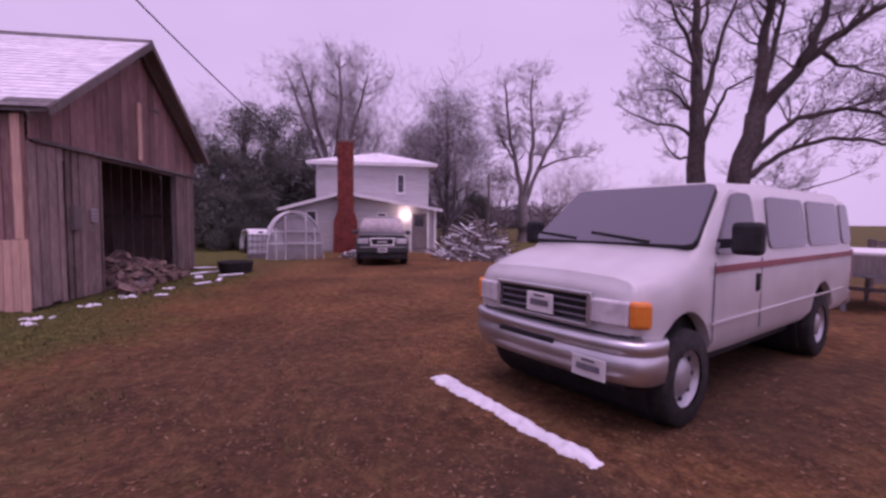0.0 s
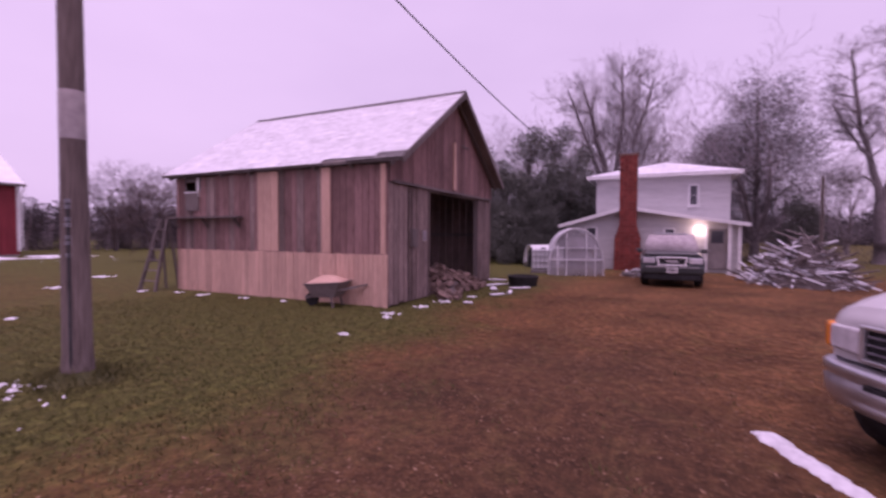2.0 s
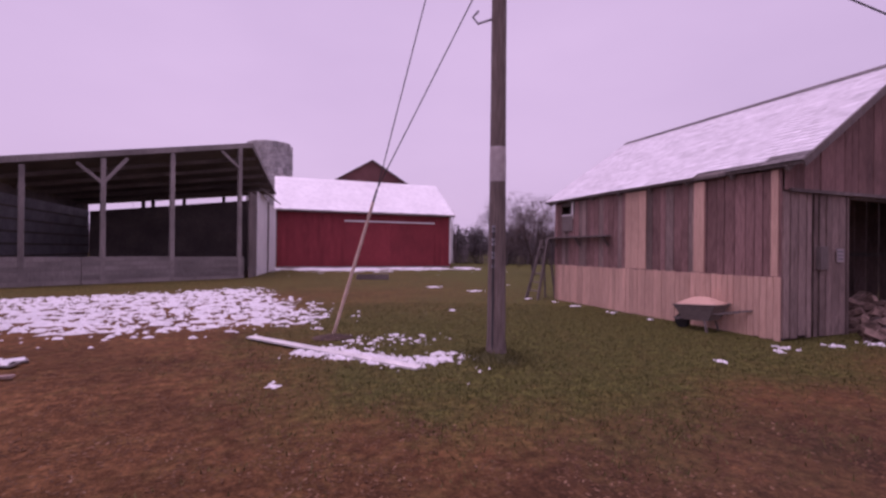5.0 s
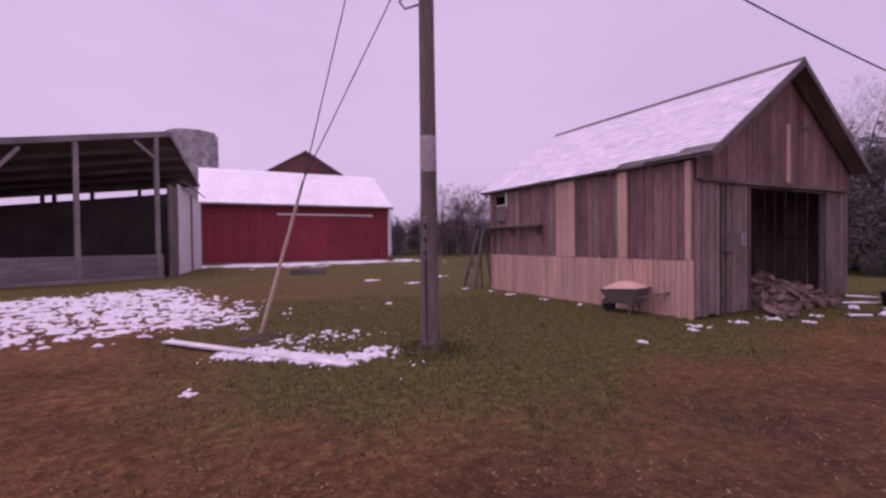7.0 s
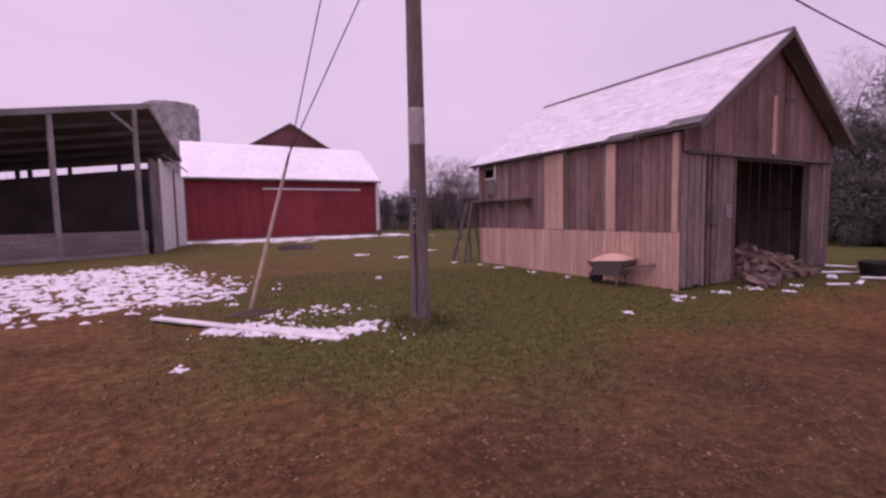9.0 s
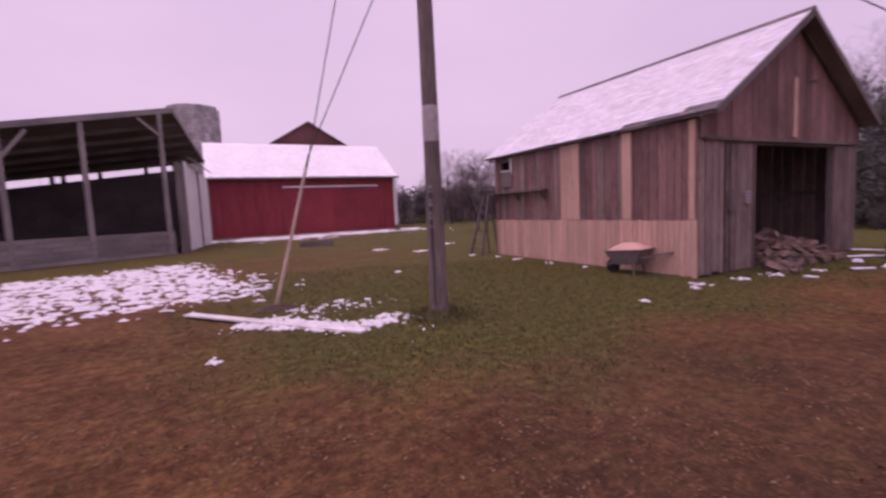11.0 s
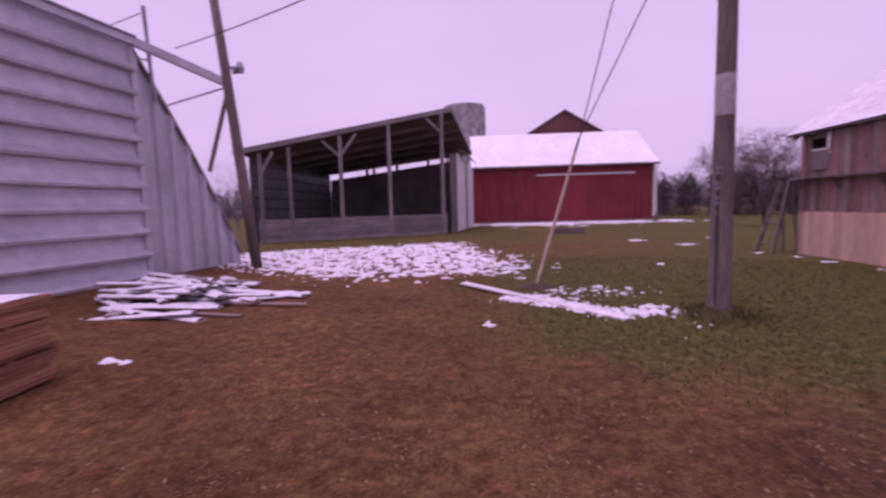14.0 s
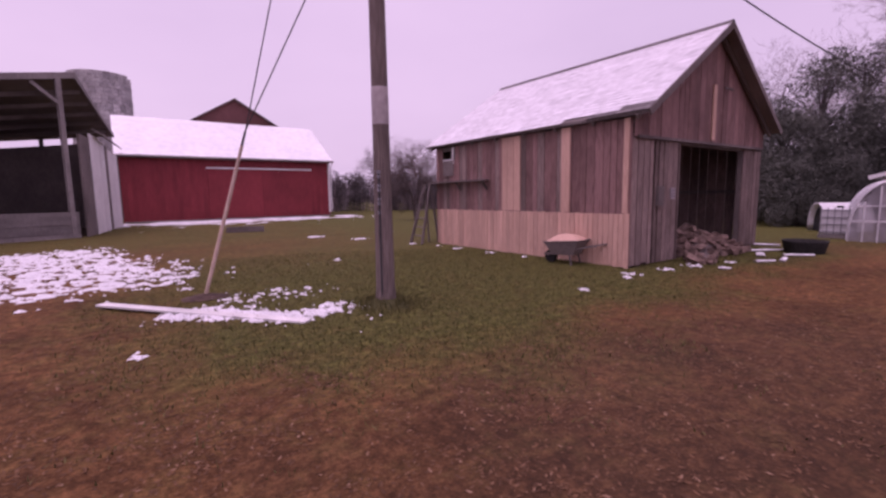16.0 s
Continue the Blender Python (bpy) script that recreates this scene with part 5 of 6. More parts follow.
def build_log_pile(name, cx, cy, w, d, h, count, seed, label, mats, rmin=0.05, rmax=0.11, lmin=0.35, lmax=0.6, power=1.4):
    """A heap of split pieces, each a part, lying over a rounded mound."""
    rng = random.Random(seed)
    root = thing(name, (cx, cy, 0), label, "wood pile")
    shapes = []
    for k in range(6):
        n_s = rng.choice((3, 4, 5))
        ln, r = rng.uniform(lmin, lmax), rng.uniform(rmin, rmax)
        shapes.append(Geo().tube([(-ln / 2, 0, 0), (0, rng.uniform(-0.02, 0.02), rng.uniform(-0.02, 0.02)), (ln / 2, 0, 0)], [r, r * 1.05, r * 0.95], n_s))
    meshes = [[s.mesh("log", m) for s in shapes] for m in mats]
    core = [[(math.cos(a) * w / 2 * r * 0.92, math.sin(a) * d / 2 * r * 0.92, h * 0.8 * (1 - r ** power)) for a in np.linspace(0, 2 * math.pi, 21)] for r in (0.02, 0.25, 0.5, 0.75, 1.0)]
    part("heap_core", Geo().sheet(core), M_DARKWOOD, root)
    for i in range(count):
        r, a = math.sqrt(rng.random()), rng.uniform(0, 2 * math.pi)
        z = max(0.06, h * (1 - r ** power) + rng.uniform(-0.12, 0.05))
        mm = Matrix.Translation((math.cos(a) * w / 2 * r, math.sin(a) * d / 2 * r, z)) @ Euler((rng.uniform(0, 6), rng.uniform(-0.55, 0.55), rng.uniform(0, 6.3))).to_matrix().to_4x4()
        part("log", rng.choice(meshes[0] if rng.random() > (0.34 if len(mats) > 1 else 0) else meshes[-1]), None, root, loc=mm)
    return root


build_log_pile("firewood_heap", 14.3, 7.2, 3.1, 2.8, 0.66, 170, 11, "tumbled heap of split firewood in the shed doorway", [M_LOG], 0.05, 0.12, 0.35, 0.75)
build_log_pile("firewood_heap", 12.15, 5.75, 0.8, 0.7, 0.24, 18, 12, "few split logs lying by the door post", [M_LOG])
build_log_pile("brush_pile", 21.9, -4.6, 4.6, 3.6, 2.45, 300, 13, "tall snow-dusted pile of cut branches and logs", [M_DARKWOOD, M_SNOW], 0.014, 0.042, 0.8, 2.2, 0.62)
build_log_pile("firewood_heap", 22.2, 1.3, 1.3, 0.8, 0.3, 24, 14, "low snowy scatter of scrap wood by the house", [M_GREYWOOD, M_SNOW], 0.03, 0.06, 0.5, 0.9)


def loose_board(x, y, z, length, w, yaw, mat, label, tilt=0.0, snow=True):
    root = thing("loose_board", Matrix.Translation((x, y, z)) @ Euler((0, radians(tilt), radians(yaw))).to_matrix().to_4x4(), label, "board", "loose boards")
    part("plank", Geo().box((0, 0, 0.02), (length, w, 0.035)), mat, root, bevel=0.004)
    if snow:
        rows = [[(length * (u - 0.5) * 0.98, w * (v - 0.5) * 0.95, 0.038 + 0.035 * math.sin(math.pi * v) ** 0.5 * (0.7 + 0.5 * noise.noise((u * 9, x, y)))) for u in cubic(17)] for v in cubic(5)]
        part("snow_cover", Geo().sheet(rows), M_SNOW, root, smooth=True)
    return root


rngb = random.Random(21)
for x, y, ln, w, yaw in ((13.3, 4.75, 0.75, 0.2, -10), (13.95, 4.55, 0.9, 0.22, 20), (15.2, 4.6, 0.8, 0.2, -15), (15.9, 5.5, 2.2, 0.25, 14), (14.6, 5.3, 0.9, 0.4, 30), (17.2, 6.6, 2.6, 0.3, 8), (18.6, 7.6, 1.0, 0.3, 40), (11.4, 4.9, 0.3, 0.16, -20)):
    loose_board(x, y, 0.0, ln * rngb.uniform(0.6, 1.0), w * rngb.uniform(0.5, 0.9), yaw + rngb.uniform(-80, 10), M_GREYWOOD, "short grey board under a crust of snow")
tub = thing("feed_tub", (16.2, 4.75, 0), "low black rubber feed tub with snow in it", "tub")
part("tub", Geo().sheet([[(r * 0.55 * math.cos(a), r * 0.55 * math.sin(a), z) for a in np.linspace(0, 2 * math.pi, 29)] for r, z in ((0.86, 0.0), (0.98, 0.3), (1.02, 0.36), (0.93, 0.36), (0.85, 0.12), (0.02, 0.1))]), M_RUBBER, tub, smooth=True)
part("snow", Geo().sheet([[(r * 0.46 * math.cos(a), r * 0.46 * math.sin(a), 0.26 - 0.08 * r) for a in np.linspace(0, 2 * math.pi, 21)] for r in (0.02, 0.5, 1.0)]), M_SNOW, tub, smooth=True)

# plank lying in the snow beside the guy anchor
loose_board(0.90, 8.22, 0.02, 4.0, 0.19, -51, M_PLATE, "long pale plank lying half under snow", 0.6, snow=False)


# ---- left side: stacked lumber and snowy scrap boards ----
def build_lumber():
    rng = random.Random(31)
    root = thing("lumber_stack", pose(-4.66, 4.42, 0, 0, 0, 4.0), "waist-high stack of rough orange-brown sawn lumber under snow", "lumber stack")
    z = 0.045
    for k, y in enumerate((-0.4, -1.5, -2.6)):
        part("bearer", Geo().box((-0.78, y, 0.02), (1.42, 0.12, 0.05)), M_DARKWOOD, root)
    row = 0
    while z < 0.90:
        t = rng.uniform(0.038, 0.05)
        ends = rng.uniform(-0.06, 0.03) + (0.05 if row in (6, 7) else 0)
        for i in range(6):
            w = 0.245
            e = ends + rng.uniform(-0.03, 0.03)
            side = rng.uniform(-0.015, 0.02)
            part("board", Geo().box((-0.13 - i * 0.25 + side, e - 1.6, z + t / 2), (w, 3.2, t - 0.006)), M_LUMBER, root)
        z += t
        row += 1
        if row % 7 == 0:
            for y in (-0.5, -1.6, -2.7):
                part("sticker", Geo().box((-0.75, y, z + 0.01), (1.5, 0.05, 0.02)), M_LUMBER, root)
            z += 0.022
    snow = [[(-1.48 + 1.46 * u, -3.2 + 3.15 * v, z + 0.012 + 0.05 * (math.sin(math.pi * u) * math.sin(math.pi * v)) ** 0.3 + 0.01 * noise.noise((u * 7, v * 9, 3))) for u in cubic(13)] for v in cubic(21)]
    part("snow_cover", Geo().sheet(snow), M_SNOW, root, "flat white snow on the top boards", smooth=True)


build_lumber()


def build_scrap():
    rng = random.Random(41)
    root = thing("scrap_board_pile", (-6.45, 9.05, 0), "low splayed pile of snow-covered scrap boards", "board pile")
    for k in range(46):
        ln = rng.uniform(1.0, 2.6)
        x, y = rng.gauss(0.0, 0.75), rng.gauss(-0.1, 0.8)
        z = max(0.03, 0.42 * math.exp(-(x * x / 1.8 + y * y / 1.0)) * rng.uniform(0.5, 1.0))
        yaw = rng.gauss(-14, 18)
        mm = Matrix.Translation((x, y, z)) @ Euler((rng.uniform(-0.1, 0.1), rng.uniform(-0.07, 0.07), radians(yaw))).to_matrix().to_4x4()
        w = rng.uniform(0.1, 0.26)
        pl = part("board", Geo().box((0, 0, 0), (ln, w, 0.028)), M_GREYWOOD if rng.random() < 0.7 else M_OLDWOOD, root, loc=mm)
        if rng.random() < 0.78:
            rows = [[(ln * (u - 0.5) * 0.97, w * (v - 0.5), 0.016 + 0.045 * math.sin(math.pi * v) ** 0.5 * max(0, 0.75 + 0.7 * noise.noise((u * 6 + k, k, 1)))) for u in cubic(13)] for v in cubic(5)]
            part("snow_cover", Geo().sheet(rows), M_SNOW, pl, smooth=True)
    for p, q in (((1.2, -0.9, 0.04), (3.2, -1.1, 0.03)), ((0.9, -1.6, 0.03), (2.4, -1.95, 0.03))):
        part("board", Geo().beam(p, q, 0.1, 0.03), M_OLDWOOD, root)


build_scrap()

trough = thing("low_trough", pose(5.5, 26.8, 0, 0, 0, -14), "low dark wooden trough on the grass", "trough")
part("side", Geo().box((0, -0.3, 0.14), (1.9, 0.05, 0.28)), M_DARKWOOD, trough)
part("side", Geo().box((0, 0.3, 0.14), (1.9, 0.05, 0.28)), M_DARKWOOD, trough)
part("end", Geo().box((-0.92, 0, 0.14), (0.05, 0.55, 0.28)), M_DARKWOOD, trough)
part("end", Geo().box((0.92, 0, 0.14), (0.05, 0.55, 0.28)), M_DARKWOOD, trough)
part("bottom", Geo().box((0, 0, 0.03), (1.8, 0.55, 0.05)), M_DARKWOOD, trough)


# ---- by the house: hoop house, hutch, fence, trailer ----
def arch(w, h, k=17):
    return [(w / 2 * math.cos(a), h * math.sin(a) ** 0.75) for a in np.linspace(0, math.pi, k)]


def build_hoop_house():
    root = thing("hoop_house", pose(21.0, 3.66, 0, 0, 0, -74) @ Matrix.Scale(0.95, 4), "small hoop greenhouse under hazy plastic film", "greenhouse")
    W, H, D = 2.45, 2.2, 2.6
    rows = [[(x, y, z + 0.01) for x, z in arch(W, H)] for y in np.linspace(0, D, 5)]
    part("film", Geo().sheet(rows), M_PLASTIC, root, "hazy grey-white plastic film", smooth=True)
    for y in np.linspace(0, D, 5):
        part("hoop", Geo().tube([(x * 1.01, y, z * 1.01) for x, z in arch(W, H)], [0.025] * 17, 6), M_HUTCH, root)
    face = part("front_frame", Geo().beam((-1.2, -0.02, 0.75), (1.2, -0.02, 0.75), 0.05, 0.07), M_HUTCH, root, "pale timber front frame")
    for x, h in ((-0.45, 2.0), (0.45, 2.0), (-0.85, 1.45), (0.85, 1.45)):
        part("stud", Geo().beam((x, -0.02, 0), (x, -0.02, h), 0.05, 0.05, up=(0, 1, 0)), M_HUTCH, face)
    part("stud", Geo().beam((-1.0, -0.02, 1.3), (1.0, -0.02, 1.3), 0.05, 0.05), M_HUTCH, face)
    part("door_film", Geo().box((0, 0.04, 0.9), (0.86, 0.02, 1.8)), M_PLASTIC, face)
    part("end_film", Geo().add([(x, D, z) for x, z in arch(W, H)], [tuple(range(17))]), M_PLASTIC, root)
    part("side_film", Geo().add([(-1.2, 0.05, 0), (-0.45, 0.05, 0), (-0.45, 0.05, 1.95), (-0.9, 0.05, 1.6), (-1.18, 0.05, 0.9)], [(0, 1, 2, 3, 4)]), M_PLASTIC, root)
    part("side_film", Geo().add([(1.2, 0.05, 0), (0.45, 0.05, 0), (0.45, 0.05, 1.95), (0.9, 0.05, 1.6), (1.18, 0.05, 0.9)], [(0, 1, 2, 3, 4)]), M_PLASTIC, root)


build_hoop_house()


def build_hutch():
    root = thing("calf_hutch", pose(25.0, 6.85, 0, 0, 0, -140) @ Matrix.Scale(0.9, 4), "white domed fibreglass calf hutch with a dark open front", "hutch")
    W, H, D = 1.5, 1.35, 2.0
    part("shell", Geo().sheet([[(x, y, z) for x, z in arch(W, H)] for y in np.linspace(0, D, 4)], (0, 0, 0.04)), M_HUTCH, root, smooth=True)
    part("back", Geo().add([(x, D, z) for x, z in arch(W, H)], [tuple(range(17))]), M_HUTCH, root)
    # black sheet across the mouth, standing in for the shade inside
    part("dark_lining", Geo().add([(x * 0.97, 0.25, z * 0.97) for x, z in arch(W, H)], [tuple(range(17))]), M_BLACK, root)


build_hutch()


def build_tote():
    root = thing("caged_tote", pose(22.0, 5.35, 0, 0, 0, 8), "white plastic water tote in a grey wire cage", "water tote")
    part("tank", Geo().box((0, 0, 0.64), (0.9, 1.0, 0.98)), M_HUTCH, root, "cloudy white plastic tank", bevel=0.06)
    part("cap", Geo().tube([(0, 0, 1.12), (0, 0, 1.2)], [0.11, 0.11], 14), M_BLACK, root)
    for k in range(4):
        part("cage_bar", Geo().box((-0.475, 0, 0.25 + 0.27 * k), (0.025, 1.06, 0.025)), M_STEEL, root)
    for k in range(6):
        part("cage_bar", Geo().box((-0.49, -0.5 + 0.2 * k, 0.64), (0.02, 0.025, 1.04)), M_STEEL, root)
    part("pallet", Geo().box((0, 0, 0.07), (1.0, 1.1, 0.14)), M_GREYWOOD, root, "grey pallet base", bevel=0.01)


build_tote()

for x, y, h in ((31.5, -7.65, 5.1),):
    fp = thing("yard_post", (x, y, 0), "plain dark distant wooden post", "post")
    part("shaft", Geo().tube([(0, 0, -0.1), (0, 0, h)], [0.09, 0.07], 10), M_POLE, fp)


def build_fence():
    root = thing("board_fence", pose(10.4, -12.3, 0, 0, 0, -98), "dark four-rail wooden board fence behind the van", "fence")
    for i in range(7):
        part("post", Geo().box((i * 2.2, 0, 0.68), (0.12, 0.12, 1.36), None, 0.96), M_DARKWOOD, root)
    for i in range(6):
        for k in range(4):
            part("rail", Geo().box((1.1 + i * 2.2, -0.08, 0.28 + k * 0.32), (2.18, 0.035, 0.14)), M_DARKWOOD, root)


build_fence()


def build_trailer():
    root = thing("utility_trailer", pose(8.8, -9.9, 0, 0, 0, 118), "white-topped low utility trailer parked behind the van", "trailer")
    part("bed", Geo().box((0, 0, 0.75), (2.4, 1.5, 0.08)), M_STEEL, root, bevel=0.01)
    part("cover", Geo().box((0, 0, 1.16), (2.4, 1.5, 0.07)), M_WHITE, root, "white cover board", bevel=0.02)
    for s in (0.72, -0.72):
        part("side", Geo().box((0, s, 0.95), (2.3, 0.04, 0.36)), M_GREYWOOD, root)
        part("wheel", Geo().tube([(0, s * 1.12 - 0.08, 0.33), (0, s * 1.12 + 0.08, 0.33)], [0.33, 0.33], 20), M_RUBBER, root)
        part("mudguard", Geo().sheet([[(0.42 * math.cos(a), s * 1.12 + o, 0.36 + 0.4 * math.sin(a)) for a in np.linspace(0.1, 3.04, 9)] for o in (-0.12, 0.12)], (0, 0, 0.02)), M_WHITE, root)
    part("tailboard", Geo().box((1.18, 0, 0.95), (0.04, 1.45, 0.36)), M_GREYWOOD, root)
    part("axle", Geo().box((0, 0, 0.36), (0.08, 1.5, 0.08)), M_STEEL, root)
    for x in (-1.0, 1.0):
        part("stand", Geo().box((x, 0, 0.36), (0.08, 0.08, 0.72)), M_STEEL, root)


build_trailer()

# ---- bare trees ----
def unit(v):
    return v.normalized() if v.length > 1e-6 else Vector((0, 0, 1))


def grow(wood, twigs, p, d, length, r, level, rng, lift=0.12, spread=0.8):
    """A limb that wanders, tapers and forks; fine ends go to the twigs."""
    p, d = Vector(p), unit(Vector(d))
    k = 5 if level < 2 else (4 if level < 4 else 3)
    pts, rs = [p.copy()], [r]
    for i in range(k):
        d = unit(d + Vector((rng.gauss(0, 0.16), rng.gauss(0, 0.16), rng.gauss(0, 0.1) + lift * (0.6 if level else 0.2))))
        p = p + d * (length / k)
        pts.append(p.copy())
        rs.append(max(r * (1 - 0.72 * (i + 1) / k), 0.006))
    (wood if level < 2 else twigs).tube(pts, rs, (9, 7, 5, 3, 3, 3)[min(level, 5)], False)
    if level >= 5 or length < 0.3:
        return
    kids = (5, 6, 6, 5, 3)[level]
    for j in range(kids):
        t = 0.3 + 0.7 * (j + rng.random()) / kids
        i = min(int(t * k), k - 1)
        q = pts[i].lerp(pts[i + 1], t * k - i)
        side = Vector((rng.gauss(0, 1), rng.gauss(0, 1), rng.gauss(0.25, 0.5)))
        base = unit(pts[i + 1] - pts[i])
        side = unit(side - base * side.dot(base))
        nd = unit(base * rng.uniform(0.5, 0.9) + side * spread)
        grow(wood, twigs, q, nd, length * rng.uniform(0.42, 0.68), rs[i] * rng.uniform(0.35, 0.55), level + 1, rng, lift, spread)


def limb(wood, twigs, path, r0, r1, rng, shoots, reach):
    """A limb along a given sweep, with shoots all along it."""
    pts = [Vector(q) for q in path]
    fine = []
    for a, b in zip(pts[:-1], pts[1:]):
        for t in (0, 0.34, 0.67):
            fine.append(a.lerp(b, t) + Vector((rng.gauss(0, 0.04), rng.gauss(0, 0.05), rng.gauss(0, 0.04))))
    fine.append(pts[-1])
    m = len(fine)
    rs = [r0 + (r1 - r0) * i / (m - 1) for i in range(m)]
    wood.tube(fine, rs, 10, False)
    for j in range(shoots):
        i = rng.randrange(m // 3, m - 1)
        base = unit(fine[i + 1] - fine[i])
        side = Vector((rng.gauss(0, 1), rng.gauss(0, 1), rng.gauss(0.4, 0.6)))
        nd = unit(base * 0.6 + unit(side - base * side.dot(base)) * 0.9)
        grow(wood, twigs, fine[i], nd, reach * rng.uniform(0.6, 1.1), min(rs[i] * 0.4, 0.06), 2, rng, 0.05)


def big_tree(m, limbs, seed, label, fine=M_TWIG):
    rng = random.Random(seed)
    wood, twigs = Geo(), Geo()
    for path, r0, r1, shoots, reach in limbs:
        limb(wood, twigs, [(x, dy, z) for x, dy, z in path], r0, r1, rng, shoots, reach)
    root = thing("bare_tree", m, label, "tree", "bare trees")
    part("trunk", wood, M_BARK if fine is M_TWIG else M_HAZEBARK, root, "furrowed trunk and limbs", smooth=True)
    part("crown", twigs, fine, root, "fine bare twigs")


big_tree(pose(19.5, -14.4, 0, 0, 0, -98.4), [
    ([(0.1, 0, -0.2), (0.05, 0, 2.5), (-0.1, 0, 5.3), (-0.05, 0, 7.4), (-0.2, 0.1, 9.5), (-0.4, 0, 12.2), (-0.5, 0, 15.5)], 0.50, 0.07, 16, 2.6),
    ([(0.05, 0, 7.0), (0.5, 0.2, 8.2), (0.9, 0.4, 9.4), (1.6, 0.6, 11.5), (2.4, 0.6, 13.8)], 0.16, 0.04, 11, 2.0),
    ([(-0.1, 0, 8.4), (-0.6, -0.2, 9.6), (-1.3, -0.3, 10.7), (-2.3, -0.5, 12.6)], 0.14, 0.03, 9, 1.8),
    ([(-0.1, 0, 6.5), (-0.6, 0.3, 7.3), (-1.2, 0.5, 7.9), (-2.2, 0.8, 8.0)], 0.09, 0.02, 9, 1.3),
    ([(0.1, 0, 5.3), (0.5, -0.3, 6.6), (0.9, -0.5, 7.7), (1.9, -0.7, 8.2)], 0.13, 0.03, 8, 1.3),
    ([(-0.1, 0, 5.6), (-0.9, 0.2, 6.2), (-2.0, 0.3, 6.4), (-3.6, 0.6, 7.3)], 0.09, 0.02, 10, 1.4),
    ([(-0.1, 0, 4.8), (-0.6, 0.3, 4.7), (-1.0, 0.5, 5.1), (-1.6, 0.8, 6.2)], 0.08, 0.02, 7, 1.1),
    ([(-0.2, 0, 9.8), (0.3, 0.4, 11.2), (0.5, 0.5, 13.5)], 0.12, 0.03, 8, 1.8)], 51, "tall bare tree with a straight dark trunk")
big_tree(pose(18.7, -15.6, 0, 0, 0, -98.4), [
    ([(-0.1, 0, -0.2), (0.0, 0, 1.8), (0.25, 0, 3.8), (0.9, 0.1, 6.6)], 0.56, 0.42, 3, 1.5),
    ([(0.85, 0.1, 6.3), (1.2, 0.3, 8.4), (1.35, 0.4, 10.4), (1.7, 0.4, 12.5), (2.0, 0.3, 15.5)], 0.33, 0.06, 13, 2.4),
    ([(0.9, 0.1, 6.5), (2.2, 0, 8.0), (3.1, -0.1, 9.4), (3.6, -0.2, 11.3), (3.9, -0.3, 14)], 0.32, 0.06, 11, 2.2),
    ([(2.6, 0, 8.5), (3.8, -0.2, 9.7), (5.2, -0.5, 10.8), (7.4, -0.9, 11.8), (10, -1.4, 12.6)], 0.2, 0.04, 14, 2.2),
    ([(1.0, 0.1, 7.2), (1.8, 0.5, 9.4), (2.4, 0.7, 11.6), (2.6, 0.8, 14)], 0.17, 0.04, 9, 2.0),
    ([(0.3, 0, 4.2), (1.3, -0.3, 5.4), (2.2, -0.6, 6.3), (4.0, -1.0, 6.6), (5.6, -1.2, 6.2), (8.4, -1.6, 6.6)], 0.17, 0.03, 16, 1.7),
    ([(0.2, 0, 3.4), (0.9, -0.4, 4.2), (1.8, -0.8, 4.9), (3.2, -1.2, 5.4), (4.3, -1.5, 5.2), (5.3, -1.8, 4.9), (8.0, -2.4, 5.3)], 0.14, 0.03, 16, 1.6),
    ([(0.1, 0, 2.4), (1.3, 0.6, 3.0), (2.9, 1.1, 3.5), (3.9, 1.4, 3.2), (7.4, 2.0, 4.3)], 0.11, 0.02, 12, 1.5),
    ([(3.2, 0, 9.5), (4.6, 0.4, 8.9), (6.0, 0.7, 8.8), (8.6, 1.0, 8.3)], 0.12, 0.02, 12, 1.7)], 52, "broad leaning bare tree with sweeping low limbs")


def tree_meshes(seed, height, r, fork, lift, spread, bark, twig):
    rng = random.Random(seed)
    wood, twigs = Geo(), Geo()
    top = Vector((rng.gauss(0, 0.1), rng.gauss(0, 0.1), height * fork))
    wood.tube([(0, 0, -0.15), (0.02, 0.02, height * fork * 0.15), top * 0.6, top], [r * 1.25, r, r * 0.92, r * 0.85], 10, False)
    for j in range(4):
        a = 2 * math.pi * (j + rng.random() * 0.6) / 4
        grow(wood, twigs, top, (math.cos(a) * spread * 0.55, math.sin(a) * spread * 0.55, 1), height * rng.uniform(0.5, 0.64), r * rng.uniform(0.5, 0.68), 1, rng, lift, spread)
    for j in range(5):
        a = rng.uniform(0, 6.28)
        grow(wood, twigs, top * rng.uniform(0.55, 0.95), (math.cos(a), math.sin(a), 0.5), height * 0.25, r * 0.2, 2, rng, lift, spread)
    return wood.mesh("trunk", bark, True), twigs.mesh("crown", twig, False)


# all but the orchard tree wear the haze-paled colours
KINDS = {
    "vase": tree_meshes(61, 15.0, 0.42, 0.2, 0.14, 0.75, M_HAZEBARK, M_HAZETWIG),
    "tall": tree_meshes(62, 16.0, 0.36, 0.3, 0.18, 0.6, M_HAZEBARK, M_HAZETWIG),
    "dense": tree_meshes(63, 13.0, 0.34, 0.12, 0.1, 0.85, M_HAZEBARK, M_HAZETWIG),
    "orchard": tree_meshes(64, 6.0, 0.16, 0.26, 0.02, 1.0, M_BARK, M_TWIG),
}


def spot(ratio, depth):
    """A place at that depth along the drive towards the house, ratio * depth to its right."""
    return 0.83 + depth * (0.989 - 0.146 * ratio), 0.21 + depth * (-0.146 - 0.989 * ratio)


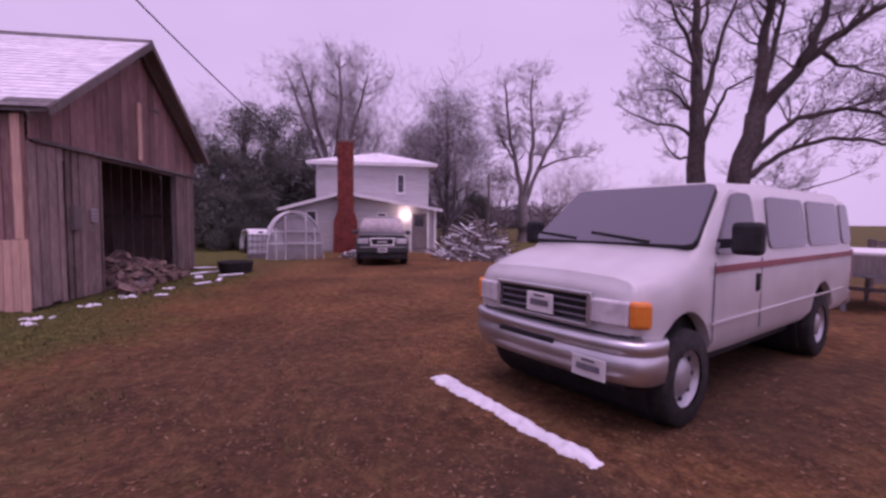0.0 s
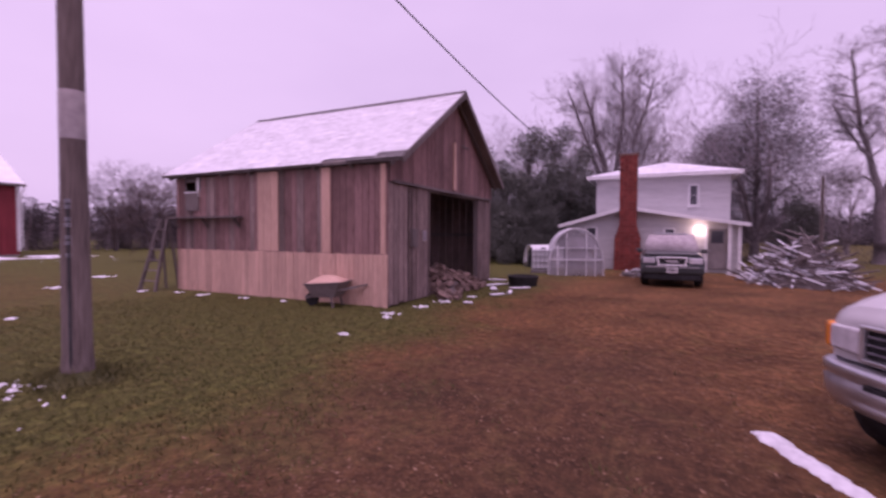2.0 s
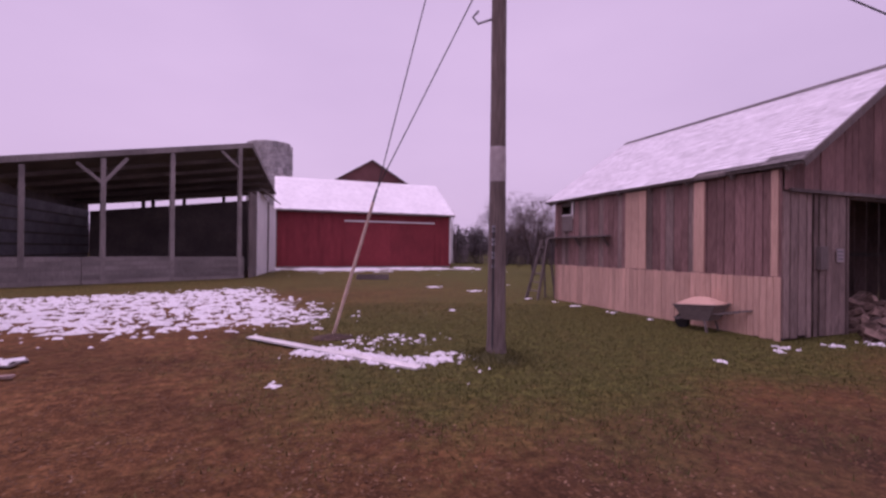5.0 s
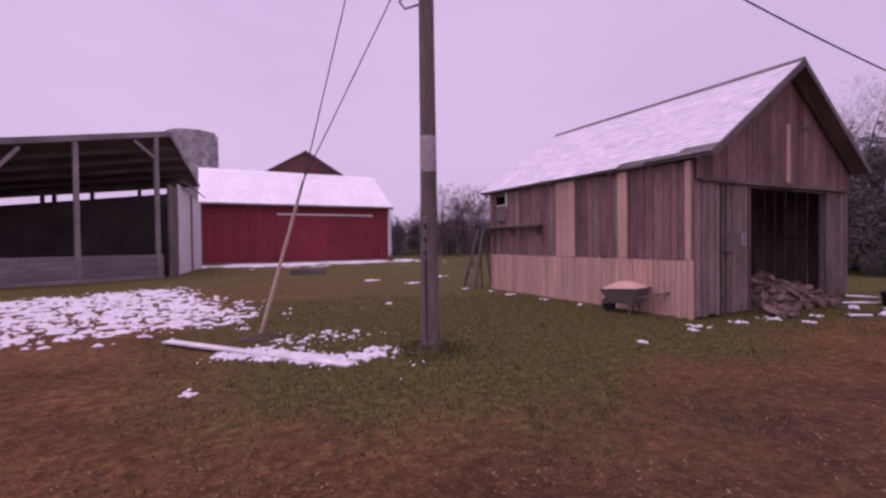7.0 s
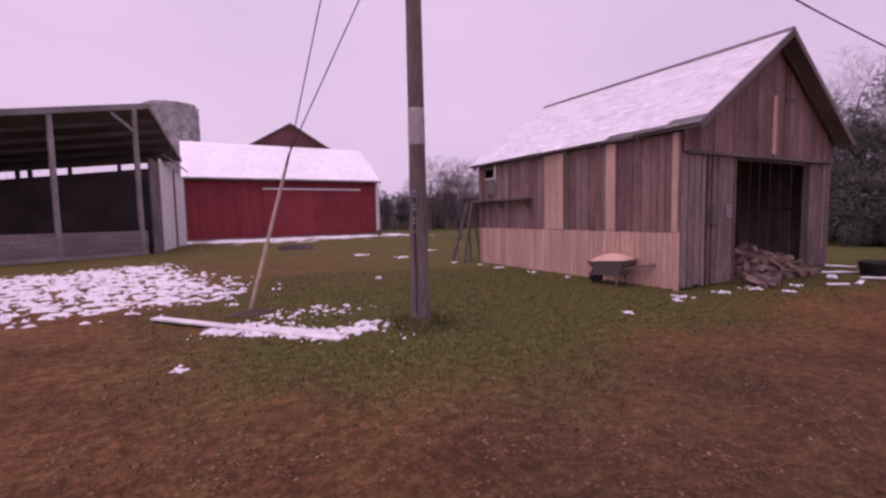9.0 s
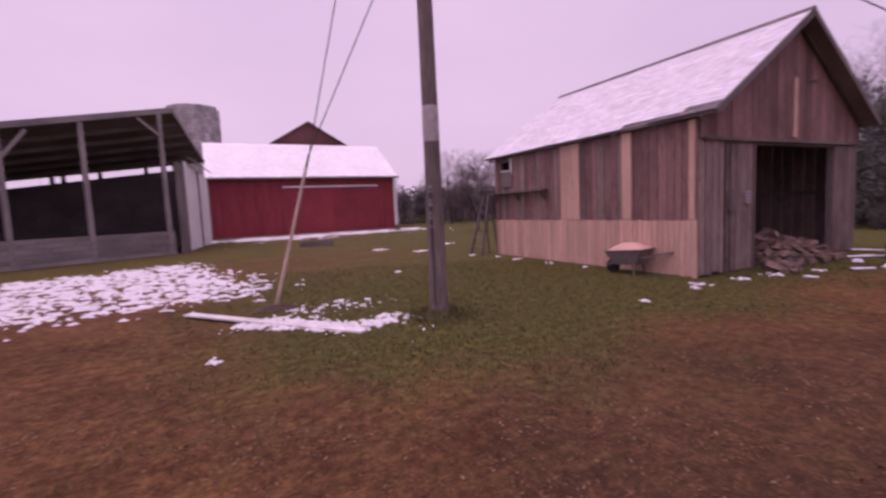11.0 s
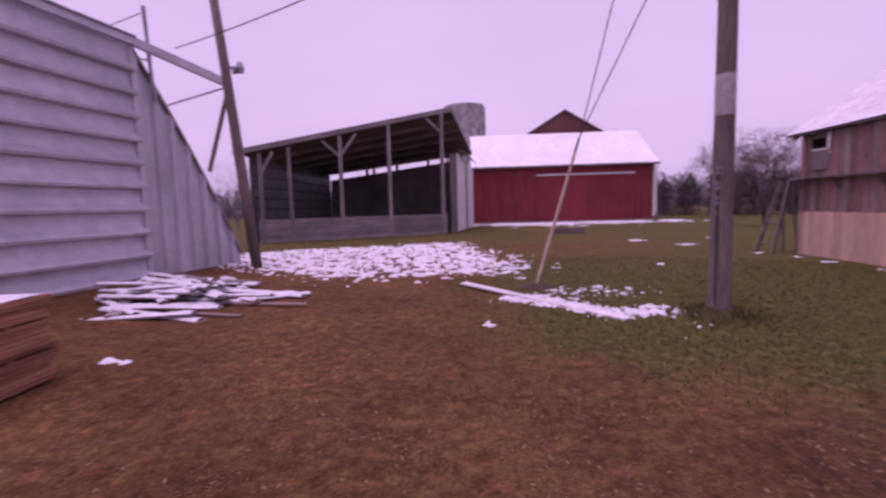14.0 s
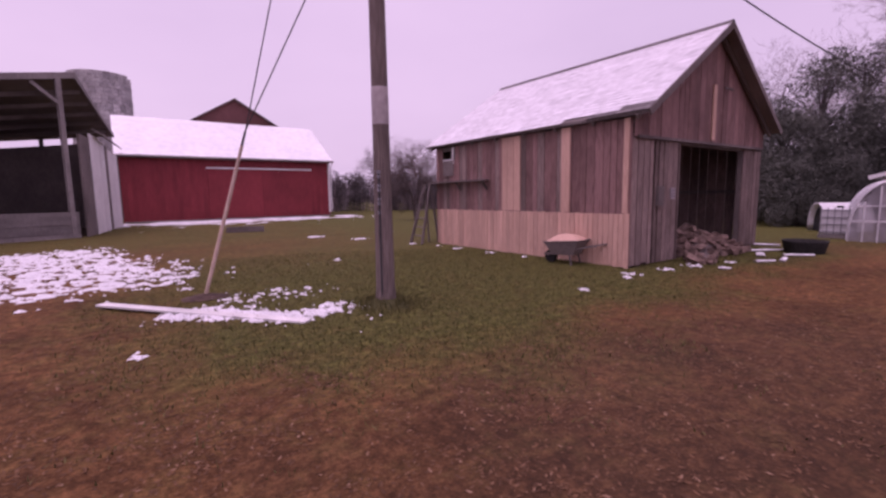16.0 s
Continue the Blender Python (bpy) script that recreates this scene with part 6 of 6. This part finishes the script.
def bare_tree(kind, x, y, s, turn, label, slim=1.0):
    root = thing("bare_tree", Matrix.Translation((x, y, 0)) @ Matrix.Rotation(radians(turn), 4, "Z") @ Matrix.Diagonal((s * slim, s * slim, s, 1)), label, "tree", "bare trees")
    part("trunk", KINDS[kind][0], None, root)
    part("crown", KINDS[kind][1], None, root)


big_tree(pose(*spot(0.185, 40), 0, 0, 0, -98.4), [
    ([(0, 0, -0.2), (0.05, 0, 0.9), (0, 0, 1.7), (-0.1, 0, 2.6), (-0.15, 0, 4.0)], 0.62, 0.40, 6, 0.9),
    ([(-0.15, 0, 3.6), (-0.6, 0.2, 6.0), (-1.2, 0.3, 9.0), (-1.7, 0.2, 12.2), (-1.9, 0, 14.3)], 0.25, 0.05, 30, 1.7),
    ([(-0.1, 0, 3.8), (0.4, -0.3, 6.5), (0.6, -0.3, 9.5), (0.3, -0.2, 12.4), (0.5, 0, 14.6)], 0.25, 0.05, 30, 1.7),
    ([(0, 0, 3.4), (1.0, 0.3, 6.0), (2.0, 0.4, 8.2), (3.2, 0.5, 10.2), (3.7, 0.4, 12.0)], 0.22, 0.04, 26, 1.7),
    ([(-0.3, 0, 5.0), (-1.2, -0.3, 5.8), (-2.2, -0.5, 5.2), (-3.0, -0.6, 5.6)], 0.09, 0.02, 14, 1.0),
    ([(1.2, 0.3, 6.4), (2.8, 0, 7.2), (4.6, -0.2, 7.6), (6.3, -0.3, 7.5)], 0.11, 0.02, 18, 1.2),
    ([(-0.8, 0.2, 7.0), (-2.0, 0.4, 9.0), (-2.8, 0.6, 11.0)], 0.11, 0.03, 18, 1.4)], 53, "bare tree with a stout burled trunk and rising limbs", M_HAZETWIG)
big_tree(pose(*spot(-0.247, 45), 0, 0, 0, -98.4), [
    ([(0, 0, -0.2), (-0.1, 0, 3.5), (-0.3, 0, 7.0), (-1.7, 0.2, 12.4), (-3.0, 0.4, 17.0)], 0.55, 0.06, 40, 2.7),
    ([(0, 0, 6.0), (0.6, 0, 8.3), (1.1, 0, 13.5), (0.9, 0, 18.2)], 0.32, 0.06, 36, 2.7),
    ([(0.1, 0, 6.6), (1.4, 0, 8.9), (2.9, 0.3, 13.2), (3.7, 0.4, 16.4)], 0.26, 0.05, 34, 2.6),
    ([(-0.3, 0, 6.0), (-1.5, 0, 9.0), (-3.4, 0.5, 13.6), (-4.6, 0.6, 16.8)], 0.24, 0.05, 34, 2.6)], 54, "tall round-crowned bare tree standing behind the white house", M_HAZETWIG)
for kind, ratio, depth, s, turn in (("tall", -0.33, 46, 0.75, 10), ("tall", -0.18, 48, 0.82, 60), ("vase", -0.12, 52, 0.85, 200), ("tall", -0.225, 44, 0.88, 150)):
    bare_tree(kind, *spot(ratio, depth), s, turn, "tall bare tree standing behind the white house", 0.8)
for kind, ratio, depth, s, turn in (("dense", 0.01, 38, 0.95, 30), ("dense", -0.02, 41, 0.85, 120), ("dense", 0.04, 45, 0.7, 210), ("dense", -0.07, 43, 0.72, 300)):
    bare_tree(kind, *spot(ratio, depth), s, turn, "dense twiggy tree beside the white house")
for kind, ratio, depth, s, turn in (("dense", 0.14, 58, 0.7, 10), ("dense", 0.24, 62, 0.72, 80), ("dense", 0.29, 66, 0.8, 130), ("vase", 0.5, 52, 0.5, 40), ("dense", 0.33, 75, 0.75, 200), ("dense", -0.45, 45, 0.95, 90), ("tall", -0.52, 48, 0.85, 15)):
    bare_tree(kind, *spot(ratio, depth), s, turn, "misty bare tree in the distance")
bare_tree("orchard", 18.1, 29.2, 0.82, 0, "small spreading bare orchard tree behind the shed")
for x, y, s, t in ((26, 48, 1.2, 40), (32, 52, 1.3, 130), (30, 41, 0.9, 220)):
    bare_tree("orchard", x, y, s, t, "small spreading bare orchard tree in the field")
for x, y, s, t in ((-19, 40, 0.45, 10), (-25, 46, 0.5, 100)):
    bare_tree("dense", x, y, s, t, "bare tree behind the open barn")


# ---- dark evergreens between shed and house ----
def leaf_cloud(rng, blobs, count, size):
    """Many small leaf triangles through a lumpy crown, thinner towards its edge."""
    v = []
    f = []
    tot = sum(b[3] ** 2 for b in blobs)
    for bx, by, bz, br in blobs:
        for _ in range(int(count * br * br / tot)):
            d = Vector((rng.gauss(0, 1), rng.gauss(0, 1), rng.gauss(0, 1))).normalized()
            q = Vector((bx, by, bz)) + d * br * (rng.random() ** 0.38) * (1 + 0.25 * noise.noise(d * 2.1 + Vector((bx, by, bz))))
            a = Vector((rng.gauss(0, 1), rng.gauss(0, 1), rng.gauss(0, 0.6))).normalized() * size * rng.uniform(0.6, 1.5)
            b = Vector((rng.gauss(0, 1), rng.gauss(0, 1), rng.gauss(0, 1))).normalized() * size * 0.5
            k = len(v)
            v += [tuple(q - a), tuple(q + b), tuple(q + a)]
            f.append((k, k + 1, k + 2))
    return v, f


def evergreen_meshes(seed, h, count=24000, clumps=40, leaf=M_EVERGREEN):
    rng = random.Random(seed)
    blobs = []
    for k in range(clumps):
        z = h * rng.uniform(0.08, 0.97)
        w = h * 0.30 * (1.05 - 0.75 * z / h)
        a = rng.uniform(0, 6.28)
        q = rng.random() ** 0.6
        blobs.append((math.cos(a) * w * q * 1.5, math.sin(a) * w * q * 1.5, z, w * rng.uniform(0.35, 0.7) + 0.25))
    g1 = Geo()
    g1.v, g1.f = leaf_cloud(rng, blobs, count, 0.115 if h < 10 else 0.085)
    wood = Geo()
    wood.tube([(0, 0, -0.1), (0.1, 0, h * 0.5), (0.05, 0.1, h * 0.9)], [0.2, 0.13, 0.03], 7, False)
    for b in blobs[:18]:
        wood.tube([(0.05, 0, b[2] * 0.7), (b[0], b[1], b[2])], [0.06, 0.015], 4, False)
    return wood.mesh("trunk", M_BARK, True), g1.mesh("crown", leaf)


EVER = [evergreen_meshes(71, 8.5), evergreen_meshes(72, 9.5), evergreen_meshes(73, 7.0), evergreen_meshes(74, 13.2, 52000, 70, M_HAZEHEDGE)]
for ratio, depth, k, s, turn in ((-0.57, 29, 0, 1.0, 0), (-0.50, 27, 2, 0.95, 50), (-0.44, 30, 1, 0.95, 140), (-0.385, 33, 1, 1.05, 220), (-0.34, 31, 0, 1.0, 300), (-0.30, 36, 2, 1.0, 80), (-0.64, 32, 1, 0.9, 20), (-0.72, 30, 2, 1.1, 200),
                                 (-0.8, 36, 0, 1.1, 100), (-0.9, 38, 1, 1.0, 20), (-0.40, 26.5, 2, 0.55, 10), (-0.47, 25.5, 2, 0.5, 190), (-0.055, 41, 3, 0.8, 60), (0.012, 39, 3, 1.0, 10), (0.075, 34, 2, 0.6, 40)):
    x, y = spot(ratio, depth)
    root = thing("evergreen_tree", Matrix.Translation((x, y, 0)) @ Matrix.Rotation(radians(turn), 4, "Z") @ Matrix.Scale(s, 4), "dark ragged evergreen tree near the white house", "tree", "dark evergreens")
    part("trunk", EVER[k][0], None, root)
    part("crown", EVER[k][1], None, root)


# ---- far hedgerow round the fields ----
def hedgerow():
    rng = random.Random(81)
    g2 = Geo()
    v, f = [], []
    sticks = Geo()
    for k in range(330):
        a = radians(-52 + 165 * k / 330 + rng.uniform(-0.3, 0.3))
        dist = 128 + 16 * math.sin(k * 0.05) + rng.uniform(-8, 8)
        h = 7.4 + 2.4 * noise.noise((k * 0.07, 0, 0)) + (rng.uniform(2, 5) if rng.random() < 0.10 else 0)
        x, y = dist * math.sin(a), dist * math.cos(a)
        bl = [(x + rng.gauss(0, 1.4), y + rng.gauss(0, 1.4), h * (0.12 + 0.72 * j / 4), 2.0 + 0.45 * rng.random()) for j in range(4)]
        vv, ff = leaf_cloud(rng, bl, 430, 0.55)
        o = len(v)
        v += vv
        f += [tuple(i + o for i in t) for t in ff]
        if k % 2 == 0:
            for _ in range(5):
                q = (x + rng.gauss(0, 2.0), y + rng.gauss(0, 2.0))
                sticks.tube([(q[0], q[1], 0), (q[0] + rng.gauss(0, 0.6), q[1] + rng.gauss(0, 0.6), h * rng.uniform(0.6, 1.05))], [0.10, 0.02], 3, False)
    for k in range(46):
        t = k / 45
        x, y = 20 + 34 * t + rng.gauss(0, 1.2), 58 - 12 * t + rng.gauss(0, 1.5)
        h = 4.6 + 1.2 * noise.noise((k * 0.3, 5, 0))
        bl = [(x + rng.gauss(0, 0.7), y + rng.gauss(0, 0.7), h * (0.12 + 0.75 * j / 4), 0.95 + 0.3 * rng.random()) for j in range(5)]
        vv, ff = leaf_cloud(rng, bl, 720, 0.24)
        o = len(v)
        v += vv
        f += [tuple(i + o for i in q) for q in ff]
        for _ in range(7):
            q = (x + rng.gauss(0, 1.0), y + rng.gauss(0, 1.0))
            sticks.tube([(q[0], q[1], 0), (q[0] + rng.gauss(0, 0.5), q[1] + rng.gauss(0, 0.5), h * rng.uniform(0.7, 1.12))], [0.05, 0.01], 3, False)
    g2.v, g2.f = v, f
    tagged(part("far_hedgerow", g2, M_HAZEHEDGE), "long misty winter hedgerow edging the far field", "hedge", kind="stuff")
    tagged(part("hedgerow_stems", sticks, M_HAZETWIG), "thin bare stems standing above the far hedgerow", "hedge", kind="stuff")


hedgerow()


# ---- snow lying in patches ----
def snow_patch(name, x0, x1, y0, y1, step, field, label, depth=0.05):
    nx, ny = int((x1 - x0) / step), int((y1 - y0) / step)
    val = [[field(x0 + i * step, y0 + j * step) for i in range(nx)] for j in range(ny)]
    idx = {}
    gg = Geo()

    def vert(i, j):
        if (i, j) not in idx:
            w = val[j][i]
            x, y = x0 + i * step, y0 + j * step
            z = ground_z(x, y) + (min(depth, 0.012 + 0.16 * w) + 0.008 * noise.noise((x * 8, y * 8, 3)) if w > 0 else -0.02)
            idx[(i, j)] = len(gg.v)
            gg.v.append((x, y, z))
        return idx[(i, j)]

    for j in range(ny - 1):
        for i in range(nx - 1):
            if max(val[j][i], val[j][i + 1], val[j + 1][i], val[j + 1][i + 1]) > 0:
                gg.f.append((vert(i, j), vert(i + 1, j), vert(i + 1, j + 1), vert(i, j + 1)))
    return tagged(part(name, gg, M_SNOW, smooth=True), label, "snow", kind="stuff")


def fbm(x, y, s, seed):
    return noise.noise((x * s, y * s, seed)) + 0.55 * noise.noise((x * s * 2.3, y * s * 2.3, seed + 3)) + 0.3 * noise.noise((x * s * 5.1, y * s * 5.1, seed + 5))


def barn_snow(x, y):
    near = 10.6 + 0.035 * (x + 2) ** 2 - 0.35 * min(0, x + 4)
    m = smoothstep(near - 1.2, near + 1.4, y) * smoothstep(24.5 + 0.5 * x, 21.0 + 0.3 * x, y) * smoothstep(3.4, 0.0, x + 0.25 * (y - 14)) * smoothstep(-12.5, -9.5, x)
    return -0.97 + 0.80 * m + 0.55 * fbm(x * 0.6, y * 1.2, 3.0, 1) + 0.75 * fbm(x * 0.6, y * 1.2, 7.5, 21)


def plank_snow(x, y):
    d1 = abs((x - 1.1) * 0.656 + (y - 7.95) * 0.755)
    along = (x - 1.1) * 0.755 - (y - 7.95) * 0.656
    m = smoothstep(0.75, 0.05, d1) * smoothstep(1.7, 1.0, abs(along - 0.35)) + 0.75 * smoothstep(0.75, 0.2, math.hypot(x - 2.85, y - 7.25)) + 0.6 * smoothstep(1.6, 0.3, math.hypot((x - 2.2) * 0.8, y - 8.9)) + 0.5 * smoothstep(0.5, 0.1, math.hypot(x - 3.1, y - 6.3))
    return -0.86 + 1.0 * min(m, 1) + 0.45 * fbm(x, y, 4.2, 9) + 0.6 * fbm(x, y, 9.5, 29)


def far_snow(x, y):
    m = smoothstep(36, 40, y) * smoothstep(43.4, 42.2, y) * smoothstep(-3, 0, x) * smoothstep(21, 17, x) + 0.5 * smoothstep(33, 36, y) * smoothstep(1, 4, x) * smoothstep(16, 8, x)
    return -0.72 + 0.72 * min(m, 1) + 0.85 * fbm(x * 0.45, y * 1.2, 1.3, 4)


def scatter_snow(x, y):
    m = 0.0
    for cx, cy, r in ((0.1, 6.5, 0.11), (7.04, 5.55, 0.08), (9.3, 5.9, 0.15), (8.8, 5.75, 0.10), (10.4, 5.75, 0.13), (9.3, 12.5, 0.15), (9.45, 10.9, 0.11), (9.4, 9.4, 0.08), (9.3, 13.6, 0.11), (9.0, 14.9, 0.15), (11.4, 5.6, 0.15), (1.0, 10.6, 0.11), (2.2, 12.2, 0.10), (5.0, 12.6, 0.11), (8.3, 18.2, 0.24), (11, 21, 0.29), (7.2, 20.5, 0.24), (-4.5, 4.95, 0.09), (-4.3, 4.9, 0.06), (5.9, -1.5, 0.09), (12.6, 5.3, 0.10), (6.2, -3.9, 0.09), (5.9, -3.6, 0.09)):
        d = math.hypot(x - cx, (y - cy))
        m = max(m, 1.2 - d / (1.7 * r))
    return (min(m, 1) * 0.5 + 0.6 * fbm(x, y, 8, 6) - 0.42) * 0.7 if m > 0 else -1


def strip_snow(x, y):
    ax, ay, bx, by = 5.42, -0.49, 3.70, -1.28
    t = ((x - ax) * (bx - ax) + (y - ay) * (by - ay)) / ((bx - ax) ** 2 + (by - ay) ** 2)
    d = abs((x - ax) * (by - ay) - (y - ay) * (bx - ax)) / math.hypot(bx - ax, by - ay)
    w = 0.105 - 0.03 * t + 0.05 * noise.noise((t * 7, 2, 2)) + 0.03 * noise.noise((x * 13, y * 13, 2))
    return (w - d) * smoothstep(-0.06, 0.02, t) * smoothstep(1.06, 0.98, t) * (3 + 1.5 * noise.noise((x * 9, y * 9, 8))) if -0.1 < t < 1.1 else -1


snow_patch("snow_patch", -12.5, 4.2, 9, 24.5, 0.055, barn_snow, "broken white snow patches before the open barn")
snow_patch("snow_patch", -1.2, 4.6, 5.6, 10.4, 0.034, plank_snow, "thin ragged snow round a fallen plank", 0.035)
snow_patch("snow_patch", -3, 21, 31, 43.9, 0.16, far_snow, "thin snow along the foot of the red barn")
snow_patch("snow_clumps", -5, 13, -4.4, 22, 0.045, scatter_snow, "small scattered clumps of snow on the turf", 0.04)
snow_patch("snow_ridge", 3.3, 5.9, -1.8, 0.0, 0.022, strip_snow, "long narrow ridge of snow left beside the van", 0.11)


# ---- turf blades and leaf litter ----
def litter():
    rng = random.Random(91)
    gv, gf, lv, lf = [], [], [], []
    n_try = 0
    while len(gf) < 42000 and n_try < 400000:
        n_try += 1
        r = 2.6 + 12.5 * rng.random() ** 0.8
        a = radians(rng.uniform(-30, 100))
        x, y = 0.4 + r * math.sin(a), 0.2 + r * math.cos(a)
        w = greenness(x, y) + 0.35 * fbm(x, y, 1.6, 2)
        if rng.random() > w - 0.1 or (SX0 - 0.1 < x < SX1 and SY0 < y < SY1):
            continue
        h = rng.uniform(0.025, 0.07)
        b = rng.uniform(0, 6.28)
        dx, dy = math.cos(b) * 0.007, math.sin(b) * 0.007
        lx, ly = rng.gauss(0, 0.025), rng.gauss(0, 0.025)
        z = ground_z(x, y) - 0.005
        k = len(gv)
        gv += [(x - dx, y - dy, z), (x + dx, y + dy, z), (x + lx, y + ly, z + h)]
        gf.append((k, k + 1, k + 2))
    for _ in range(1500):
        a, r = rng.uniform(0, 6.283), rng.uniform(0.13, 0.75)
        x, y = PX + r * math.cos(a), PY + r * math.sin(a)
        b, h = rng.uniform(0, 6.28), rng.uniform(0.06, 0.17) * (1.15 - r)
        dx, dy = math.cos(b) * 0.008, math.sin(b) * 0.008
        z = 0.09 * max(0.0, 1 - r / 0.46) - 0.01
        k = len(gv)
        gv += [(x - dx, y - dy, z), (x + dx, y + dy, z), (x + rng.gauss(0, 0.04), y + rng.gauss(0, 0.04), z + h)]
        gf.append((k, k + 1, k + 2))
    # curled dead leaves, thick on the drive and thinning out into the turf and the distance
    n_try = 0
    while len(lf) < 45000 and n_try < 400000:
        n_try += 1
        x, y = rng.uniform(-6, 12), rng.uniform(-4.5, 9)
        far = math.hypot(x - 1, y - 1)
        if rng.random() > 1.25 - 0.1 * far or greenness(x, y) + 0.5 * fbm(x, y, 1.1, 5) > 0.35 + rng.random() * 0.5 or (SX0 - 0.1 < x < SX1 and SY0 < y < SY1):
            continue
        drift = 0.5 + 0.9 * fbm(x, y, 1.7, 15)
        if rng.random() > drift:
            continue
        s = rng.uniform(0.012, 0.030)
        m = Euler((rng.gauss(0, 0.12), rng.gauss(0, 0.12), rng.uniform(0, 6.28))).to_matrix()
        c = Vector((x, y, ground_z(x, y) + 0.0015 + rng.random() * 0.003))
        k = len(lv)
        lv += [tuple(c + m @ Vector(q)) for q in ((-s, 0, 0.12 * s), (0, -0.42 * s, 0), (s, 0, 0.14 * s), (0, 0.42 * s, 0))]
        lf.append((k, k + 1, k + 2, k + 3))
    g3, g4 = Geo(), Geo()
    g3.v, g3.f, g4.v, g4.f = gv, gf, lv, lf
    tagged(part("grass_blades", g3, M_GRASS), "short thin winter grass over the yard", "grass", kind="stuff")
    tagged(part("leaf_litter", g4, M_LEAF), "brown dead leaves strewn over the yard", "leaves", kind="stuff")


litter()
